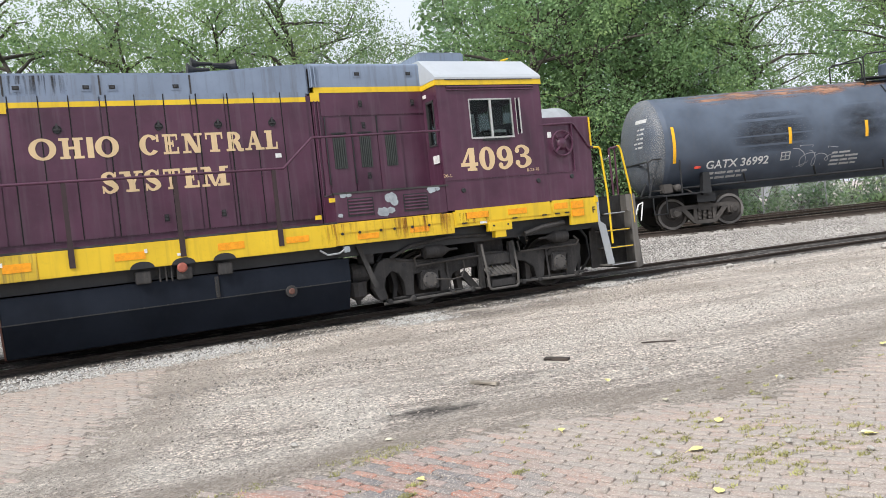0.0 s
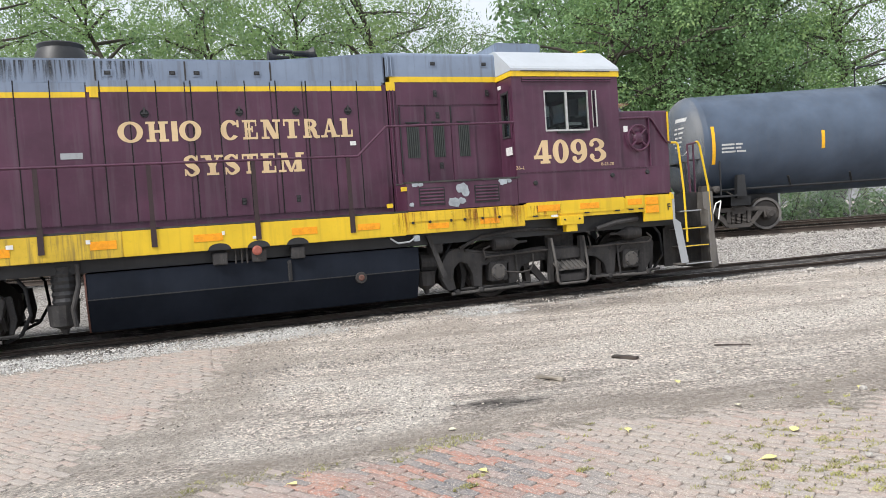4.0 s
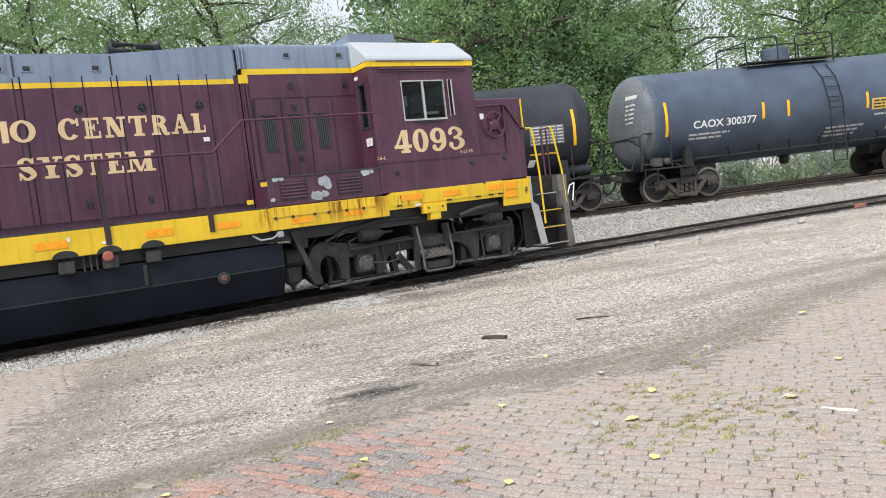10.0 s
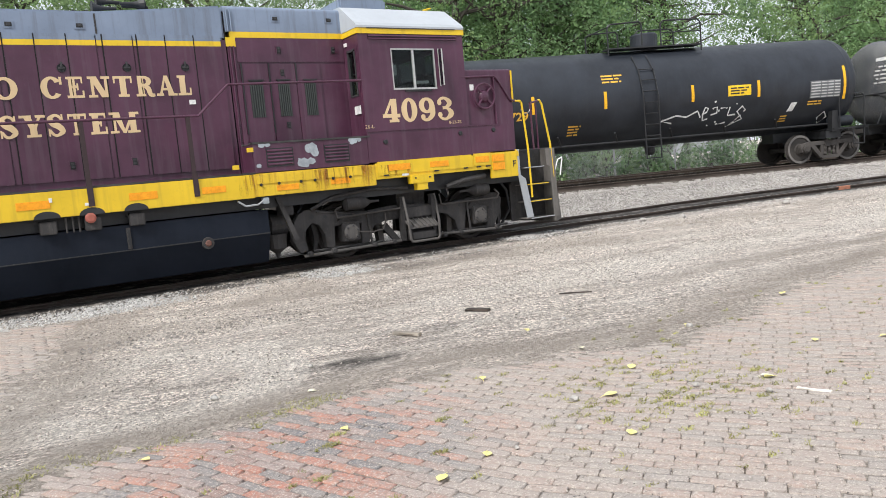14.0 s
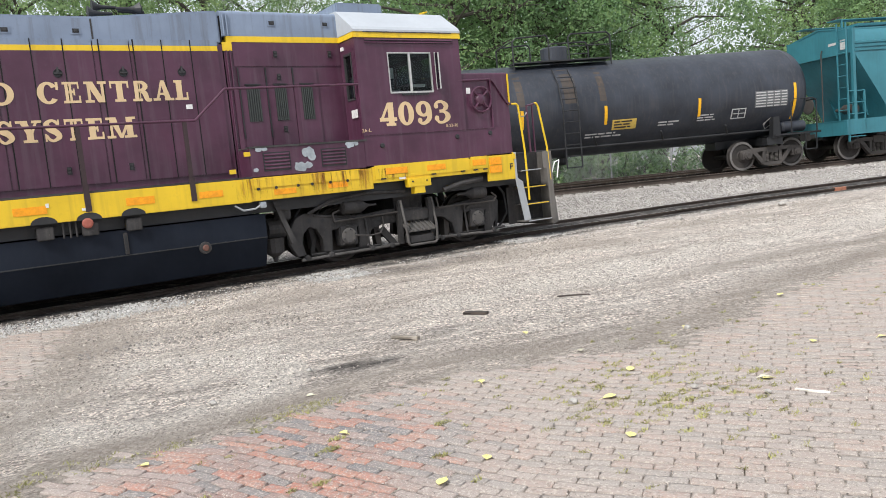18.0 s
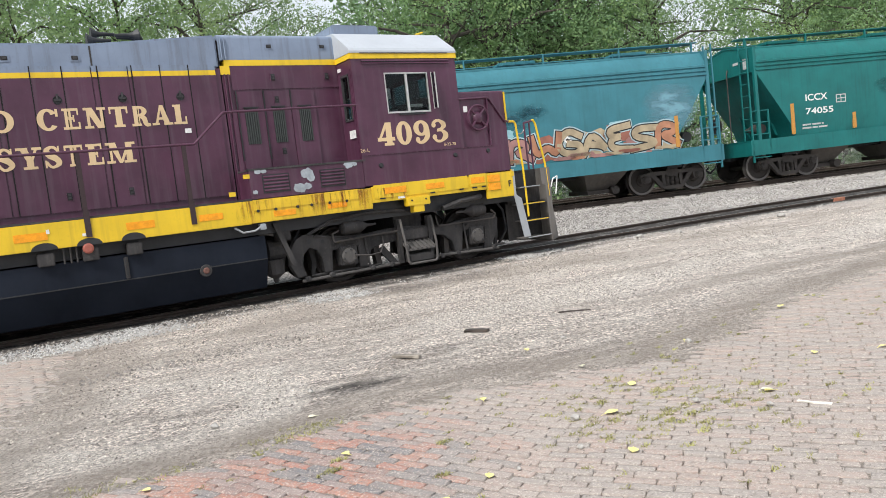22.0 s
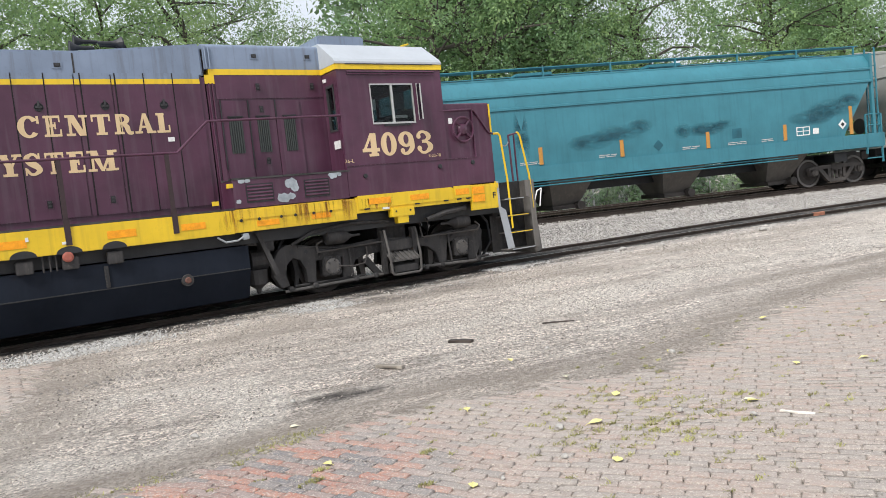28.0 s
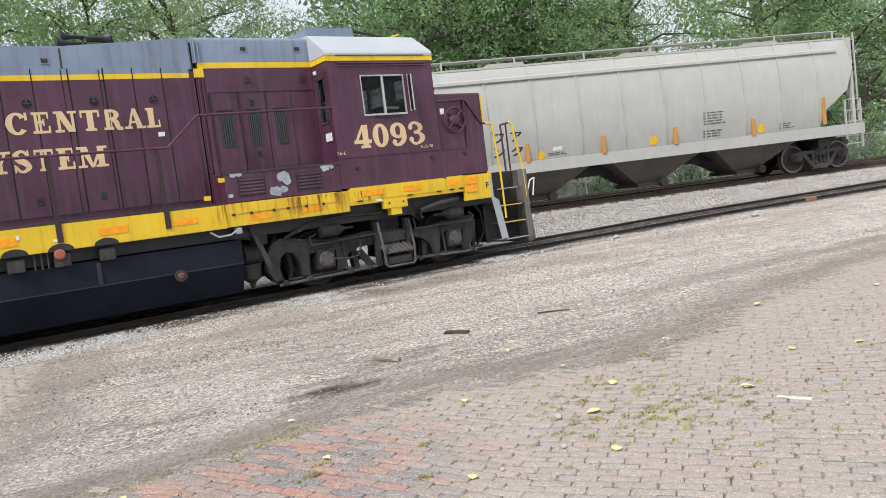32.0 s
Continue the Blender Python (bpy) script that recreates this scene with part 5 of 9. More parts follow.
bx("rear_hood", -6.4, 3.895, HY, -HY, 1.66, 3.84, "maroon")
part("hood_roof", prism(B(), [(-6.4, 3.84), (-6.4, 4.24), (2.0, 4.24), (3.895, 4.388), (3.895, 3.84)], HY, -HY, "y"), M["grey_hood"], loco, bevel=0.035)
for x in (-4.9, -2.4, -0.62, 0.66, 1.97):
    bx("roof_seam", x - 0.012, x + 0.012, HY - 0.006, -HY + 0.006, 3.9, 4.2, "frame_grime")
part("front_hood", prism(B(), [(HY, 1.66), (HY, 3.88), (-HY, 3.88), (-HY, 1.66)], 3.92, 6.0), M["maroon"], loco)
part("front_hood_roof", prism(B(), rounded(0.937, 3.975, 4.395, 0.07), 3.92, 6.02), M["grey_hood"], loco, smooth_shade=True)
bx("hood_stripe", 3.98, 6.0, HY - 0.004, -HY + 0.004, 3.88, 3.975, "yellow")
bx("hood_stripe", 3.9, 4.06, HY - 0.008, HY, 3.735, 3.88, "yellow")
bx("front_panel", 4.06, 6.0, HY - 0.012, HY, 3.48, 3.86, "maroon", bevel=0.004)

doors = [(-2.21, -1.72), (-1.72, -1.25), (-1.25, -0.77), (-0.58, -0.19), (-0.19, 0.21), (0.21, 0.63), (0.72, 1.12), (1.12, 1.54), (1.54, 1.94), (2.03, 2.46), (2.52, 2.94), (2.94, 3.38), (3.38, 3.82)]
doors += [(-2.37 - 0.46 * (k + 1), -2.37 - 0.46 * k) for k in range(8)]
for a, b in doors:
    low = a < -0.7
    for near in (True, False):
        d = hood_door(a + 0.008, b - 0.008, 1.76, 3.87 if low else 3.9, near, 3.65 if low else 3.73, 3.73 if low else 3.81)
        if near:
            part("gasket", box(B(), a - 0.007, a + 0.007, HY - 0.026, HY, 1.76, 3.9), M["seam"], loco)
            for lx, lz, round_one in LATCHES:
                if a < lx < b:
                    latch(lx, lz, HY - 0.022, d, round_one)
for a, b in ((-0.77, -0.58), (0.63, 0.72), (1.94, 2.03), (2.46, 2.52), (-2.37, -2.21)):
    bx("door_post", a + 0.01, b - 0.01, HY - 0.012, HY, 1.76, 3.7, "maroon")
    bx("post_stripe", a + 0.01, b - 0.01, HY - 0.016, HY, 3.73, 3.81, "yellow")
    bx("post_top", a + 0.01, b - 0.01, HY - 0.014, HY, 3.812, 3.9, "grey_hood")
bx("stripe_step", -0.72, -0.6, HY - 0.03, HY, 3.65, 3.81, "yellow")
bx("hood_gap", 3.895, 3.92, HY + 0.03, -HY - 0.03, 1.7, 4.3, "seam")
for x in (3.955, 4.015):
    part("hood_conduit", rod(B(), (x, HY - 0.02, 1.9), (x, HY - 0.02, 3.74), 0.013, 8), M["maroon"], loco)
    part("hood_conduit", rod(B(), (x, HY - 0.02, 3.98), (x, HY - 0.02, 4.34), 0.013, 8), M["grey_hood"], loco)
# soot and grime run down the grey panels, rust down the yellow sill
for x0, x1, z0, z1 in ((-0.62, 0.25, 3.9, 4.2), (-2.3, -0.66, 3.88, 4.2), (-4.6, -2.42, 3.88, 4.2)):
    bx("soot_streak", x0, x1, HY - 0.0075, HY - 0.0015, z0, z1, "soot")
for x0, x1, z0, z1 in ((4.7, 6.1, 1.27, 1.62), (3.6, 4.2, 1.27, 1.62), (6.14, 6.9, 1.37, 1.6)):
    bx("rust_run", x0, x1, S - 0.0145, S - 0.0125, z0, z1, "rust_run")
# latches on the grey upper panels
for x in (-0.45, 0.47, 0.83, 1.75, 4.78, 5.76):
    z = 4.02 if x < 3 else 4.2
    f = bx("recessed_latch", x - 0.07, x + 0.07, HY - 0.008, HY, z - 0.055, z + 0.055, "grey_hood")
    part("latch_handle", box(B(), x - 0.045, x + 0.045, HY - 0.012, HY - 0.006, z - 0.03, z + 0.03), M["black"], f)
    part("latch_handle", box(B(), x - 0.02, x + 0.03, HY - 0.026, HY - 0.01, z - 0.018, z + 0.02), M["light_black"], f, bevel=0.004)
for x, z in ((4.78, 3.68), (5.78, 3.68), (4.8, 3.3), (4.82, 2.42)):
    latch(x, z, HY - 0.022, loco, False)
# cabinet doors with grilles
for (a, b), (g0, g1) in zip(((4.1, 4.57), (4.57, 5.05), (5.05, 5.51)), ((4.21, 4.44), (4.70, 4.91), (5.18, 5.39))):
    d = bx("cabinet_door", a + 0.01, b - 0.01, HY - 0.022, HY, 2.16, 3.45, "maroon", bevel=0.004)
    part("hinge", rod(B(), (a, HY - 0.03, 2.3), (a, HY - 0.03, 3.46), 0.012, 6), M["black"], d)
    gr = part("grille", box(B(), g0, g1, HY - 0.024, HY - 0.02, 2.57, 3.17), M["black"], d)
    for k in range(6):
        x = g0 + (g1 - g0) * (k + 0.5) / 6
        part("slat", box(B(), x - 0.011, x + 0.011, HY - 0.036, HY - 0.022, 2.57, 3.17), M["green_grey"], gr)
    part("grille_lip", box(B(), g0 - 0.02, g1 + 0.02, HY - 0.05, HY - 0.02, 3.17, 3.19), M["black"], d)
# roof fittings
part("exhaust_pipe", lathe(B(), [(4.2, 0.42), (4.46, 0.38), (4.56, 0.33), (4.62, 0.35), (4.64, 0.33), (4.6, 0.24)], 24, "z", (-1.13, 0, 0)), M["black"], loco, smooth_shade=True)
horn = bx("air_horn", 2.3, 2.8, -0.06, 0.06, 4.3, 4.42, "black")
for k, (x, sg, y) in enumerate(((2.45, -1, -0.1), (2.5, 1, -0.16), (2.55, -1, 0.08), (2.6, 1, 0.1), (2.55, 1, 0.0))):
    part("trumpet", lathe(B(), [(x, 0.025), (x + sg * 0.22, 0.035), (x + sg * 0.28, 0.055), (x + sg * 0.36, 0.11), (x + sg * 0.37, 0.11)], 14, "x", (0, y, 4.47 + 0.07 * (k % 3))), M["black"], horn)
bx("roof_cooling_unit", 6.1, 7.05, -0.75, 0.45, 4.43, 4.64, "grey_hood", bevel=0.03)
part("roof_grab", pipe(B(), [(7.95, -0.6, 4.43), (7.95, -0.6, 4.52), (8.12, -0.6, 4.56), (8.12, -0.3, 4.56)], 0.014, 6), M["yellow"], loco)

# frame sill and walkway
bx("walkway", -7.3, 3.95, S + 0.01, -S - 0.01, 1.625, 1.655, "frame_grime")
for s in (-1, 1):
    y0, y1 = sorted((s * 1.517, s * 1.46))
    bx("side_sill", -7.3, -0.42, y0, y1, 1.25, 1.622, "yellow_dirty", bevel=0.008)
    bx("side_sill", -0.42, 3.9, y0, y1, 1.25, 1.622, "yellow", bevel=0.008)
    bx("side_sill", 3.9, 6.1, y0, y1, 1.26, 1.622, "yellow_streaked", bevel=0.008)
    bx("side_sill", 6.1, 8.6, y0, y1, 1.355, 1.64, "yellow", bevel=0.008)
    bx("side_sill", 8.6, 9.26, y0, y1, 1.17, 1.69, "yellow", bevel=0.008)
bx("underframe", -7.3, 9.8, -1.3, 1.3, 1.06, 1.6, "black")
bx("sill_door", 6.14, 8.16, S - 0.012, S, 1.42, 1.66, "yellow", bevel=0.004)
bx("sill_door", 8.2, 8.6, S - 0.012, S, 1.44, 1.67, "yellow", bevel=0.004)
bx("sill_door", 3.95, 5.85, S - 0.012, S, 1.46, 1.63, "yellow_streaked", bevel=0.004)
for x in (6.3, 7.35, 8.0, 8.3, 8.52):
    bx("hinge", x - 0.05, x + 0.05, S - 0.026, S - 0.01, 1.405, 1.43, "black")
for x in (4.02, 4.32, 4.7, 4.95, 5.28, 5.6):
    part("bolt", lathe(B(), [(S - 0.03, 0.022), (S - 0.01, 0.026)], 8, "y", (x, 0, 1.45)), M["black"], loco)
pad = bx("jacking_pad", 6.78, 7.26, S - 0.05, S + 0.1, 1.22, 1.38, "yellow", bevel=0.01)
part("pad_foot", box(B(), 6.9, 7.12, S - 0.04, S + 0.1, 1.1, 1.22), M["yellow"], pad)
for x in (6.87, 7.17):
    part("pad_bolt", lathe(B(), [(S - 0.06, 0.016), (S - 0.05, 0.018)], 8, "y", (x, 0, 1.32)), M["black"], pad)
for x0, x1, z0, z1 in ((-2.26, -1.86, 1.36, 1.48), (-0.85, -0.5, 1.38, 1.5), (0.56, 0.98, 1.39, 1.5), (2.02, 2.42, 1.39, 1.5), (3.08, 3.45, 1.39, 1.49), (4.28, 4.66, 1.33, 1.42), (5.24, 5.6, 1.35, 1.44)):
    bx("reflector", x0, x1, S - 0.007, S + 0.01, z0, z1, "orange")
for x0, x1, z0, z1 in ((6.36, 6.8, 1.49, 1.6), (7.22, 7.62, 1.49, 1.59), (8.24, 8.55, 1.5, 1.61), (8.64, 8.92, 1.33, 1.46), (8.64, 8.92, 1.49, 1.62)):
    bx("reflector", x0, x1, S - 0.019, S + 0.01, z0, z1, "orange")
for x, w in ((-1.9, 0.09), (-0.9, 0.06), (0.97, 0.04), (1.42, 0.12), (6.62, 0.14)):
    bx("white_patch", x, x + w, S - 0.009, S + 0.01, 1.47 if x < 1.2 else 1.38, 1.53 if x < 1.2 else 1.42, "white_paint")
lettering("letter", "F", 9.13, 1.36, 9.2, 1.48, lambda z: S - 0.004, M["black"], loco, 0.02)
# half-round cut-outs over the tank mounts
for x in (0.92, 1.5, 2.1):
    bm = B()
    pts = [(x + 0.17 * math.cos(a * math.pi / 10), 1.25 + 0.1 * math.sin(a * math.pi / 10)) for a in range(11)]
    prism(bm, pts + [(x - 0.17, 1.246), (x + 0.17, 1.246)], S - 0.004, S + 0.06, "y")
    part("sill_cutout", bm, M["black"], loco)
    bx("tank_bracket", x - 0.11, x + 0.11, S + 0.02, S + 0.16, 1.02, 1.2, "frame_grime", bevel=0.012)
part("drain_cap", lathe(B(), [(S - 0.03, 0.05), (S - 0.02, 0.075), (S + 0.03, 0.075)], 12, "y", (1.47, 0, 1.2)), M["red_cap"], loco)
for x in (1.15, 1.24, 1.32):
    part("vent_pipe", rod(B(), (x, S + 0.05, 1.02), (x, S + 0.05, 1.25), 0.014, 8), M["frame_grime"], loco)

# fuel tank
tk = part("fuel_tank", prism(B(), [(-1.42, 0.66), (-1.42, 1.04), (1.42, 1.04), (1.42, 0.66), (1.2, 0.17), (-1.2, 0.17)], -0.95, 4.12), M["tank_paint"], loco, bevel=0.012)
part("end_plate", prism(B(), [(-1.42, 0.66), (-1.42, 1.04), (1.42, 1.04), (1.42, 0.66), (1.2, 0.17), (-1.2, 0.17)], -0.975, -0.952), M["rust_plate"], tk)
part("sight_glass", box(B(), 1.93, 1.99, -1.445, -1.42, 0.68, 1.0), M["frame_grime"], tk, bevel=0.008)
part("sight_glass_slot", box(B(), 1.945, 1.975, -1.45, -1.44, 0.72, 0.96), M["black"], tk)
part("filler_cap", lathe(B(), [(-1.47, 0.035), (-1.46, 0.05), (-1.42, 0.055), (-1.38, 0.055)], 18, "y", (3.1, 0, 0.62)), M["rust_plate"], tk)
part("filler_ring", lathe(B(), [(-1.45, 0.06), (-1.45, 0.09), (-1.42, 0.095), (-1.38, 0.095)], 20, "y", (3.1, 0, 0.62)), M["frame_grime"], tk)
part("tank_seam", prism(B(), [(-1.425, 0.655), (-1.425, 0.672), (-1.41, 0.672), (-1.41, 0.655)], -0.95, 4.12), M["black"], tk)

# lower equipment case along the walkway, under the cab
for s in (-1, 1):
    y0, y1 = sorted((s * 1.515, s * 0.95))
    bx("equipment_case", 3.95, 6.0, y0, y1, 1.64, 2.1, "maroon", bevel=0.008)
    bx("case_lid", 3.95, 6.05, y0 - 0.012, y1, 2.1, 2.13, "frame_grime")
for a, b in ((4.18, 4.6), (5.19, 5.61)):
    lv = bx("louvre_panel", a - 0.02, b + 0.02, S - 0.006, S, 1.72, 2.02, "black")
    for k in range(5):
        z = 1.745 + k * 0.055
        part("louvre", prism(B(), [(S - 0.008, z), (S - 0.018, z + 0.012), (S - 0.014, z + 0.036), (S - 0.006, z + 0.036)], a, b), M["maroon"], lv)
# bare patches of peeled paint
prng = random.Random(3)
for k0, (x, z, r) in enumerate(((4.95, 1.98, 0.115), (5.0, 1.9, 0.07), (4.78, 1.75, 0.11), (4.93, 1.77, 0.07), (4.1, 2.08, 0.06), (4.2, 2.075, 0.045), (5.72, 2.07, 0.085), (5.84, 2.07, 0.045), (4.02, 1.75, 0.045))):
    bm = B()
    n = 14
    ring = [bm.verts.new((x + r * (0.8 + 0.35 * prng.random()) * math.cos(2 * math.pi * k / n), S - 0.004 - 0.0008 * k0, z + 0.8 * r * (0.75 + 0.4 * prng.random()) * math.sin(2 * math.pi * k / n))) for k in range(n)]
    back = [bm.verts.new(v.co + Vector((0, 0.008, 0))) for v in ring]
    bm.faces.new(ring)
    for k in range(n):
        bm.faces.new((ring[k], back[k], back[(k + 1) % n], ring[(k + 1) % n]))
    part("bare_patch", bm, M["silver"], loco)

# cab: walls with openings
def wall_x(name, x0, x1, y0, y1, z0, z1, hole, mat):
    """A wall along x with one opening (x0, x1, z0, z1)."""
    a, b, c, d = hole
    bm = B()
    box(bm, x0, a, y0, y1, z0, z1)
    box(bm, b, x1, y0, y1, z0, z1)
    box(bm, a, b, y0, y1, z0, c)
    box(bm, a, b, y0, y1, d, z1)
    bmesh.ops.remove_doubles(bm, verts=bm.verts[:], dist=0.0005)
    return part(name, bm, M[mat], loco)


def wall_y(name, x0, x1, y0, y1, z0, z1, holes, mat):
    bm = B()
    y = y0
    for a, b, c, d in holes:
        box(bm, x0, x1, y, a, z0, z1)
        box(bm, x0, x1, a, b, z0, c)
        box(bm, x0, x1, a, b, d, z1)
        y = b
    box(bm, x0, x1, y, y1, z0, z1)
    bmesh.ops.remove_doubles(bm, verts=bm.verts[:], dist=0.0005)
    return part(name, bm, M[mat], loco)


WIN = (6.62, 7.52, 2.9, 3.62)
wall_x("cab_side_wall", 6.0, 8.17, S, S + 0.06, 1.66, 3.87, WIN, "maroon")
wall_x("cab_side_wall", 6.0, 8.17, -S - 0.06, -S, 1.66, 3.87, WIN, "maroon")
wall_y("cab_rear_wall", 6.0, 6.06, S + 0.06, -S - 0.06, 1.66, 3.87, [(-1.36, -1.08, 2.85, 3.62), (1.08, 1.36, 2.85, 3.62)], "maroon")
wall_y("cab_front_wall", 8.11, 8.17, S + 0.06, -S - 0.06, 1.66, 3.87, [(-1.36, -0.95, 3.0, 3.62), (-0.85, -0.1, 3.32, 3.7), (0.1, 0.85, 3.32, 3.7), (0.95, 1.36, 3.0, 3.62)], "maroon")
bx("cab_floor", 6.06, 8.11, S + 0.06, -S - 0.06, 1.9, 1.95, "frame_grime")
bx("cab_lining", 6.06, 8.11, S + 0.06, -S - 0.06, 3.8, 3.86, "cab_inside")
for s in (-1, 1):
    y0, y1 = sorted((s * 1.535, s * 1.44))
    bx("eave_stripe", 5.995, 8.2, y0, y1, 3.87, 3.965, "yellow")
bx("eave_stripe", 5.985, 6.0, S, -S, 3.875, 3.965, "yellow")
part("cab_roof", prism(B(), [(-1.545, 3.968), (-1.545, 4.005), (-1.5, 4.06), (-0.95, 4.425), (-0.4, 4.45), (0.4, 4.45), (0.95, 4.425), (1.5, 4.06), (1.545, 4.005), (1.545, 3.968)], 5.98, 8.2), M["white_roof"], loco)
part("rain_gutter", box(B(), 6.18, 8.0, S - 0.03, S, 3.955, 3.972), M["frame_grime"], loco)
vs = bx("vent_slot", 6.2, 8.02, S - 0.01, S + 0.02, 3.775, 3.865, "black")
for z in (3.78, 3.825):
    part("vent_louvre", prism(B(), [(S - 0.03, z), (S - 0.008, z + 0.035), (S - 0.004, z + 0.035), (S - 0.012, z)], 6.2, 8.02), M["maroon"], vs)
# cab windows: near and far
for s in (-1, 1):
    yy = s * 1.5
    wf = part("window_frame", box(box(box(box(B(), WIN[0], WIN[1], yy - 0.035, yy + 0.025, 2.9, 2.93), WIN[0], WIN[1], yy - 0.03, yy + 0.025, 3.598, 3.62), WIN[0], WIN[0] + 0.018, yy - 0.03, yy + 0.025, 2.93, 3.598), WIN[1] - 0.018, WIN[1], yy - 0.03, yy + 0.025, 2.93, 3.598), M["aluminium"], loco)
    part("window_mullion", box(B(), 7.045, 7.085, yy - 0.028, yy + 0.02, 2.93, 3.598), M["aluminium"], wf)
    for a, b in ((6.638, 7.045), (7.085, 7.502)):
        pn = part("window_pane", box(B(), a, b, yy - 0.004, yy + 0.004, 2.93, 3.598), M["glass"], wf)
        pn.visible_shadow = False
part("window_sill_rail", box(B(), 6.85, 7.4, S - 0.03, S, 2.86, 2.895), M["black"], loco)
df = bx("wind_deflector", 7.605, 7.611, S - 0.12, S - 0.01, 2.97, 3.6, "glass")
part("deflector_edge", rod(B(), (7.608, S - 0.01, 2.95), (7.608, S - 0.01, 3.62), 0.012, 6), M["aluminium"], df)
part("deflector_edge", rod(B(), (7.608, S - 0.13, 2.95), (7.608, S - 0.13, 3.6), 0.014, 6), M["aluminium"], df)
for y in (-1.22, 1.22):
    g = part("door_window_frame", box(box(box(box(B(), 5.985, 6.07, y - 0.15, y - 0.12, 2.85, 3.62), 5.985, 6.07, y + 0.12, y + 0.15, 2.85, 3.62), 5.985, 6.07, y - 0.15, y + 0.15, 3.6, 3.64), 5.985, 6.07, y - 0.15, y + 0.15, 2.83, 2.86), M["light_black"], loco)
    pn = part("window_pane", box(B(), 6.02, 6.03, y - 0.12, y + 0.12, 2.86, 3.6), M["glass"], g)
    pn.visible_shadow = False
for y0, y1, z0 in ((-1.36, -0.95, 3.0), (-0.85, -0.1, 3.32), (0.1, 0.85, 3.32), (0.95, 1.36, 3.0)):
    pn = part("windshield", box(B(), 8.135, 8.145, y0, y1, z0, 3.62 if z0 < 3.2 else 3.7), M["glass"], loco)
    pn.visible_shadow = False
bx("door_edge", 5.99, 6.0, -1.46, -1.44, 1.9, 3.7, "maroon")
bx("notice_plate", 5.975, 5.99, -1.42, -1.2, 2.52, 2.66, "white_paint")
bx("notice_plate", 5.98, 6.0, -1.1, -1.0, 3.72, 3.78, "white_paint")
# inside the cab
st = bx("crew_seat", 6.75, 7.15, -1.15, -0.7, 2.35, 2.47, "cab_inside", bevel=0.03)
part("seat_back", box(B(), 6.68, 6.78, -1.13, -0.72, 2.45, 3.15), M["cab_inside"], st, bevel=0.03)
part("seat_pedestal", rod(B(), (6.95, -0.92, 1.95), (6.95, -0.92, 2.36), 0.06, 10), M["black"], st)
cs = bx("control_stand", 7.3, 7.95, -0.75, -0.2, 1.95, 3.12, "cab_inside", bevel=0.04)
part("gauge_panel", box(B(), 7.28, 7.3, -0.7, -0.25, 2.8, 3.08), M["light_grey"], cs)
part("throttle_lever", rod(B(), (7.25, -0.6, 2.7), (7.1, -0.75, 2.78), 0.014, 6), M["steel"], cs)
bx("sun_visor", 7.15, 7.45, -1.3, -1.28, 3.2, 3.5, "cab_inside")
bx("paper_cup", 6.66, 6.78, -1.4, -1.3, 3.18, 3.36, "white_paint")
bx("clipboard", 7.12, 7.44, -1.38, -1.36, 3.02, 3.07, "white_paint")

# nose
part("nose", prism(B(), rounded(1.47, 1.66, 3.25, 0.04), 8.17, 9.27), M["maroon"], loco)
for s in (-1, 1):
    bx("nose_trim", 9.262, 9.285, s * 1.475 - 0.02, s * 1.475 + 0.02, 2.62, 3.22, "yellow")
bx("nose_lower_panel", 8.172, 9.2, S, S + 0.05, 1.66, 2.2, "maroon")
part("top_grab", pipe(B(), [(8.42, 0.3, 3.24), (8.42, 0.3, 3.4), (9.16, 0.3, 3.4), (9.16, 0.3, 3.24)], 0.015, 6), M["yellow"], loco)
bx("notice_plate", 8.28, 8.37, -1.478, -1.47, 2.86, 2.97, "white_paint")
bx("nose_door", 8.82, 9.2, -1.478, -1.47, 1.8, 3.1, "maroon", bevel=0.003)
rec = part("brake_recess", lathe(B(), [(-1.474, 0.27), (-1.478, 0.25), (-1.478, 0.01)], 28, "y", (8.57, 0, 2.74)), M["maroon"], loco)
bm = B()
for k in range(28):
    a, b = 2 * math.pi * k / 28, 2 * math.pi * (k + 1) / 28
    rod(bm, (8.57 + 0.235 * math.cos(a), -1.53, 2.74 + 0.235 * math.sin(a)), (8.57 + 0.235 * math.cos(b), -1.53, 2.74 + 0.235 * math.sin(b)), 0.02, 6)
for k in range(4):
    a = math.pi / 4 + k * math.pi / 2
    rod(bm, (8.57, -1.51, 2.74), (8.57 + 0.235 * math.cos(a), -1.53, 2.74 + 0.235 * math.sin(a)), 0.022, 6)
lathe(bm, [(-1.56, 0.03), (-1.54, 0.09), (-1.48, 0.13)], 16, "y", (8.57, 0, 2.74))
part("brake_wheel", bm, M["maroon"], loco)
for x, z in ((6.35, 2.0), (7.95, 2.07), (8.72, 2.1)):
    part("lifting_eye", lathe(B(), [(S - 0.03, 0.03), (S - 0.025, 0.04), (S, 0.045)], 10, "y", (x, 0, z)), M["black"], loco)
bx("panel_bead", 6.0, 8.85, S - 0.014, S, 2.19, 2.205, "maroon")
part("sand_pipe", pipe(B(), [(8.83, -1.5, 3.1), (8.83, -1.5, 2.0), (8.95, -1.5, 1.98)], 0.016, 6), M["maroon"], loco)
lettering("letter", "26-L", 5.98, 2.25, 6.16, 2.31, lambda z: S - 0.004, M["cream"], loco)
lettering("letter", "8-23-78", 7.72, 2.255, 7.99, 2.31, lambda z: S - 0.004, M["cream"], loco)

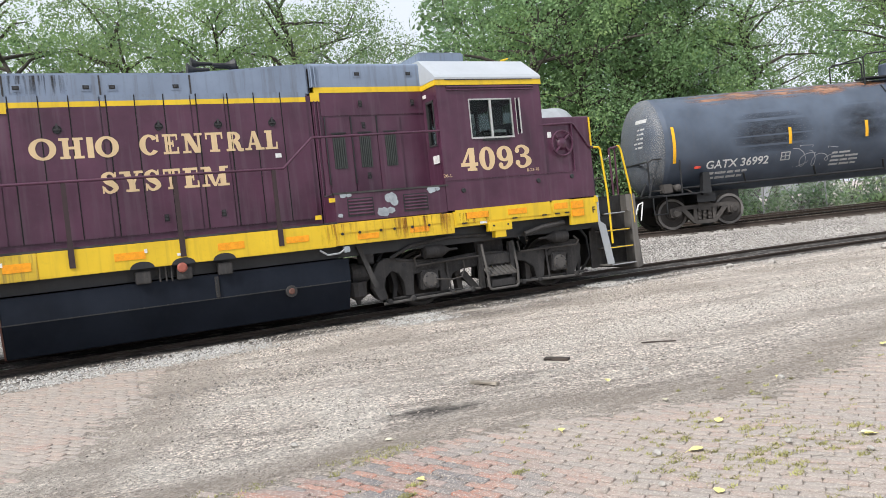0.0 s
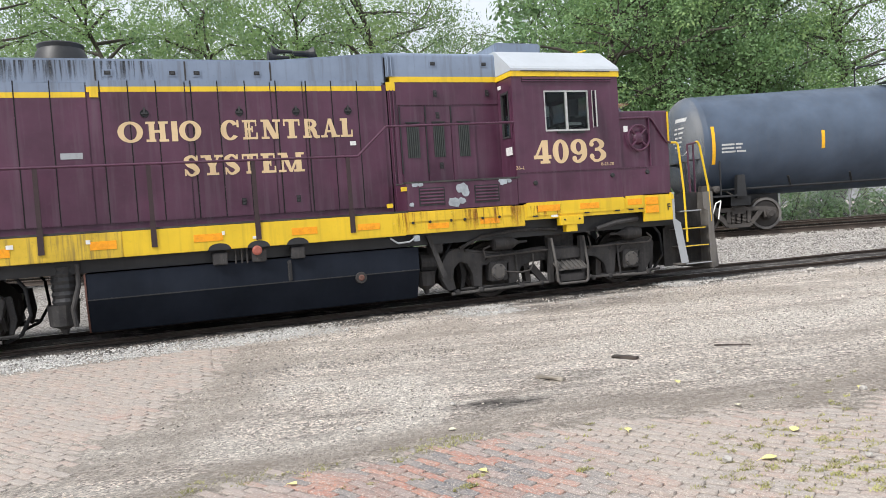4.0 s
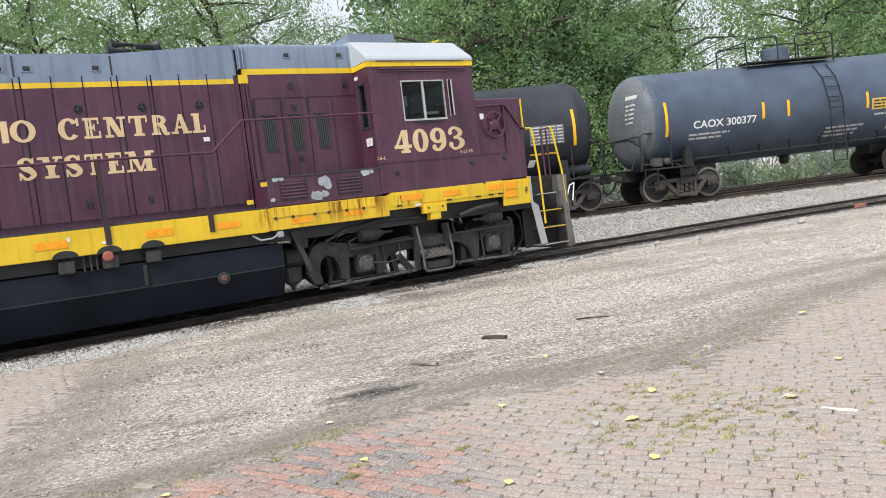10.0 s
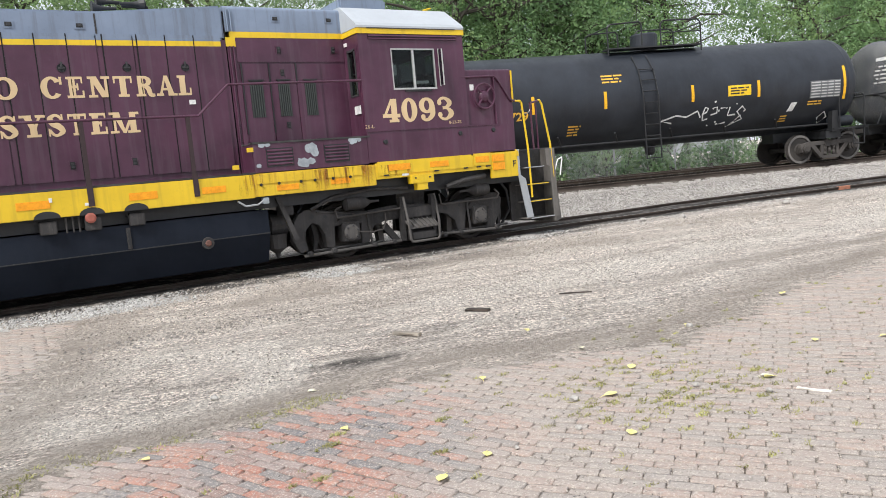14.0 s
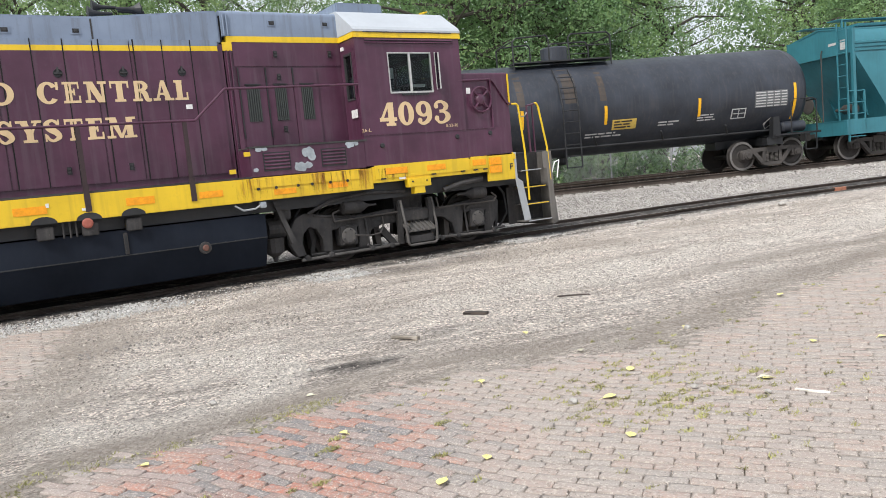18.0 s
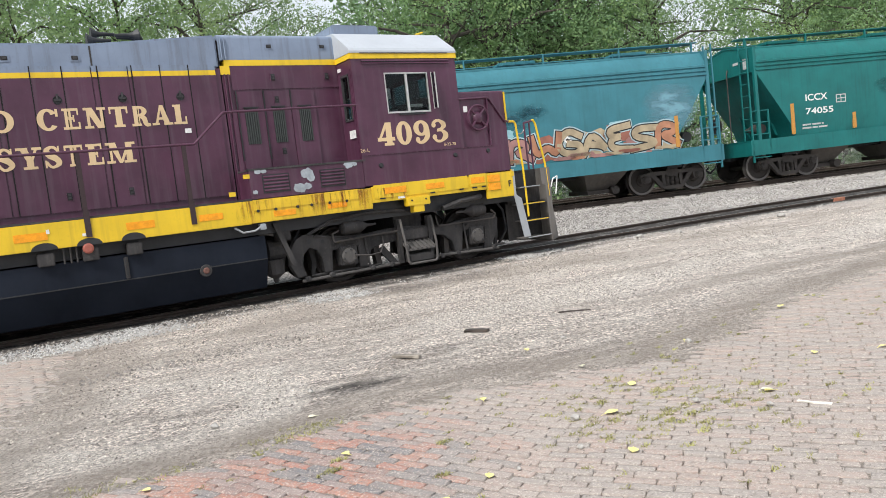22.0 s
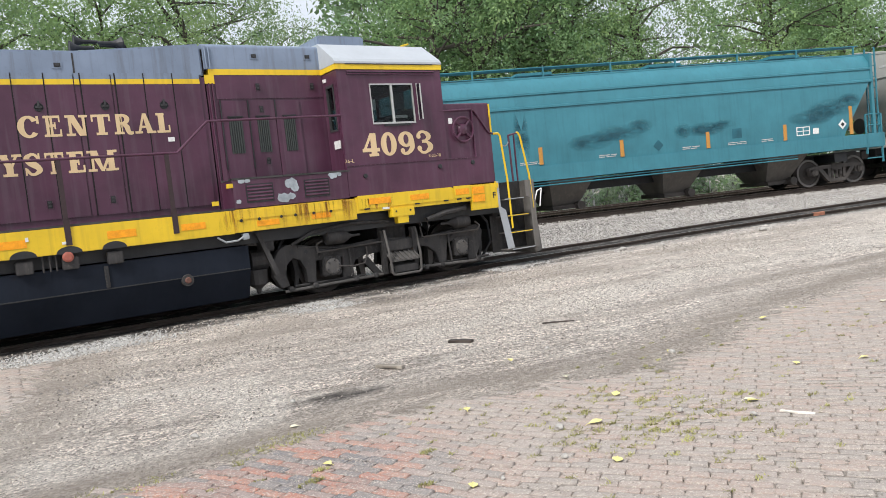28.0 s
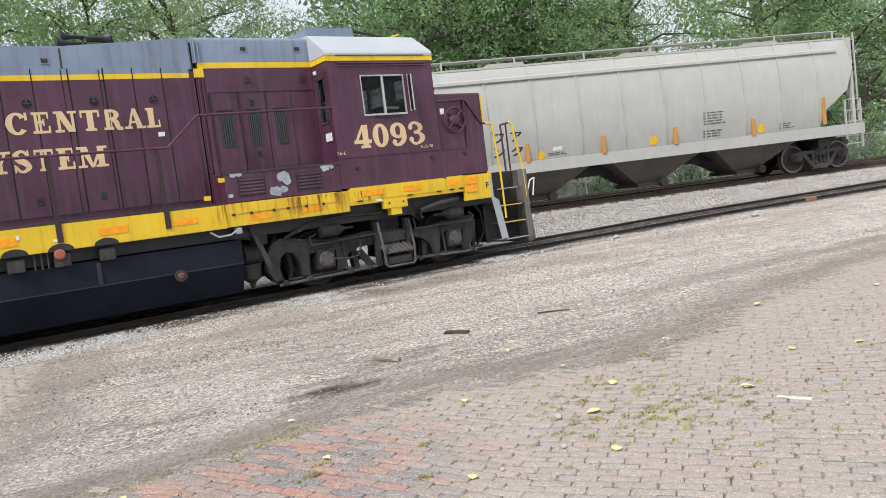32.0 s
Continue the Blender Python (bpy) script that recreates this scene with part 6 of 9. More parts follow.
# hand rails and stanchions
for s in (-1, 1):
    y = s * 1.5
    part("hand_rail", pipe(B(), [(-7.2, y, 2.58), (3.17, y, 2.585), (3.68, y, 3.05), (6.05, y, 3.08)], 0.02, 8), M["maroon"], loco)
    for x, top, low in ((-7.1, 2.58, 1.36), (-5.9, 2.58, 1.36), (-4.4, 2.58, 1.36), (-2.95, 2.58, 1.36), (-1.47, 2.58, 1.36), (0.01, 2.58, 1.36), (1.51, 2.58, 1.36), (3.0, 2.58, 1.36), (3.86, 3.05, 2.1), (4.86, 3.06, 2.1)):
        yy = sorted((s * 1.535, s * 1.505))
        po = bx("stanchion", x - 0.032, x + 0.032, min(y - 0.012, y + 0.012), max(y - 0.012, y + 0.012), low + 0.2 if low < 2 else low, top, "foot_brown" if low < 2 else "maroon")
        if low < 2:
            part("stanchion_foot", box(B(), x - 0.04, x + 0.04, yy[0], yy[1], low, 1.72), M["foot_brown"], po)
    part("front_rail", pipe(B(), [(8.08, y, 3.1), (8.83, y, 3.12), (8.9, y, 3.08), (9.2, y, 2.66), (9.3, y, 2.63)], 0.02, 8), M["maroon"], loco)
    part("step_rail", pipe(B(), [(9.3, y, 2.63), (9.43, y, 2.63), (9.47, y, 2.58), (9.55, y, 1.72), (9.57, y, 0.72)], 0.021, 8), M["yellow"], loco)
    part("step_rail", pipe(B(), [(9.88, y, 2.62), (9.93, y, 2.63), (9.98, y, 2.55), (10.13, y, 1.75), (10.16, y, 1.08)], 0.021, 8), M["yellow"], loco)
    part("end_post", pipe(B(), [(9.9, y, 2.62), (9.68, y, 2.58), (9.7, y, 1.66)], 0.02, 8), M["maroon"], loco)
    part("end_post", pipe(B(), [(9.86, y + s * -0.05, 2.6), (9.86, y + s * -0.05, 1.66)], 0.018, 8), M["maroon"], loco)
    part("uncoupling_lever", pipe(B(), [(10.2, y, 1.2), (10.3, y, 1.42), (10.42, y, 1.46), (10.34, y, 1.1)], 0.014, 6), M["white_paint"], loco)
ch = B()
for k in range(10):
    t = k / 9
    rod(ch, (9.44 + 0.24 * t, -1.5, 2.46 - 0.35 * t * (1 - t)), (9.44 + 0.24 * (t + 0.08), -1.5, 2.46 - 0.35 * (t + 0.08) * (0.92 - t)), 0.012, 5)
part("safety_chain", ch, M["steel"], loco)
# steps and pilot
for s in (-1, 1):
    ya, yb = sorted((s * 1.517, s * 1.5))
    part("step_side", prism(B(), [(9.25, 1.69), (9.3, 1.69), (9.3, 1.18), (9.42, 1.1), (9.56, 0.32), (9.4, 0.32), (9.25, 1.16)], ya - 0.004, yb, "y"), M["light_grey"], loco)
    part("step_side", prism(B(), [(9.98, 1.66), (10.2, 1.66), (10.22, 0.28), (10.1, 0.28), (10.08, 1.3), (9.98, 1.34)], ya, yb, "y"), M["tan_step"], loco)
    # darker steel behind the treads puts the shade of the gaps into colour
    part("step_back", box(B(), 9.3, 10.2, min(s * 1.12, s * 1.1), max(s * 1.12, s * 1.1), 0.25, 1.66), M["frame_grime"], loco)
    for z, x0, x1 in ((1.32, 9.42, 9.92), (0.98, 9.46, 10.0), (0.64, 9.5, 10.06), (0.3, 9.5, 10.1)):
        tr = part("tread", box(B(), x0, x1, min(s * 1.51, s * 1.12), max(s * 1.51, s * 1.12), z - 0.025, z), M["tan_step"], loco)
        part("tread_edge", box(B(), x0, x1, min(s * 1.522, s * 1.505), max(s * 1.522, s * 1.505), z - 0.014, z + 0.003), M["yellow"] if 0.5 < z < 1.2 else M["light_grey"], tr)
    # riser in the same dark steel, standing in for shade between treads
    part("riser", box(B(), 9.3, 10.2, min(s * 1.2, s * 1.12), max(s * 1.2, s * 1.12), 1.0, 1.3), M["frame_grime"], loco)
bx("front_platform", 9.27, 10.2, -1.1, 1.1, 1.56, 1.64, "frame_grime")
bx("end_plate", 10.16, 10.24, -1.5, 1.5, 0.95, 1.66, "tan_step", bevel=0.01)
part("pilot", prism(B(), [(10.2, 0.95), (10.26, 0.95), (10.34, 0.2), (10.2, 0.16)], -1.45, 1.45, "y"), M["tan_step"], loco)
bx("drawbar_housing", 9.9, 10.3, -0.4, 0.4, 0.7, 1.1, "frame_grime")
part("coupler", prism(B(), [(10.24, 0.74), (10.75, 0.7), (10.85, 0.85), (10.75, 1.02), (10.24, 0.98)], -0.13, 0.13, "y"), M["truck"], loco)
part("headlight", lathe(B(), [(9.2, 0.13), (9.28, 0.14), (9.3, 0.12)], 16, "x", (0, 0, 2.9)), M["light_grey"], loco)
bx("marker_lamp_box", 9.2, 9.28, S - 0.012, S, 1.56, 1.66, "yellow")


# ---- locomotive trucks ----
def loco_truck(cx, flip):
    q = -1 if flip else 1
    X = lambda v: cx + q * v
    bolster = part("truck", box(B(), cx - 0.3, cx + 0.3, -1.0, 1.0, 0.62, 1.05), M["frame_grime"], loco)
    for s in (-1, 1):
        ya, yb = sorted((s * 1.2, s * 1.04))
        bm = B()
        # cast frame: hooked round the outer brake at one end, dropped in the middle, with horns beside the boxes
        outline = [(-2.35, 0.23), (-2.47, 0.45), (-2.45, 0.7), (-2.34, 0.88), (-2.2, 0.95), (-2.05, 0.95), (-1.6, 0.85), (-1.0, 0.82), (-0.52, 0.86), (0.0, 0.84), (0.5, 0.8), (0.77, 0.78), (1.2, 0.84), (1.62, 0.9), (1.86, 0.88), (1.97, 0.76), (1.92, 0.5), (1.72, 0.19), (1.56, 0.2),
                   (1.62, 0.62), (1.1, 0.62), (1.04, 0.24), (0.88, 0.22), (0.82, 0.45), (0.64, 0.59), (0.45, 0.62), (-0.7, 0.6), (-0.92, 0.53), (-1.03, 0.26), (-1.19, 0.24), (-1.17, 0.62), (-1.68, 0.62), (-1.71, 0.24), (-1.86, 0.26), (-1.88, 0.5), (-1.97, 0.67), (-2.1, 0.72), (-2.21, 0.62), (-2.25, 0.45), (-2.2, 0.25)]
        prism(bm, [(X(a), z) for a, z in outline], ya, yb, "y")
        fr = part("side_frame", bm, M["frame_grime"], bolster, bevel=0.01)
        for a, z, r in ((-2.1, 0.83, 0.05), (-1.85, 0.8, 0.035), (0.62, 0.7, 0.045), (0.95, 0.72, 0.035), (-0.75, 0.72, 0.04), (1.8, 0.78, 0.04)):
            part("casting_hole", lathe(B(), [(s * 1.203, 0.001), (s * 1.203, r), (s * 1.19, r)], 14, "y", (X(a), 0, z)), M["black"], fr)
        for a0, z0_, a1, z1_ in ((-2.0, 0.9, -1.2, 0.79), (-1.0, 0.78, 0.5, 0.76), (0.95, 0.78, 1.75, 0.86)):
            part("frame_rib", rod(B(), (X(a0), s * 1.205, z0_), (X(a1), s * 1.205, z1_), 0.02, 6), M["frame_grime"], fr)
        for a0, a1 in ((-2.1, -0.75), (0.75, 2.1)):
            part("pedestal_tie", rod(B(), (X(a0), s * 1.15, 0.23), (X(a1), s * 1.15, 0.23), 0.025, 6), M["frame_grime"], bolster)
        for a in (-1.395, 1.395):
            jb = part("journal_box", box(B(), X(a) - 0.17, X(a) + 0.17, min(s * 1.26, s * 1.02), max(s * 1.26, s * 1.02), 0.32, 0.66), M["frame_grime"], bolster, bevel=0.02)
            part("journal_cover", lathe(B(), [(s * 1.3, 0.05), (s * 1.295, 0.11), (s * 1.28, 0.14), (s * 1.25, 0.15)], 20, "y", (X(a), 0, 0.48)), M["step_dust"], bolster)
            for k in range(6):
                ang = k * math.pi / 3 + 0.3
                part("cover_bolt", lathe(B(), [(s * 1.31, 0.012), (s * 1.3, 0.018), (s * 1.27, 0.018)], 6, "y", (X(a) + 0.115 * math.cos(ang), 0, 0.48 + 0.115 * math.sin(ang))), M["light_black"], jb)
            bc = part("brake_cylinder", lathe(B(), [(X(a) - 0.1, 0.08), (X(a) - 0.08, 0.115), (X(a) + 0.26, 0.115), (X(a) + 0.3, 0.09), (X(a) + 0.42, 0.025), (X(a) + 0.58, 0.02)] if a < 0 else [(X(a) + 0.2, 0.08), (X(a) + 0.18, 0.12), (X(a) - 0.12, 0.12), (X(a) - 0.16, 0.09), (X(a) - 0.28, 0.025), (X(a) - 0.46, 0.02)], 16, "x", (0, s * 1.27, 0.98)), M["frame_grime"], bolster, smooth_shade=True)
            part("brake_hanger", prism(B(), [(X(a + (0.62 if a < 0 else -0.62)) - 0.06, 0.62), (X(a + (0.62 if a < 0 else -0.62)) + 0.06, 0.62), (X(a + (0.66 if a < 0 else -0.66)) + 0.05, 0.22), (X(a + (0.66 if a < 0 else -0.66)) - 0.05, 0.22)], min(s * 1.1, s * 0.95), max(s * 1.1, s * 0.95), "y"), M["truck"], bolster)
            part("brake_shoe", prism(B(), [(X(a - 0.56), 0.3), (X(a - 0.5), 0.3), (X(a - 0.46), 0.62), (X(a - 0.58), 0.66)], min(s * 0.84, s * 0.68), max(s * 0.84, s * 0.68), "y"), M["truck"], bolster)
            part("leaf_spring", prism(B(), [(X(a) - 0.24, 0.7), (X(a) + 0.24, 0.7), (X(a) + 0.16, 0.78), (X(a) - 0.16, 0.78)], min(s * 1.24, s * 1.1), max(s * 1.24, s * 1.1), "y"), M["frame_grime"], bolster, bevel=0.01)
        # bolster end, swing hanger and hung step
        for a0, a1 in ((-0.4, -0.32), (0.26, 0.34)):
            part("swing_hanger", box(B(), min(X(a0), X(a1)), max(X(a0), X(a1)), min(s * 1.3, s * 1.2), max(s * 1.3, s * 1.2), 0.2, 1.0), M["frame_grime"], bolster)
        part("bolster_end", box(B(), cx - 0.34, cx + 0.28, min(s * 1.28, s * 1.0), max(s * 1.28, s * 1.0), 0.6, 0.8), M["frame_grime"], bolster, bevel=0.015)
        so, si = s * 1.46, s * 1.2
        stp = part("truck_step", prism(B(), [(so, 0.405), (so, 0.425), (si, 0.585), (si, 0.565)], cx - 0.31, cx + 0.27), M["step_dust"], bolster)
        for k in range(7):
            xk = cx - 0.31 + 0.58 * k / 6
            part("step_grate_bar", prism(B(), [(so + s * 0.01, 0.415), (so + s * 0.01, 0.45), (si, 0.61), (si, 0.575)], xk - 0.012, xk + 0.012), M["step_dust"], stp)
        part("step_back", box(B(), cx - 0.31, cx + 0.27, min(s * 1.22, s * 1.2), max(s * 1.22, s * 1.2), 0.2, 0.66), M["frame_grime"], stp)
        part("step_box", prism(B(), [(so - s * 0.02, 0.2), (so - s * 0.02, 0.33), (si, 0.4), (si, 0.2)], cx - 0.28, cx + 0.24), M["frame_grime"], stp, bevel=0.012)
        part("step_strap", pipe(B(), [(cx - 0.36, s * 1.36, 1.0), (cx - 0.35, s * 1.47, 0.5), (cx - 0.33, s * 1.47, 0.22), (cx - 0.29, s * 1.47, 0.17), (cx + 0.25, s * 1.47, 0.17), (cx + 0.29, s * 1.47, 0.21), (cx + 0.3, s * 1.47, 0.5), (cx + 0.3, s * 1.36, 1.0)], 0.024, 8), M["step_dust"], bolster)
        # lower rigging: rods, levers and slack adjuster between the wheels
        for a0, a1, z0_, z1_ in ((-2.3, -0.4, 0.17, 0.2), (0.36, 1.9, 0.22, 0.17)):
            part("brake_rod", rod(B(), (X(a0), s * 1.22, z0_), (X(a1), s * 1.22, z1_), 0.028, 7), M["step_dust"], bolster)
        for a in (-2.2, -1.75, -0.95, -0.55, 0.55, 0.92, 1.78):
            part("rod_eye", lathe(B(), [(s * 1.19, 0.03), (s * 1.2, 0.05), (s * 1.25, 0.05), (s * 1.26, 0.03)], 10, "y", (X(a), 0, 0.2)), M["frame_grime"], bolster)
        for a, top_ in ((-2.02, 0.8), (-0.78, 0.72), (0.78, 0.74), (1.98, 0.8)):
            part("brake_lever", prism(B(), [(X(a) - 0.05, top_), (X(a) + 0.05, top_), (X(a) + 0.1, 0.45), (X(a) + 0.03, 0.2), (X(a) - 0.03, 0.2), (X(a) + 0.01, 0.45)], min(s * 1.02, s * 0.96), max(s * 1.02, s * 0.96), "y"), M["frame_grime"], bolster, bevel=0.008)
        for a in (-1.95, -0.82, 0.84, 1.92):          # shoes and their heads against the wheel rims
            d_ = 0.09 if a in (-1.95, 0.84) else -0.09
            part("brake_shoe", prism(B(), [(X(a), 0.3), (X(a) + d_ * 0.5, 0.28), (X(a) + d_, 0.5), (X(a) + d_ * 0.5, 0.74), (X(a), 0.72), (X(a) + d_ * 0.4, 0.5)], min(s * 0.86, s * 0.68), max(s * 0.86, s * 0.68), "y"), M["step_dust"], bolster)
        for a in (-1.05, 1.1):                        # links that hang the rods
            part("hanger_link", rod(B(), (X(a), s * 1.23, 0.78), (X(a + 0.05), s * 1.23, 0.22), 0.02, 6), M["frame_grime"], bolster)
        part("brake_pipe", pipe(B(), [(X(-1.55), s * 1.28, 0.95), (X(-1.68), s * 1.28, 0.9), (X(-1.66), s * 1.28, 0.76), (X(-0.35), s * 1.28, 0.8), (X(-0.3), s * 1.28, 1.0)], 0.017, 6), M["truck"], bolster)
        part("brake_pipe", pipe(B(), [(X(1.75), s * 1.28, 0.95), (X(1.86), s * 1.28, 0.86), (X(1.8), s * 1.28, 0.78), (X(0.5), s * 1.28, 0.78), (X(0.46), s * 1.28, 0.98)], 0.017, 6), M["truck"], bolster)
        part("journal_cable", pipe(B(), [(X(-1.3), s * 1.3, 0.48), (X(-1.0), s * 1.31, 0.44), (X(-0.78), s * 1.28, 0.46), (X(-0.7), s * 1.26, 0.6), (X(-0.7), s * 1.25, 0.75)], 0.014, 6), M["truck"], bolster)
        part("brake_lever", prism(B(), [(X(-0.78), 0.5), (X(-0.66), 0.56), (X(-0.38), 0.2), (X(-0.5), 0.18)], min(s * 1.2, s * 1.14), max(s * 1.2, s * 1.14), "y"), M["frame_grime"], bolster)
        for k, a in enumerate((-2.28, 2.22)):
            part("sand_hose", pipe(B(), [(X(a * 0.92), s * 1.0, 1.15), (X(a), s * 1.05, 0.9), (X(a * 1.02), s * 1.05, 0.5), (X(a * 0.95), s * 0.95, 0.22), (X(a * 0.85), s * 0.85, 0.12)], 0.028, 6), M["black"], bolster)
    for a in (-1.395, 1.395):
        bm = B()
        for s in (-1, 1):
            y = 0.7525 * s
            lathe(bm, [(y + 0.07 * s, 0.1), (y + 0.03 * s, 0.2), (y + 0.03 * s, 0.42), (y + 0.065 * s, 0.44), (y + 0.065 * s, 0.502), (y - 0.045 * s, 0.508), (y - 0.05 * s, 0.53), (y - 0.075 * s, 0.53), (y - 0.05 * s, 0.12)], 36, "y", (X(a), 0, 0.508))
        rod(bm, (X(a), -1.05, 0.508), (X(a), 1.05, 0.508), 0.09, 12)
        part("wheelset", bm, M["wheel"], bolster, smooth_shade=True)
        part("traction_motor", lathe(B(), [(-0.5, 0.3), (0.5, 0.3)], 16, "y", (X(a * 0.62), 0, 0.55)), M["frame_grime"], bolster)


loco_truck(7.045, False)
loco_truck(-4.0, False)
# gear between tank and truck
part("air_reservoir", lathe(B(), [(4.22, 0.1), (4.26, 0.19), (4.55, 0.19), (4.6, 0.1)], 16, "x", (0, -0.95, 0.75)), M["frame_grime"], loco)
bx("sand_box_bracket", 4.4, 4.62, S + 0.25, S + 0.5, 0.9, 1.2, "frame_grime", bevel=0.015)
part("brace", prism(B(), [(4.28, 1.22), (4.36, 1.22), (4.62, 0.5), (4.54, 0.48)], S + 0.12, S + 0.2, "y"), M["frame_grime"], loco)
part("drip_valve", lathe(B(), [(0.2, 0.03), (0.28, 0.05), (0.36, 0.16), (0.6, 0.18)], 14, "z", (4.34, -1.05, 0)), M["frame_grime"], loco)
part("white_hose", pipe(B(), [(3.62, S + 0.03, 1.22), (3.75, S + 0.03, 1.13), (3.95, S + 0.03, 1.14), (4.05, S + 0.03, 1.2)], 0.016, 6), M["light_grey"], loco)
bx("hose_coupling", 4.03, 4.13, S, S + 0.1, 1.14, 1.24, "silver", bevel=0.01)
part("long_cable", pipe(B(), [(7.6, S + 0.1, 1.1), (8.0, S + 0.08, 1.2), (8.5, S + 0.1, 1.24)], 0.05, 8), M["frame_grime"], loco)
part("long_cable", pipe(B(), [(4.9, S + 0.2, 0.95), (5.3, S + 0.16, 1.13), (6.0, S + 0.16, 1.2), (6.8, S + 0.16, 1.16)], 0.028, 8), M["frame_grime"], loco)
part("bellows_duct", lathe(B(), [(0.62 + 0.05 * k, 0.17 + 0.02 * (k % 2)) for k in range(12)], 16, "z", (-1.25, -1.15, 0)), M["light_black"], loco)
part("down_pipe", pipe(B(), [(-1.05, S + 0.12, 1.2), (-1.05, S + 0.12, 0.9), (-1.15, S + 0.14, 0.55), (-1.12, S + 0.14, 0.3)], 0.035, 8), M["frame_grime"], loco)
part("drip_valve", lathe(B(), [(0.18, 0.04), (0.26, 0.06), (0.32, 0.2), (0.62, 0.22)], 14, "z", (-1.3, -1.1, 0)), M["frame_grime"], loco)

yh = HY - 0.022
big_word("OHIO", [(-0.38, -0.02), (0.02, 0.345), (0.41, 0.46), (0.5, 0.83)], 2.965, 3.275, yh, loco)
big_word("CENTRAL", [(1.12, 1.41), (1.46, 1.7), (1.75, 2.06), (2.1, 2.38), (2.42, 2.7), (2.73, 3.02), (3.05, 3.26)], 2.965, 3.275, yh, loco)
big_word("SYSTEM", [(0.53, 0.76), (0.8, 1.11), (1.14, 1.37), (1.41, 1.67), (1.71, 1.95), (1.99, 2.4)], 2.42, 2.735, yh, loco)
big_word("4093", [(6.35, 6.7), (6.73, 7.06), (7.1, 7.43), (7.48, 7.83)], 2.335, 2.745, S, loco)
bx("builder_plate", -1.18, -0.88, yh - 0.006, yh, 2.74, 2.83, "light_grey")
bx("inspection_tag", 3.2, 3.3, yh - 0.006, yh, 2.82, 2.89, "white_paint")
for x, z in ((3.86, 1.98), (3.6, 1.72)):
    bx("yellow_tag", x, x + 0.1, S + 0.0, S + 0.03, z, z + 0.07, "yellow")

# ---- trees ----
def leaf_mesh(name, clumps, per, size, material, parent, rng, flat=0.8):
    """A crown of small folded leaves gathered in clumps."""
    quads = []
    for c, rad in clumps:
        n = max(6, int(per * rad * rad * 0.16 / (size * size) * 0.21))
        u = rng.normal(size=(n, 3))
        u /= np.linalg.norm(u, axis=1)[:, None]
        rr = rad * rng.uniform(0.35, 1.0, n) ** 0.3 * (1 + 0.25 * np.sin(5 * u[:, 0] + 9 * c[0]) * np.cos(4 * u[:, 1] + c[1]))
        p = np.asarray(c) + u * rr[:, None] * np.array([1.0, 1.0, flat])
        face = u + np.array([0, 0, 0.45]) + rng.normal(size=(n, 3)) * 0.3
        d = np.cross(face, rng.normal(size=(n, 3)))
        d /= np.linalg.norm(d, axis=1)[:, None] + 1e-6
        d = d + np.array([0, 0, -0.35])
        d /= np.linalg.norm(d, axis=1)[:, None]
        e = np.cross(d, face)
        e /= np.linalg.norm(e, axis=1)[:, None] + 1e-6
        s = size * rng.uniform(0.6, 1.35, n)[:, None]
        nrm = np.cross(d, e) * 0.1
        quads.append(np.stack([p, p + (d * 0.5 + e * 0.3 + nrm) * s, p + d * s, p + (d * 0.5 - e * 0.3 + nrm) * s], 1))
    V = np.concatenate(quads).reshape(-1, 3)
    m = len(V) // 4
    idx = np.arange(m * 4).reshape(m, 4)
    F = np.concatenate([idx[:, [0, 1, 2]], idx[:, [0, 2, 3]]])
    me = bpy.data.meshes.new(name)
    me.vertices.add(len(V))
    me.vertices.foreach_set("co", V.astype(np.float32).ravel())
    me.loops.add(len(F) * 3)
    me.loops.foreach_set("vertex_index", F.astype(np.int32).ravel())
    me.polygons.add(len(F))
    me.polygons.foreach_set("loop_start", np.arange(0, len(F) * 3, 3, dtype=np.int32))
    me.update()
    me.validate()
    me.materials.append(material)
    ob = new(name, me)
    ob.parent = parent
    return ob


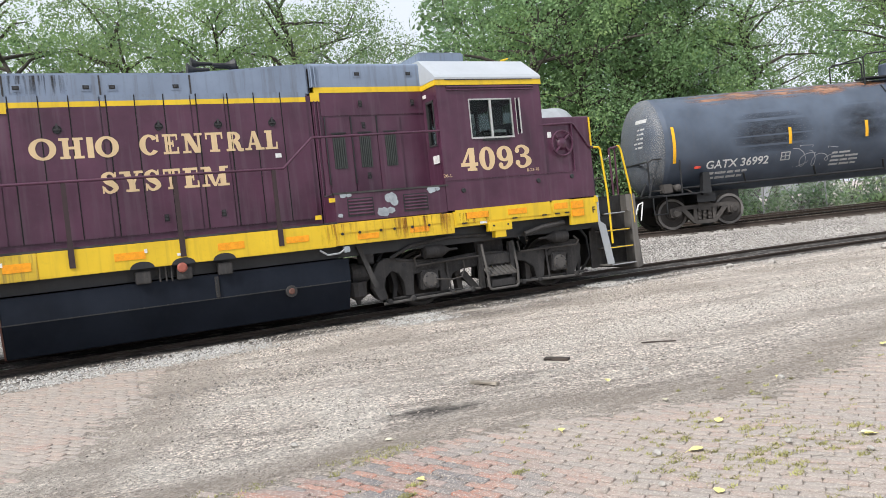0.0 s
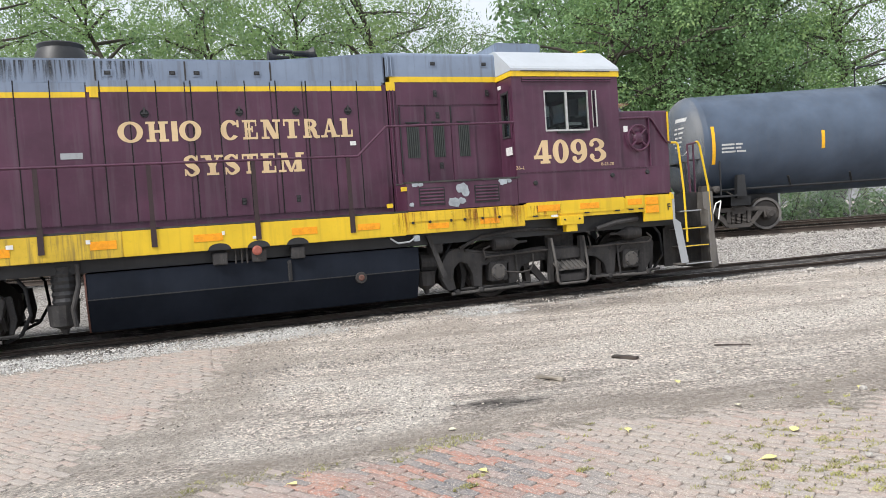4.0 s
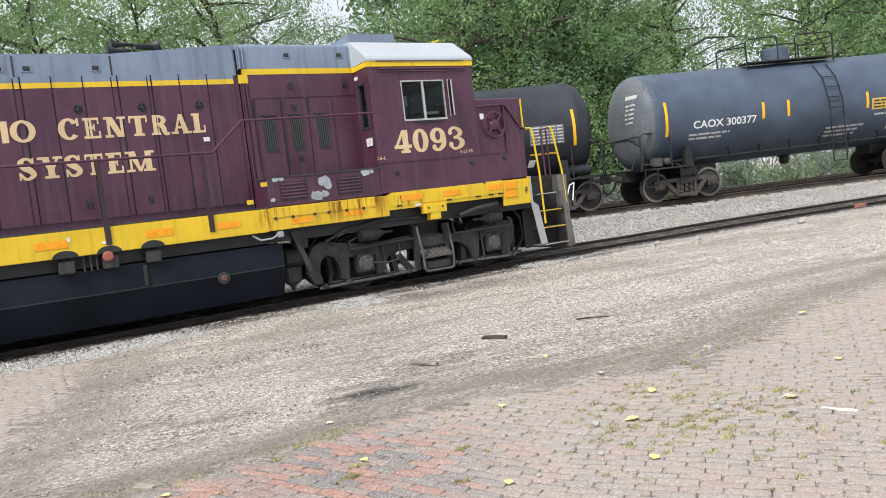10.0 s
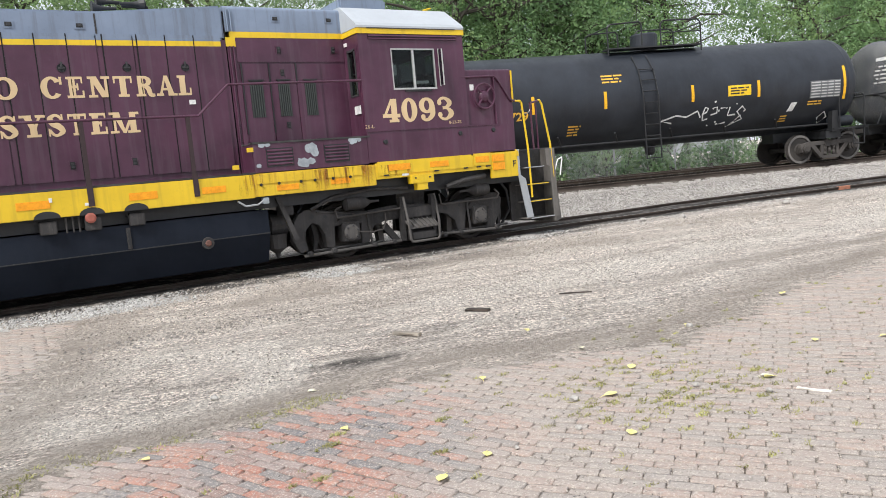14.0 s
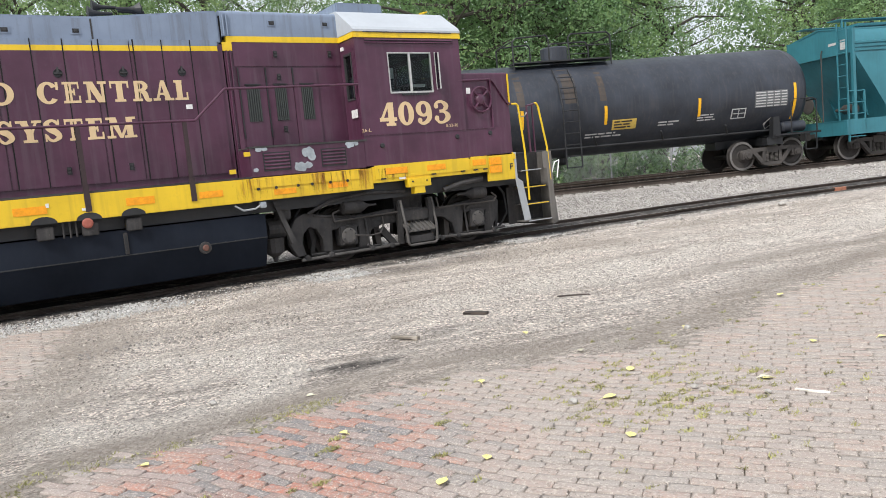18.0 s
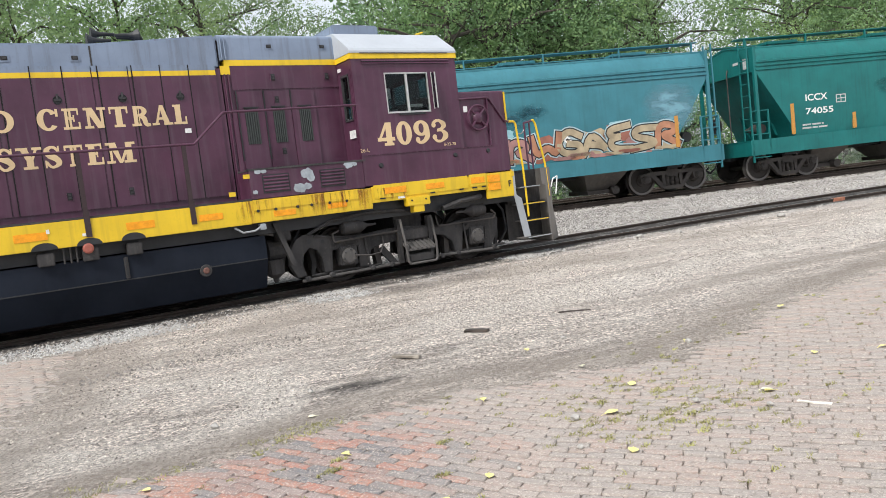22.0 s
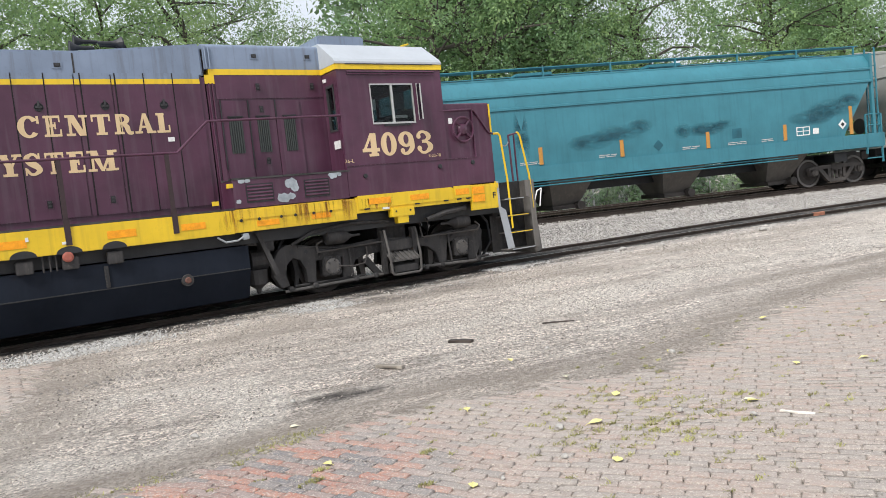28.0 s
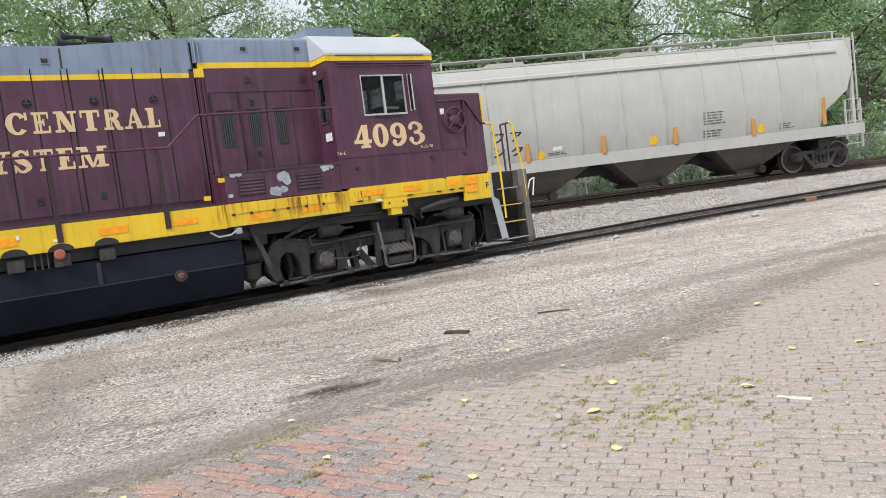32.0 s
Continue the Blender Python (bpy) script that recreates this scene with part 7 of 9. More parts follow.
def tree(s, w, height, spread, kind, seed, base, per, limbs, label, leaf=0.14, stout=0.42):
    rng = np.random.default_rng(seed)
    p = along(s, w)
    ob = thing("tree", (p.x, p.y, ground_z(p.x, p.y) - 0.05), label, "tree", "trees behind the fence")
    bm = B()
    pts = [Vector((0, 0, 0))]
    for k in range(1, 7):
        pts.append(Vector((rng.normal() * 0.28 * k ** 0.5, rng.normal() * 0.28 * k ** 0.5, height * 0.84 * k / 6)))
    r0 = 0.014 * height + 0.05
    for k in range(6):
        rod(bm, pts[k], pts[k + 1], r0 * (1 - k / 6.6), 9, r0 * (1 - (k + 1) / 6.6))
    clumps = []
    for k in range(limbs):
        f = base + (0.98 - base) * (k + rng.uniform()) / limbs
        i = min(5, int(f * 6))
        st = pts[i].lerp(pts[i + 1], min(1, f * 6 - i))
        a = k * 2.4 + rng.uniform(-0.5, 0.5)
        reach = spread * (0.5 + 0.5 * rng.uniform()) * (1.0 - 0.6 * max(0, f - 0.5))
        tip = st + Vector((math.cos(a) * reach, math.sin(a) * reach, height * (0.02 + rng.uniform(0, 0.09))))
        mid = st.lerp(tip, 0.5) + Vector((rng.normal() * 0.2, rng.normal() * 0.2, rng.uniform(-0.1, 0.5)))
        rr = r0 * stout * (1.15 - f)
        rod(bm, st, mid, rr + 0.02, 6, rr * 0.6 + 0.014)
        rod(bm, mid, tip, rr * 0.6 + 0.014, 6, 0.012)
        q = spread / 4.0
        clumps.append((tip, rng.uniform(0.85, 1.4) * q))
        for _ in range(3):
            o = Vector(rng.normal(size=3)) * 0.75 * q
            e2 = mid.lerp(tip, rng.uniform(0.1, 1.1)) + o
            rod(bm, mid.lerp(tip, 0.6), e2, 0.014, 5, 0.006)
            clumps.append((e2, rng.uniform(0.4, 0.9) * q))
    clumps.append((pts[6], spread / 4))
    part("trunk", bm, M["bark"], ob)
    leaf_mesh("crown", [(tuple(c), r) for c, r in clumps], per, leaf, M[kind], ob, rng)
    return ob


BACK = "dense dark-green tree deep in the wood"
LIGHT = "tall light-green leafy tree behind the fence"
DARK = "tall dense dark-green tree behind the fence"
tr = random.Random(5)
# airy trees on one side of the gap in the wood, dense ones beyond it, and a last group past the second gap
for i, s in enumerate((-39, -34, -29, -24.5, -20, -16, -11.8)):
    tree(s, 15 + tr.uniform(-1, 4), tr.uniform(15, 18), tr.uniform(4.2, 5.2), ("leaf_light", "leaf_mid")[i % 2], 100 + i, 0.3, 120, 24, LIGHT, 0.14, 0.7)
for i, s in enumerate((-40, -32, -22.5, -13.5)):
    tree(s, 23 + tr.uniform(-1, 3), tr.uniform(16, 20), 5.0, "leaf_mid", 130 + i, 0.16, 90, 22, LIGHT)
for i, s in enumerate((-0.4, 2.4, 5.4, 8.2, 10.8)):
    tree(s, 13.5 + tr.uniform(-0.8, 2.0), tr.uniform(15, 19), tr.uniform(4.4, 5.2), ("leaf_dark", "leaf_mid", "leaf_dark")[i % 3], 160 + i, 0.06, 100, 38, DARK)
for i, s in enumerate((1.0, 4.6, 8.6)):
    tree(s, 19 + tr.uniform(-1, 1), tr.uniform(17, 20), 5.2, "leaf_dark", 170 + i, 0.08, 95, 34, DARK)
for i, (s, w) in enumerate(((21.5, 15), (25, 13.5), (29, 14.5), (33, 13), (37, 15), (31, 22), (42, 16))):
    tree(s, w, tr.uniform(14, 18), 4.8, ("leaf_mid", "leaf_dark")[i % 2], 180 + i, 0.1, 105, 36, DARK)

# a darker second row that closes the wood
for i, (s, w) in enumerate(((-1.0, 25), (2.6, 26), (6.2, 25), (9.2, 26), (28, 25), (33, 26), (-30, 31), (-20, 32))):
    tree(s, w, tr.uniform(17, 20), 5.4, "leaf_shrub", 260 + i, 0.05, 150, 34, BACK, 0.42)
# airy growth further back, closing most of both gaps
for i, (s, w, h) in enumerate(((-8.2, 24, 17), (-5.6, 30, 16), (-2.6, 27, 15), (13.4, 23, 13), (18.2, 24, 13), (15.8, 34, 11))):
    tree(s, w, h, 4.4, "leaf_light", 220 + i, 0.12, 95, 24, LIGHT)


def bush(s, w, h, r, kind, seed, label):
    rng = np.random.default_rng(seed)
    p = along(s, w)
    ob = thing("bush", (p.x, p.y, ground_z(p.x, p.y) - 0.03), label, "bush", "undergrowth along the fence")
    bm = B()
    cl = []
    for k in range(9):
        a = rng.uniform(0, 6.28)
        tip = Vector((math.cos(a) * r * rng.uniform(0.3, 1), math.sin(a) * r * rng.uniform(0.3, 1), h * rng.uniform(0.3, 1)))
        rod(bm, (0, 0, 0), tip, 0.03, 5, 0.01)
        cl.append((tuple(tip), r * rng.uniform(0.35, 0.6)))
        cl.append(((tip.x * 1.1, tip.y * 1.1, h * rng.uniform(0.05, 0.35)), r * rng.uniform(0.3, 0.5)))
    part("stem", bm, M["bark"], ob)
    leaf_mesh("foliage", cl, 125, 0.16, M[kind], ob, rng)


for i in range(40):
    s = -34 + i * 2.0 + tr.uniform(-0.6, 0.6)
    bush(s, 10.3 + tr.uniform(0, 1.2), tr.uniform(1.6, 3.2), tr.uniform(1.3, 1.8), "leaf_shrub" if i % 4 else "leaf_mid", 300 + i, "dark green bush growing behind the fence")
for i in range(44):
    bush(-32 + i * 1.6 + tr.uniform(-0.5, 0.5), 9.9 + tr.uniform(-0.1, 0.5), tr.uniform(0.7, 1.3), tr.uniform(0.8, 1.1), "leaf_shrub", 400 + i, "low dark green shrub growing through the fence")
for i, s in enumerate((3.0, 14.2, 22.5, -6.0)):
    bush(s, 8.9, 0.45, 0.4, "leaf_light", 360 + i, "small bright-green weed clump by the fence")

# ---- plain unseen wall added behind the viewer to shape reflections; closes the yard ----
unseen_wall = part("wall_unseen", box(B(), -60, 80, -26.4, -26, -0.2, 2.1), M["unseen_brick"])
tagged(unseen_wall, "plain dull brick wall added unseen behind the viewer for reflections", "wall", kind="structure")

# ---- chain-link fence ----
fence = tagged(new("fence"), "grey chain-link fence with steel posts along the far track", "fence", kind="structure")
FW, F0, F1, FZ, FH = 9.4, -30.0, 34.0, 0.36, 1.25


def fence_at(s, z):
    p = along(s, FW)
    return Vector((p.x, p.y, z))


x = F0
while x <= F1:
    part("fence_post", rod(B(), fence_at(x, FZ - 0.1), fence_at(x, FZ + FH + 0.05), 0.035, 8), M["galvanised"], fence)
    x += 3.0
part("fence_rail", rod(B(), fence_at(F0, FZ + FH), fence_at(F1, FZ + FH), 0.022, 6), M["galvanised"], fence)
bm = B()
q = N2 * 0.004
n = int((F1 - F0) / 0.11)
for k in range(n):
    for sg in (1, -1):
        a = F0 + k * 0.11 if sg > 0 else F0 + k * 0.11 + FH
        p0, p1 = fence_at(a, FZ), fence_at(a + sg * FH, FZ + FH)
        o = Vector((0, 0, 0.005))
        bm.faces.new([bm.verts.new(v) for v in (p0 - o, p1 - o, p1 + o + q, p0 + o + q)])
part("chain_link", bm, M["galvanised"], fence, kind="stuff")

# ---- far distance: street lamp and pale roof seen through the gap ----
g = along(29, 58)
lamp = thing("street_lamp", (g.x, g.y, ground_z(g.x, g.y)), "tall grey street lamp on a curved arm", "street lamp")
part("lamp_pole", rod(B(), (0, 0, 0), (0, 0, 10.5), 0.12, 10, 0.07), M["galvanised"], lamp)
part("lamp_arm", pipe(B(), [(0, 0, 10.5), (0.5, 0, 10.9), (1.3, 0, 11.0), (1.8, 0, 10.9)], 0.06, 6), M["galvanised"], lamp)
part("lamp_head", box(B(), 1.6, 2.4, -0.15, 0.15, 10.75, 10.95), M["galvanised"], lamp, bevel=0.04)
g = along(36, 75)
shed = thing("warehouse", (g.x, g.y, ground_z(g.x, g.y)), "low pale warehouse with a sloping metal roof", "building", turn=T2_TURN)
part("wall", box(B(), -14, 14, -8, 8, -0.3, 5.5), M["light_grey"], shed)
part("roof", prism(B(), [(-8.4, 5.5), (0, 8.6), (8.4, 5.5), (0, 8.3)], -14.5, 14.5), M["galvanised"], shed)

# ---- brick paving ----
def brick_mat(per_object):
    m, nt, b = nodes_of("paving_brick" if per_object else "paving_bricks_beyond")
    if per_object:
        rnd = nt.nodes.new("ShaderNodeObjectInfo").outputs["Random"]
    else:
        rnd = nt.nodes.new("ShaderNodeNewGeometry").outputs["Random Per Island"]
    cr = nt.nodes.new("ShaderNodeValToRGB")
    cr.color_ramp.interpolation = "CONSTANT"
    stops = ((0.0, (0.42, 0.17, 0.115)), (0.16, (0.3, 0.19, 0.16)), (0.34, (0.14, 0.145, 0.155)), (0.5, (0.33, 0.25, 0.225)), (0.7, (0.42, 0.2, 0.14)), (0.84, (0.2, 0.19, 0.185)))
    cr.color_ramp.elements[0].color = (*stops[0][1], 1)
    cr.color_ramp.elements[1].position, cr.color_ramp.elements[1].color = stops[1][0], (*stops[1][1], 1)
    for pos, c in stops[2:]:
        e = cr.color_ramp.elements.new(pos)
        e.color = (*c, 1)
    nt.links.new(rnd, cr.inputs[0])
    col = mix_rgb(nt, ramp(nt, noise_tex(nt, 30, 5, rough=0.7, world_space=True), 0.35, 0.7), cr.outputs[0], (0.25, 0.21, 0.195))
    # dust worn over all but the swept red patch
    geo = nt.nodes.new("ShaderNodeNewGeometry")
    dist = nt.nodes.new("ShaderNodeVectorMath")
    dist.operation = "DISTANCE"
    dist.inputs[1].default_value = (1.35, 4.15, -0.07)
    nt.links.new(geo.outputs["Position"], dist.inputs[0])
    dusty = ramp(nt, dist.outputs["Value"], 0.55, 1.5)
    patch = ramp(nt, noise_tex(nt, 1.6, 5, rough=0.65, world_space=True), 0.08, 0.42)
    grain = ramp(nt, noise_tex(nt, 22, 5, rough=0.75, world_space=True), 0.1, 0.45)
    amount = times(nt, times(nt, dusty, patch), grain)
    col = mix_rgb(nt, times(nt, amount, 0.8), col, (0.36, 0.317, 0.28))
    fleck = ramp(nt, noise_tex(nt, 70, 4, rough=0.8, world_space=True), 0.52, 0.62)
    col = mix_rgb(nt, times(nt, fleck, 0.7), col, (0.58, 0.52, 0.45))
    pit = ramp(nt, noise_tex(nt, 40, 5, rough=0.8, world_space=True, offset=(7, 3, 1)), 0.56, 0.64)
    col = mix_rgb(nt, times(nt, pit, 0.7), col, (0.13, 0.11, 0.095))
    nt.links.new(col, b.inputs["Base Color"])
    b.inputs["Roughness"].default_value = 0.88
    bump_on(nt, b, noise_tex(nt, 60, 4, rough=0.7, world_space=True), 0.5, 0.008)
    return m


BL, BW, BH = 0.21, 0.076, 0.06
ROW = radians(-57)
RD, RN = Vector((math.cos(ROW), math.sin(ROW), 0)), Vector((-math.sin(ROW), math.cos(ROW), 0))


def brick_verts(l, w, h, c, rng):
    """A worn brick: corners rubbed down unevenly."""
    l, w = l / 2, w / 2
    vs = [(-l, -w, -h), (l, -w, -h), (l, w, -h), (-l, w, -h), (-l, -w, -c), (l, -w, -c), (l, w, -c), (-l, w, -c), (-l + 2 * c, -w + 2 * c, 0), (l - 2 * c, -w + 2 * c, 0), (l - 2 * c, w - 2 * c, 0), (-l + 2 * c, w - 2 * c, 0)]
    j = lambda q: rng.uniform(-q, q)
    top = [(x - math.copysign(rng.uniform(0, 0.006), x), y - math.copysign(rng.uniform(0, 0.006), y), z - rng.uniform(0, 0.005)) for x, y, z in vs[8:]]
    return vs[:4] + [(x + j(0.002), y + j(0.002), z - rng.uniform(0, 0.002)) for x, y, z in vs[4:8]] + top


BF = [(0, 1, 5, 4), (1, 2, 6, 5), (2, 3, 7, 6), (3, 0, 4, 7), (4, 5, 9, 8), (5, 6, 10, 9), (6, 7, 11, 10), (7, 4, 8, 11), (8, 9, 10, 11)]
paving = tagged(new("pavement"), "old red and grey paving bricks with dusty joints", "brick paving", kind="structure")
brng = random.Random(11)
meshes = []
for k in range(12):
    me = bpy.data.meshes.new("brick")
    me.from_pydata(brick_verts(BL - 0.004 - 0.0008 * k, BW - 0.005 - 0.002 * (k % 4), BH, 0.003, brng), [], BF)
    me.polygons.foreach_set("use_smooth", [True] * len(me.polygons))
    me.materials.append(brick_mat(True)) if k == 0 else me.materials.append(meshes[0].materials[0])
    meshes.append(me)
cells = []
for r in range(-260, 250):
    for c in range(-75, 100):
        u = (c + 0.5 * (r % 2)) * BL
        p = RD * ((c + 0.5 * (r % 2) + 0.06 * math.sin(r * 1.7)) * BL) + RN * (r * BW + 0.014 * math.sin(c * 0.7 + r * 0.13) + 0.02 * math.sin(c * 0.23)) + RN * (0.23 * max(0.0, 1.8 - u) - 0.23 * max(0.0, -u)) + Vector((2.0, 5.0, 0))
        if -6.5 < p.x < 16 and -1.5 < p.y < 11.2 and in_brick(p.x, p.y) and (p.y > 5.5 or p.x > -3.9):
            cells.append((math.hypot(p.x - 1.8, p.y - 3.6), p, c, r, -13 * smooth(2.1, 1.5, u) * smooth(-0.3, 0.2, u)))
cells.sort(key=lambda q: q[0])
VS, FS = [], []
for k, (_, p, c, r, bend) in enumerate(cells):
    z = -0.074 + track1_z(p.x) + brng.uniform(-0.004, 0.004) - 0.022 * smooth(0.45, 0.0, min(edge_y(p.x) - p.y if p.y < 5.6 else left_edge_x(p.y) - p.x, 1)) * (0.4 + 0.8 * brng.random()) + 0.008 * noise.noise((p.x * 1.1, p.y * 1.1, 0))
    rx, ry, rz = brng.uniform(-3.5, 3.5), brng.uniform(-1.2, 1.2), -57 + bend + brng.uniform(-3.2, 3.2)
    if k < 300:
        o = new("brick", meshes[k % 12])
        o.parent = paving
        o.matrix_basis = pose(p.x, p.y, z, rx, ry, rz)
    else:
        mt = pose(p.x, p.y, z, rx, ry, rz)
        b0 = len(VS)
        VS.extend(tuple(mt @ Vector(v)) for v in brick_verts(BL - brng.uniform(0.004, 0.013), BW - brng.uniform(0.004, 0.013), BH, 0.003, brng))
        FS.extend(tuple(i + b0 for i in f) for f in BF)
me = bpy.data.meshes.new("bricks_beyond")
me.from_pydata(VS, [], FS)
me.polygons.foreach_set("use_smooth", [True] * len(FS))
me.materials.append(brick_mat(False))
o = new("bricks_beyond", me)
o.parent = paving
o["kind"] = "stuff"

# ---- stones ----
def stones(name, places, material, label, category, seed):
    """Crushed stones: (x, y, z, size) each as an uneven pointed lump."""
    rng = np.random.default_rng(seed)
    n = len(places)
    P = np.array(places)
    base = np.array([(1, 0, 0), (-1, 0, 0), (0, 1, 0), (0, -1, 0), (0, 0, 1)], float)
    V = base[None] * rng.uniform(0.5, 1.0, (n, 5, 1)) + rng.normal(size=(n, 5, 3)) * 0.18
    ang = rng.uniform(0, 6.28, n)
    c, s = np.cos(ang), np.sin(ang)
    V = np.stack([V[..., 0] * c[:, None] - V[..., 1] * s[:, None], V[..., 0] * s[:, None] + V[..., 1] * c[:, None], V[..., 2] * 0.7], -1)
    V = V * P[:, None, 3:4] + P[:, None, :3]
    tri = np.array([(0, 2, 4), (2, 1, 4), (1, 3, 4), (3, 0, 4)])
    V[:, :4, 2] -= 0.25 * P[:, None, 3]            # the underside lies in the ground
    F = (np.arange(n) * 5)[:, None, None] + tri[None]
    me = bpy.data.meshes.new(name)
    V, F = V.reshape(-1, 3), F.reshape(-1, 3)
    me.vertices.add(len(V))
    me.vertices.foreach_set("co", V.astype(np.float32).ravel())
    me.loops.add(len(F) * 3)
    me.loops.foreach_set("vertex_index", F.astype(np.int32).ravel())
    me.polygons.add(len(F))
    me.polygons.foreach_set("loop_start", np.arange(0, len(F) * 3, 3, dtype=np.int32))
    me.update()
    me.validate()
    me.materials.append(material)
    return tagged(new(name, me), label, category, kind="stuff")


def stone_mat(name, a, b_, spread_):
    m, nt, b = nodes_of(name)
    g = nt.nodes.new("ShaderNodeNewGeometry")
    col = mix_rgb(nt, g.outputs["Random Per Island"], a, b_)
    col = mix_rgb(nt, ramp(nt, noise_tex(nt, 2.0, 4, world_space=True), 0.45, 0.7), col, spread_)
    nt.links.new(col, b.inputs["Base Color"])
    b.inputs["Roughness"].default_value = 0.9
    return m


srng = random.Random(21)
ballast, grit, pale_strip, lumps = [], [], [], []
for _ in range(60000):
    s, w = srng.uniform(-12, 22), srng.uniform(-3.6, 5.6)
    p = along(s, w)
    if abs(abs(w) - 0.7525) < 0.08 or abs(w - 4.6) < 0.1 or p.y < track1_y(p.x) + 0.9:
        continue
    if srng.random() > zones(p.x, p.y)[0]:
        continue
    ballast.append((p.x, p.y, ground_z(p.x, p.y) + 0.012 + (0.012 if abs(w) < 1.4 else 0), srng.uniform(0.018, 0.042)))
for _ in range(26000):
    x, side = srng.uniform(9.2, 26), srng.uniform(-2.6, 2.2)
    y = track1_y(x) - side
    if abs(abs(side) - 0.7525) < 0.09 or srng.random() > zones(x, y)[0] + 0.12 or abs(side) < 1.25:
        continue
    ballast.append((x, y, ground_z(x, y) + 0.01, srng.uniform(0.012, 0.035)))
for _ in range(26000):
    x, side = srng.uniform(-5, 10.5), srng.uniform(0.9, 3.0)
    y = track1_y(x) - side
    zb = zones(x, y)[0]
    if srng.random() > zb * 1.1:
        continue
    pale_strip.append((x, y, ground_z(x, y) + 0.006, srng.uniform(0.01, 0.032)))
for _ in range(26000):
    x, y = srng.uniform(0.2, 9), srng.uniform(1.6, 5.2)
    if in_brick(x, y) and srng.random() < 0.45 + 0.5 * noise.noise((x * 1.5, y * 1.5, 9.0)):
        grit.append((x, y, -0.0755 + track1_z(x) + 0.008 * noise.noise((x * 1.1, y * 1.1, 0)), srng.choice((0.003, 0.004, 0.005, 0.008))))
for far, p, c, r, bend in cells[:5200]:             # grit lying in the joints
    for _ in range(4 if far < 3 else 2):
        a, ss = srng.uniform(-0.5, 0.5) * BL, srng.choice((-0.5, 0.5)) * BW
        q = p + RD * a + RN * (ss + srng.gauss(0, 0.003)) if srng.random() < 0.75 else p + RD * (srng.choice((-0.5, 0.5)) * BL) + RN * (srng.uniform(-0.5, 0.5) * BW)
        grit.append((q.x, q.y, -0.081 + track1_z(q.x) + 0.008 * noise.noise((q.x * 1.1, q.y * 1.1, 0)), srng.choice((0.0035, 0.0045, 0.006, 0.008))))
for _ in range(120000):
    x, y = srng.uniform(-2.5, 20), srng.uniform(4.3, 12.4)
    if in_brick(x, y) or y > track1_y(x) - 0.85:
        continue
    d = 0.25 + 0.5 * noise.noise((x * 0.8, y * 0.8, 5.0)) + 0.5 * zones(x, y)[2]
    if srng.random() > d:
        continue
    grit.append((x, y, ground_z(x, y) + 0.004, srng.choice((0.004, 0.005, 0.006, 0.007, 0.008, 0.011))))
for _ in range(170):                               # a line of broken asphalt lumps
    t = srng.random()
    x, y = 0.75 + 2.2 * t + srng.gauss(0, 0.12), 8.45 - 0.1 * t + srng.gauss(0, 0.17)
    lumps.append((x, y, ground_z(x, y) + 0.006, srng.uniform(0.012, 0.036)))
chips = []
for _ in range(60000):
    x, y = srng.uniform(-1, 17), srng.uniform(5.6, 12.2)
    if in_brick(x, y) or y > track1_y(x) - 1.2:
        continue
    d = 0.35 * smooth(6.0, 8.5, y) + 0.7 * noise.noise((x * 0.35 + y * 0.08, y * 1.5 + x * 0.35, 3.0)) + 0.25 * zones(x, y)[2]
    if srng.random() < d:
        chips.append((x, y, ground_z(x, y) + 0.004 + 0.015 * noise.noise((x * 1.1, y * 1.1, 0)), srng.uniform(0.008, 0.02) * (1 + 0.4 * smooth(8, 11, y))))
stones("stone_chips", chips, stone_mat("stone_chips", (0.07, 0.06, 0.05), (0.55, 0.49, 0.42), (0.34, 0.3, 0.26)), "beige and dark stone chips strewn over the asphalt", "gravel", 8)
stones("ballast_stones", ballast, stone_mat("crushed_limestone", (0.24, 0.22, 0.2), (0.62, 0.59, 0.55), (0.36, 0.33, 0.3)), "pale crushed limestone ballast round the rails", "ballast", 1)
stones("pale_gravel", pale_strip, stone_mat("white_gravel", (0.2, 0.198, 0.19), (0.6, 0.59, 0.56), (0.4, 0.39, 0.37)), "white limestone gravel strip beside the locomotive", "gravel", 2)
stones("asphalt_lumps", lumps, stone_mat("broken_asphalt", (0.1, 0.09, 0.08), (0.34, 0.31, 0.28), (0.2, 0.18, 0.16)), "line of broken asphalt lumps", "rubble", 6)
stones("loose_grit", grit, stone_mat("loose_grit", (0.07, 0.06, 0.052), (0.56, 0.5, 0.44), (0.34, 0.3, 0.265)), "loose grit and small stones on the asphalt", "gravel", 3)

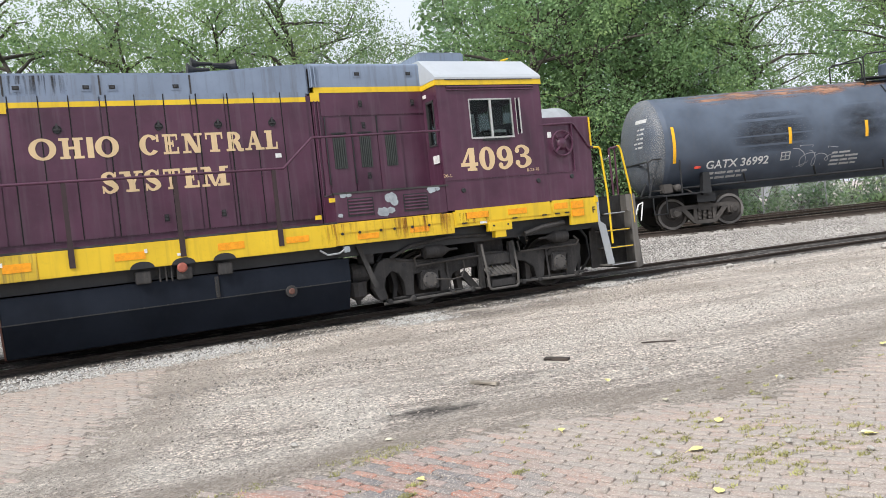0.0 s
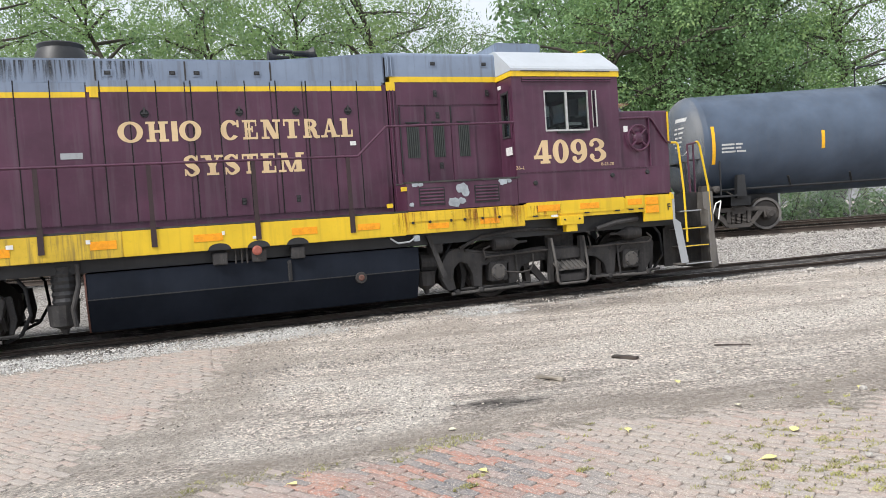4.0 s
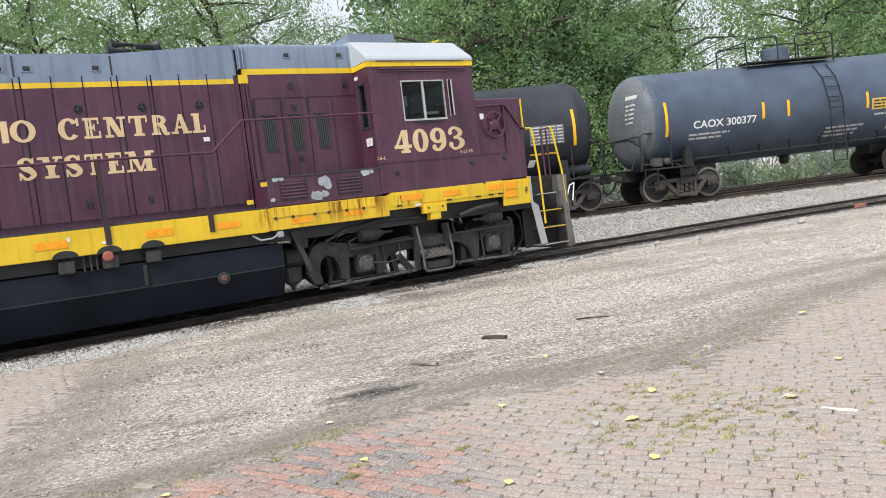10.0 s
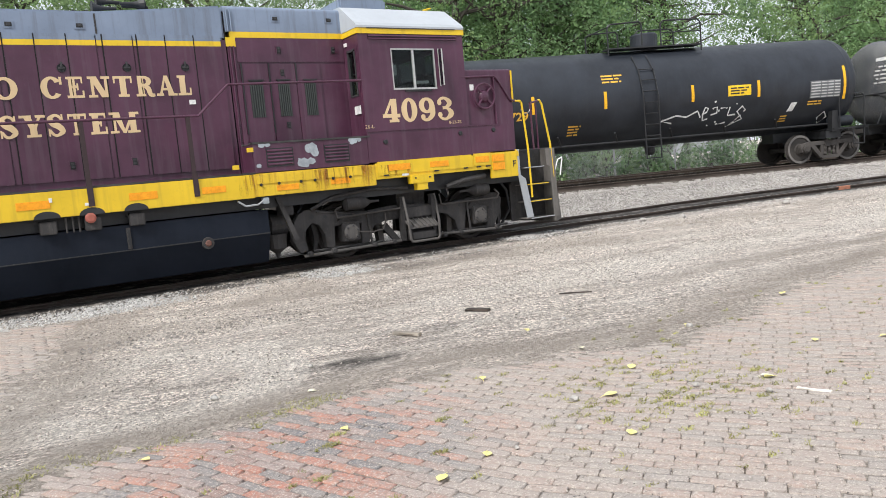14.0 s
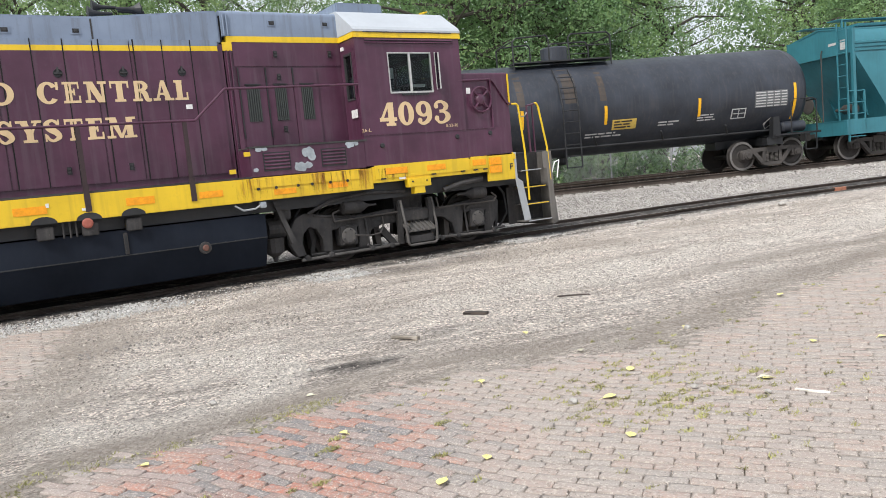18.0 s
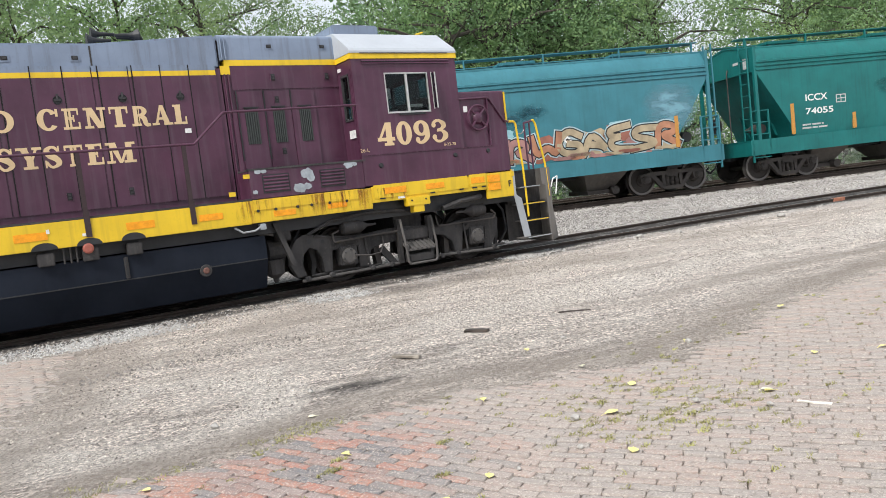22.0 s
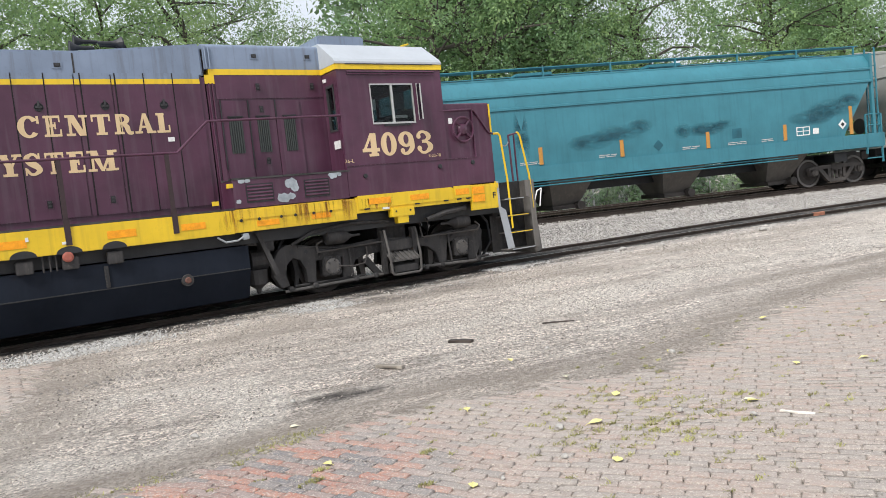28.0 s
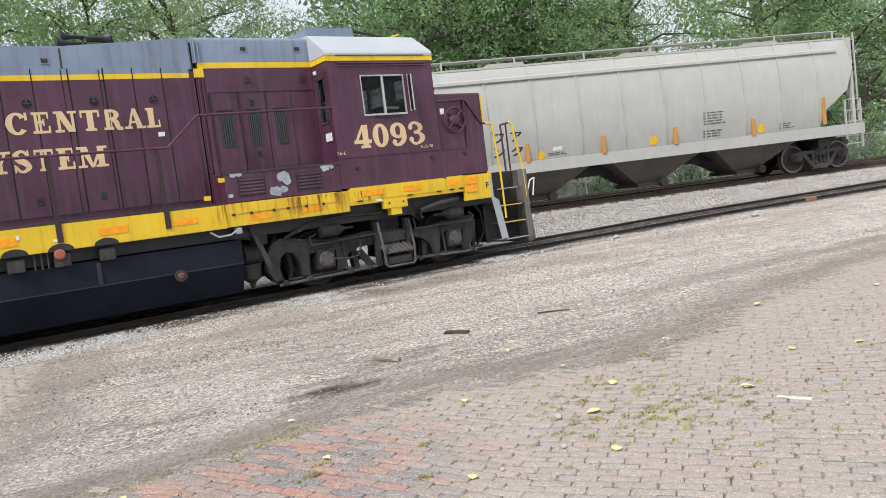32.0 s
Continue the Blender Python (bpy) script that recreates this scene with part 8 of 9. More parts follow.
# ---- weeds between the bricks ----
def tufts(name, spots, material, label, seed, tall):
    rng = np.random.default_rng(seed)
    q = []
    for x, y, n, rad in spots:
        for _ in range(n):
            a, r = rng.uniform(0, 6.28), rad * rng.uniform(0, 1) ** 0.6
            px, py = x + math.cos(a) * r * 1.5, y + math.sin(a) * r * 0.7
            z = ground_z(px, py) + 0.008 * noise.noise((px * 1.1, py * 1.1, 0))
            h = tall * rng.uniform(0.4, 1.2)
            d = rng.normal(size=2) * h * 0.7
            wv = rng.normal(size=2)
            wv = wv / np.linalg.norm(wv) * 0.005
            q.append([(px - wv[0], py - wv[1], z), (px + wv[0], py + wv[1], z), (px + d[0], py + d[1], z + h)])
    V = np.array(q).reshape(-1, 3)
    me = bpy.data.meshes.new(name)
    me.from_pydata(V.tolist(), [], [(3 * i, 3 * i + 1, 3 * i + 2) for i in range(len(q))])
    me.materials.append(material)
    return tagged(new(name, me), label, "weeds", kind="stuff")


wr = random.Random(8)
spots = []
for _ in range(70):
    x = wr.choice((wr.uniform(-0.3, 1.0), wr.gauss(1.75, 0.2)))
    spots.append((x, edge_y(x) - 0.1 + wr.gauss(0, 0.07), 9, 0.05))
for _ in range(150):
    x, y = wr.gauss(3.7, 0.5), wr.gauss(3.35, 0.42)
    spots.append((x, y, 22, 0.035))
for _ in range(120):
    x, y = wr.uniform(0.4, 7.5), wr.uniform(2.0, 4.8)
    spots.append((x, y, 16, 0.025))
for x, y in ((1.6, 4.02), (1.55, 4.0), (1.7, 4.15), (2.3, 3.9), (1.35, 3.6), (2.0, 3.45)):
    spots.append((x, y, 110, 0.04))
tufts("weeds", spots, M["grass"], "small yellow-green weeds growing in the brick joints", 4, 0.02)

# ---- fallen leaves and litter ----
lr = random.Random(14)
LEAVES = [(1.95, 5.15), (2.97, 4.41), (1.77, 4.19), (0.68, 4.6), (2.16, 3.23), (4.01, 4.49), (4.16, 5.38), (3.31, 3.47), (2.91, 2.91), (3.86, 3.81), (4.25, 3.0), (5.24, 3.27), (6.7, 4.49), (1.82, 3.14), (5.63, 2.96), (7.92, 3.93), (4.24, 2.97), (5.12, 4.37)]
for k, (x, y) in enumerate(LEAVES):
    L = lr.uniform(0.06, 0.095)
    bm = B()
    n = 9
    rim = []
    for i in range(n):
        t = i / (n - 1)
        wd = L * 0.36 * math.sin(math.pi * t ** 0.8) + 0.001
        up_ = 0.006 * math.sin(3 * t) + 0.004
        rim.append((bm.verts.new((L * (t - 0.5), -wd, up_ + 0.004)), bm.verts.new((L * (t - 0.5), 0, up_)), bm.verts.new((L * (t - 0.5), wd, up_ + 0.005))))
    for a, b in zip(rim, rim[1:]):
        bm.faces.new((a[0], b[0], b[1], a[1]))
        bm.faces.new((a[1], b[1], b[2], a[2]))
    rod(bm, (L * 0.5, 0, 0.012), (L * 0.8, 0.005, 0.004), 0.0016, 5)
    o = part("fallen_leaf", bm, M["leaf_yellow"] if k % 5 else M["leaf_pale"])
    o.matrix_basis = pose(x, y, -0.071 if in_brick(x, y) else -0.078, lr.uniform(-8, 8), lr.uniform(-8, 8), lr.uniform(0, 360))
    tagged(o, "pale dry fallen leaf lying on the ground" if k % 5 == 0 else "yellow fallen leaf lying on the ground", "leaf", "fallen leaves")


def litter(name, a, b, width, height, mat, label, category):
    """A stick or plank lying from a to b."""
    a, b = Vector((*a, 0)), Vector((*b, 0))
    c, d = (a + b) / 2, b - a
    L = d.length
    bm = box(B(), -L / 2, L / 2, -width / 2, width / 2, 0, height)
    bmesh.ops.subdivide_edges(bm, edges=[e for e in bm.edges if abs((e.verts[0].co - e.verts[1].co).x) > L * 0.5], cuts=6)
    for v in bm.verts:
        k = noise.noise((v.co.x * 9 + c.x, v.co.y * 20, v.co.z * 30))
        v.co.y += 0.2 * width * k
        v.co.z += 0.15 * height * k if v.co.z > 0.001 else 0
    o = part(name, bm, M[mat], bevel=min(width, height) * 0.15)
    o.matrix_basis = pose(c.x, c.y, ground_z(c.x, c.y) + 0.002, 0, 0, math.degrees(math.atan2(d.y, d.x)))
    return tagged(o, label, category)


litter("wood_block", (4.34, 6.64), (4.49, 6.42), 0.08, 0.032, "dark_wood", "dark weathered block of wood on the gravel", "wood")
litter("wood_board", (3.29, 6.33), (3.42, 6.05), 0.055, 0.03, "grey_wood", "short grey splintered board on the gravel", "wood")
litter("stick", (5.52, 6.49), (5.8, 6.25), 0.018, 0.018, "dark_wood", "thin dark stick on the gravel", "stick")
litter("white_stick", (4.16, 2.73), (4.22, 2.54), 0.03, 0.012, "pale_wood", "bleached white stick on the bricks", "stick")
for k, (x, y, r) in enumerate(((1.35, 5.56, 0.03), (5.1, 4.32, 0.03), (2.76, 3.17, 0.02), (3.81, 3.21, 0.022), (2.23, 5.85, 0.024), (4.66, 5.44, 0.024), (2.33, 3.19, 0.014), (4.0, 2.81, 0.02), (3.08, 3.56, 0.03), (15.5, 10.2, 0.09), (12.2, 11.4, 0.08), (13.0, 11.0, 0.07))):
    bm = B()
    bmesh.ops.create_icosphere(bm, subdivisions=2, radius=r)
    for v in bm.verts:
        v.co *= 1 + 0.35 * noise.noise(v.co / r * 1.3 + Vector((k * 3.1, 0, 0)))
        v.co.z *= 0.7
    o = part("stone", bm, M["stone_grey"])
    o.matrix_basis = pose(x, y, ground_z(x, y) + r * 0.45 - (0.0 if not in_brick(x, y) else -0.008))
    tagged(o, "loose grey stone lying on the ground", "stone", "loose stones")
# orange paint marks on the near rail
for x in (18.9, 21.6):
    c, n = curve1(x, -0.7525)
    o = part("paint_mark", prism(B(), [(-0.045, -0.13), (-0.045, -0.005), (-0.03, 0.004), (0.03, 0.004), (0.045, -0.005), (0.045, -0.13)], -0.16, 0.16), M["orange_mark"], track_near)
    o.matrix_basis = pose(c.x, c.y, c.z, 0, 0, T2_TURN)

# ---- markings on the cars ----
CAR = [c for c, _ in CARS[1:]]
CEN = [s for _, s in CARS[1:]]
TANK = lambda r=1.5, zc=2.5: (lambda z: tank_y(r, zc, z))


def side_of(prof):
    def f(z):
        for (y0, z0), (y1, z1) in zip(prof, prof[1:]):
            if z0 <= z <= z1:
                return -(y0 + (y1 - y0) * (z - z0) / max(1e-6, z1 - z0))
        return -prof[0][0]
    return f


YF = [TANK()] * 5 + [TANK(1.44, 2.39)] + [side_of(ACF)] * 3 + [side_of(GREY)]


def patch(i, name, s0, s1, h0, h1, mat, label="", proud=0.006, slant=0.0):
    """A flat panel or painted patch lying on a car's side."""
    bm = B()
    n = 6
    zs = [h0 + (h1 - h0) * k / n for k in range(n + 1)]
    f = YF[i]
    prism(bm, [(f(z) - proud, z) for z in zs] + [(f(z) + 0.012, z) for z in reversed(zs)], s0 - CEN[i], s1 - CEN[i])
    if slant:
        for v in bm.verts:
            v.co.x += slant * (v.co.z - h0)
    return part(name, bm, M[mat], CAR[i], label)


def words(s0, s1, rr):
    """Widths of word-long bars filling s0..s1, gaps left out."""
    out, x = [], s0
    while x < s1 - 0.02:
        w = min(rr.uniform(0.16, 0.42), s1 - x)
        out.append((x, x + w))
        x += w + 0.045
    return out


def marks(i, s0, s1, h0, h1, mat, rows=1, name="marking"):
    """Rows of unreadable small print, one bar a word."""
    hh = (h1 - h0) / rows
    for r in range(rows):
        z = h1 - (r + 1) * hh + hh * 0.2
        rr = random.Random(int(s0 * 10) + 7 * r)
        for a, b in words(s0, s1 - (rr.uniform(0, 0.35) * (s1 - s0) if rows > 1 else 0), rr):
            patch(i, name, a, b, z, z + hh * 0.5, mat, proud=0.01 if mat == "black" else 0.006)


def letters(i, text, s0, s1, h0, h1, mat, bold=0.02):
    lettering("letter", text, s0 - CEN[i], h0, s1 - CEN[i], h1, YF[i], M[mat], CAR[i], bold)


def table(i, s0, s1, h0, h1):
    """A stencilled data table: pale cells in rows."""
    patch(i, "data_panel", s0, s1, h0, h1, "panel_grey")
    n = 6
    for k in range(n):
        z = h0 + (h1 - h0) * (k + 0.22) / n
        x = s0 + 0.03
        for w in (0.3, 0.17, 0.17, 0.17):
            b = x + w * (s1 - s0)
            patch(i, "panel_cell", x, b, z, z + (h1 - h0) / n * 0.4, "dim_white", proud=0.01)
            x = b + 0.045 * (s1 - s0)


def framed(i, s0, s1, h0, h1, mat="dim_white"):
    """An outlined consolidated-stencil box with cells."""
    t = 0.03
    for a, b, c, d in ((s0, s1, h0, h0 + t), (s0, s1, h1 - t, h1), (s0, s0 + t, h0 + t, h1 - t), (s1 - t, s1, h0 + t, h1 - t), ((s0 + s1) / 2 - 0.012, (s0 + s1) / 2 + 0.012, h0 + t, h1 - t)):
        patch(i, "stencil_box", a, b, c, d, mat)
    patch(i, "stencil_box", s0 + t, s1 - t, (h0 + h1) / 2 - 0.012, (h0 + h1) / 2 + 0.012, mat, proud=0.008)


def diamond(i, s, h, r, mat="white_paint", inner="black"):
    f = YF[i]
    pl = None
    for rr, m, pr in ((r, mat, 0.012), (r * 0.45, inner, 0.016)):
        bm = B()
        x = s - CEN[i]
        pts = [(x, h - rr), (x + rr, h), (x, h + rr), (x - rr, h)]
        fr = [bm.verts.new((a, f(z) - pr, z)) for a, z in pts]
        bk = [bm.verts.new((a, f(z) + 0.01, z)) for a, z in pts]
        bm.faces.new(fr)
        for k in range(4):
            bm.faces.new((fr[k], bk[k], bk[(k + 1) % 4], fr[(k + 1) % 4]))
        pl = part("placard" if pl is None else "placard_mark", bm, M[m], CAR[i] if pl is None else pl)


def scrawl(i, strokes, mat, w=0.02, name="scrawl"):
    """Hand-drawn lines: each stroke is a run of (s, h)."""
    f = YF[i]
    for k, st in enumerate(strokes):
        bm = B()
        edge = []
        for n, (a, z) in enumerate(st):
            p0, p1 = st[max(0, n - 1)], st[min(len(st) - 1, n + 1)]
            d = Vector((p1[0] - p0[0], p1[1] - p0[1]))
            d = d.normalized() if d.length > 1e-6 else Vector((1, 0))
            if n in (0, len(st) - 1):                  # rounded ends run on a little
                a, z = a + d.x * w * (0.4 if n else -0.4), z + d.y * w * (0.4 if n else -0.4)
            edge.append([bm.verts.new((a - CEN[i] - d.y * q, f(max(1.3, z + d.x * q)) - 0.007 - 0.00005 * n - 0.0004 * k, z + d.x * q)) for q in (-w / 2, w / 2)])
        for e0, e1 in zip(edge, edge[1:]):
            bm.faces.new((e0[0], e1[0], e1[1], e0[1]))
        part(name, bm, M[mat], CAR[i])


def wave(s0, s1, h0, h1, loops, seed):
    """A looping scribble across a rectangle."""
    rr = random.Random(seed)
    out = []
    n = loops * 12
    for k in range(n + 1):
        t = k / n
        a = 2 * math.pi * loops * t
        out.append((s0 + (s1 - s0) * t + 0.35 * (s1 - s0) / loops * math.sin(a), (h0 + h1) / 2 + (h1 - h0) / 2 * math.cos(a) * (0.65 + 0.35 * math.sin(3.1 * t + seed))))
    return out


def blob(i, s, h, rx, rz, mat, seed, proud=0.006, n=18, name="graffiti_shape", rough=0.3):
    rr = random.Random(seed)
    f = YF[i]
    bm = B()
    fr = []
    ks = [1 - rough / 2 + rough * rr.random() for _ in range(n)]
    for k in range(n):
        a = 2 * math.pi * k / n
        q = (abs(math.cos(a)) ** 0.6 * (1 if math.cos(a) > 0 else -1), abs(math.sin(a)) ** 0.6 * (1 if math.sin(a) > 0 else -1))
        z = h + rz * q[1] * ks[k]
        fr.append(bm.verts.new((s - CEN[i] + rx * q[0] * ks[k], f(max(1.31, z)) - proud, z)))
    c = bm.verts.new((s - CEN[i], f(max(1.31, h)) - proud, h))
    for k in range(n):
        bm.faces.new((c, fr[k], fr[(k + 1) % n]))
    return part(name, bm, M[mat], CAR[i])


# grey tank car
letters(0, "GATX 36992", 1.32, 3.25, 1.67, 1.91, "white_paint")
marks(0, 1.26, 2.9, 1.36, 1.62, "dim_white", rows=2)
framed(0, 3.62, 3.91, 1.72, 1.96)
scrawl(0, [wave(3.98, 4.7, 1.45, 2.05, 1, 1), wave(4.5, 5.3, 1.42, 1.95, 2, 2), [(4.1, 1.5), (4.2, 2.1), (4.6, 2.08), (4.5, 1.6), (4.2, 1.5)], [(4.95, 1.5), (5.1, 2.0), (5.4, 1.95)]], "chalk", 0.022)
marks(0, 5.25, 6.2, 1.42, 1.86, "dim_white", rows=4)
part("red_lamp", lathe(B(), [(0, 0.1), (0.06, 0.1), (0.07, 0.06)], 12, "z", (1.05 - CEN[0], -1.3, 1.72)), M["red_lamp"], CAR[0])
patch(0, "placard_board", 7.95, 8.32, 1.2, 1.47, "beige", slant=0.5)
patch(0, "placard_board", 8.32, 8.6, 1.22, 1.47, "rust_plate", slant=0.5)
scrawl(0, [wave(9.3, 10.0, 1.98, 2.14, 4, 3), wave(10.5, 11.7, 1.9, 2.16, 7, 4), wave(11.0, 11.5, 1.75, 1.84, 4, 5), wave(12.8, 13.8, 1.95, 2.14, 5, 6)], "chalk", 0.022)
marks(0, 8.3, 9.6, 1.66, 1.7, "dim_white")
marks(0, 9.2, 9.8, 1.3, 1.46, "dim_white", rows=3)
lettering("marking", "FRA AIP", 14.05 - CEN[0], 2.04, 14.58 - CEN[0], 2.14, YF[0], M["dim_white"], CAR[0])
table(0, 14.71, 15.75, 2.02, 2.5)
marks(0, 15.3, 15.75, 2.52, 2.58, "dim_white")
framed(0, 13.28, 13.86, 1.42, 1.74)
diamond(0, 12.0, 1.63, 0.1, "dim_white", "tank_grey")
patch(0, "dark_repaint", 2.0, 4.7, 1.85, 3.35, "dark_smudge", proud=0.004)
patch(0, "dark_repaint", 5.2, 7.4, 2.0, 3.3, "dark_smudge", proud=0.004)
rs = random.Random(4)
for s0, s1 in ((1.0, 5.8), (10.2, 15.9)):
    x = s0
    while x < s1:                                   # rust along the crown of the tank
        w = rs.uniform(1.4, 2.4)
        lo, hi = rs.uniform(-48, -34), rs.uniform(14, 26)
        arc = [math.radians(lo + (hi - lo) * k / 6) for k in range(7)]
        rr = 1.504 + 0.002 * rs.random()
        part("rust_stain", prism(B(), [(rr * math.sin(a), 2.5 + rr * math.cos(a)) for a in arc] + [(1.49 * math.sin(a), 2.5 + 1.49 * math.cos(a)) for a in reversed(arc)], x - CEN[0], x + w - CEN[0]), M["rust_crown"], CAR[0])
        x += w * 0.7
# slate tank car
marks(1, 26.5, 27.6, 1.5, 1.86, "dim_white", rows=4)
marks(1, 27.9, 28.6, 1.6, 1.85, "dim_white", rows=3)
lettering("marking", "SR-8754 FRA AIP", 28.95 - CEN[1], 1.9, 30.25 - CEN[1], 2.03, YF[1], M["dim_white"], CAR[1])
marks(1, 28.98, 30.1, 1.64, 1.84, "dim_white", rows=3)
framed(1, 30.04, 30.54, 1.53, 1.82)
table(1, 30.8, 31.85, 1.95, 2.6)
diamond(1, 31.5, 1.82, 0.2)
diamond(1, 31.1, 1.4, 0.19)
marks(1, 18.9, 19.6, 2.2, 2.5, "dim_white", rows=3)
# black tank car
letters(2, "UTLX 668594", 35.8, 37.9, 2.13, 2.38, "ochre_text")
lettering("marking", "THE TANK CAR PEOPLE", 35.84 - CEN[2], 2.0, 36.8 - CEN[2], 2.07, YF[2], M["ochre_text"], CAR[2])
marks(2, 35.75, 37.05, 1.62, 1.88, "ochre_text", rows=2)
marks(2, 39.33, 39.9, 2.6, 2.86, "ochre_text", rows=4)
marks(2, 39.4, 39.8, 1.79, 2.0, "ochre_text", rows=3)
p = patch(2, "warning_panel", 44.27, 45.1, 1.9, 2.2, "bright_yellow")
marks(2, 44.35, 45.0, 1.94, 2.16, "black", rows=3)
framed(2, 46.4, 46.86, 1.68, 1.96, "white_paint")
table(2, 47.15, 48.2, 2.1, 2.65)
marks(2, 47.15, 48.0, 1.8, 1.9, "ochre_text")
patch(2, "notice", 47.1, 47.3, 1.5, 1.7, "white_paint", slant=0.2)
patch(2, "gloss_band", 38.7, 43.3, 1.05, 3.9, "tank_gloss", proud=0.004)
# short slate tank car
letters(3, "CAOX 300377", 52.33, 54.47, 2.09, 2.32, "white_paint")
marks(3, 52.2, 53.6, 1.75, 1.98, "dim_white", rows=2)
table(3, 60.03, 61.1, 2.05, 2.58)
patch(3, "warning_panel", 58.55, 59.27, 2.1, 2.45, "dull_yellow")
marks(3, 58.62, 59.2, 2.13, 2.42, "black", rows=3)
marks(3, 58.67, 59.9, 1.9, 2.02, "dim_white")
framed(3, 59.6, 60.05, 1.45, 1.7)
patch(3, "stencil_box", 59.27, 59.52, 1.47, 1.7, "dim_white")
diamond(3, 60.8, 1.34, 0.18)
marks(3, 57.0, 58.4, 1.4, 1.75, "dim_white", rows=3)
# black tank car with scrawl
letters(4, "UTLX 683729", 65.0, 67.2, 2.03, 2.28, "ochre_text")
lettering("marking", "THE TANK CAR PEOPLE", 65.02 - CEN[4], 1.89, 65.8 - CEN[4], 1.95, YF[4], M["ochre_text"], CAR[4])
marks(4, 65.0, 66.6, 1.55, 1.78, "ochre_text", rows=2)
marks(4, 68.45, 68.9, 1.48, 1.8, "ochre_text", rows=4)
marks(4, 69.55, 70.3, 2.92, 3.2, "ochre_text", rows=3)
patch(4, "warning_panel", 73.62, 74.4, 2.28, 2.6, "bright_yellow")
marks(4, 73.7, 74.32, 2.32, 2.56, "black", rows=3)
table(4, 76.49, 77.58, 2.03, 2.56)
marks(4, 76.45, 77.2, 1.82, 1.98, "ochre_text", rows=2)
marks(4, 75.6, 75.9, 1.38, 1.6, "ochre_text", rows=3)
patch(4, "notice", 75.76, 75.96, 1.69, 1.95, "white_paint", slant=0.4)
diamond(4, 77.18, 1.43, 0.19)
diamond(4, 64.3, 1.62, 0.14)
SX = lambda st: [(72.78 + 1.5 * a, 1.4 + 0.76 * b) for a, b in st]
scrawl(4, [[(71.82, 1.8), (71.45, 1.7), (71.8, 1.62)], [(71.45, 1.7), (71.92, 1.83), (72.27, 1.77), (72.62, 1.92), (72.74, 1.74)]] + [SX(st) for st in (
    [(0.02, 0.55), (0.1, 0.6), (0.13, 0.75), (0.06, 0.8), (0.02, 0.55), (0.05, 0.3), (0.14, 0.35)], [(0.2, 0.1), (0.24, 0.75), (0.33, 0.78), (0.34, 0.55), (0.22, 0.5)],
    [(0.38, 0.65), (0.36, 0.2)], [(0.27, 0.98), (0.285, 1.0)], [(0.42, 0.72), (0.56, 0.74), (0.4, 0.1), (0.58, 0.16)], [(0.62, 0.72), (0.6, 0.42), (0.76, 0.44)], [(0.77, 0.85), (0.66, 0.0)],
    [(0.78, 0.12), (0.99, 0.6), (0.9, 0.74), (0.8, 0.55), (0.96, 0.25), (0.7, 0.03), (0.9, 0.38)])], "white_paint", 0.05)
# dusty tank car
letters(5, "SOEX 2805", 81.55, 83.35, 1.97, 2.2, "dim_white")
for txt, a, b, h in (("LD LMT 186700 LBS  84 690 KGS", 81.55, 84.0, 1.76), ("LT WT    76300 LBS  34 610 KGS  NEW 9-78", 81.53, 84.75, 1.58)):
    lettering("marking", txt, a - CEN[5], h, b - CEN[5], h + 0.12, YF[5], M["dim_white"], CAR[5])
marks(5, 81.6, 82.5, 1.3, 1.36, "dim_white")
patch(5, "warning_panel", 89.78, 90.56, 1.63, 1.92, "dull_yellow")
marks(5, 89.84, 90.5, 1.66, 1.9, "black", rows=3)
marks(5, 88.95, 90.2, 1.44, 1.6, "dim_white", rows=2)
table(5, 94.55, 95.7, 1.92, 2.42)
framed(5, 93.76, 94.26, 1.65, 1.95)
diamond(5, 95.2, 1.42, 0.18)
marks(5, 92.6, 93.3, 1.66, 1.88, "dim_white", rows=3)
marks(5, 91.3, 92.0, 1.62, 1.78, "dim_white", rows=2)
for s, w in ((85.2, 0.14), (86.85, 0.22), (88.3, 0.4), (89.4, 0.2)):
    patch(5, "brown_streak", s, s + w, 2.5, 3.55, "brown_stain", proud=0.003)
# teal hopper with graffiti
letters(6, "ICCX", 100.12, 100.82, 2.42, 2.62, "white_paint")
letters(6, "74021", 100.12, 100.95, 1.96, 2.16, "white_paint")
marks(6, 100.15, 100.6, 1.6, 1.8, "dim_white", rows=2)
gr = random.Random(77)


def rounded_run(st):
    """Corners of a stroke rounded off."""
    for _ in range(2):
        st = [st[0]] + [(p[0] * a + q[0] * (1 - a), p[1] * a + q[1] * (1 - a)) for p, q in zip(st, st[1:]) for a in (0.75, 0.25)] + [st[-1]]
    return st


cols = ["graf_rust", "graf_pink", "graf_tan", "graf_orange"]
FORMS = [[(0.9, 0.9), (0.2, 0.95), (0.1, 0.6), (0.8, 0.45), (0.9, 0.1), (0.1, 0.0)], [(0.15, 0.0), (0.2, 1.0), (0.75, 0.9), (0.7, 0.5), (0.25, 0.5), (0.95, 0.0)], [(0.1, 1.0), (0.2, 0.05), (0.55, 0.6), (0.85, 0.05), (0.95, 1.0)],
         [(0.9, 0.8), (0.5, 1.05), (0.1, 0.6), (0.2, 0.05), (0.85, 0.05), (0.9, 0.45), (0.5, 0.45)], [(0.1, 0.0), (0.45, 1.0), (0.9, 0.0), (0.7, 0.35), (0.3, 0.35)], [(0.9, 1.0), (0.15, 0.9), (0.2, 0.5), (0.7, 0.55), (0.2, 0.5), (0.15, 0.0), (0.95, 0.05)]]
gx, k = 100.95, 0
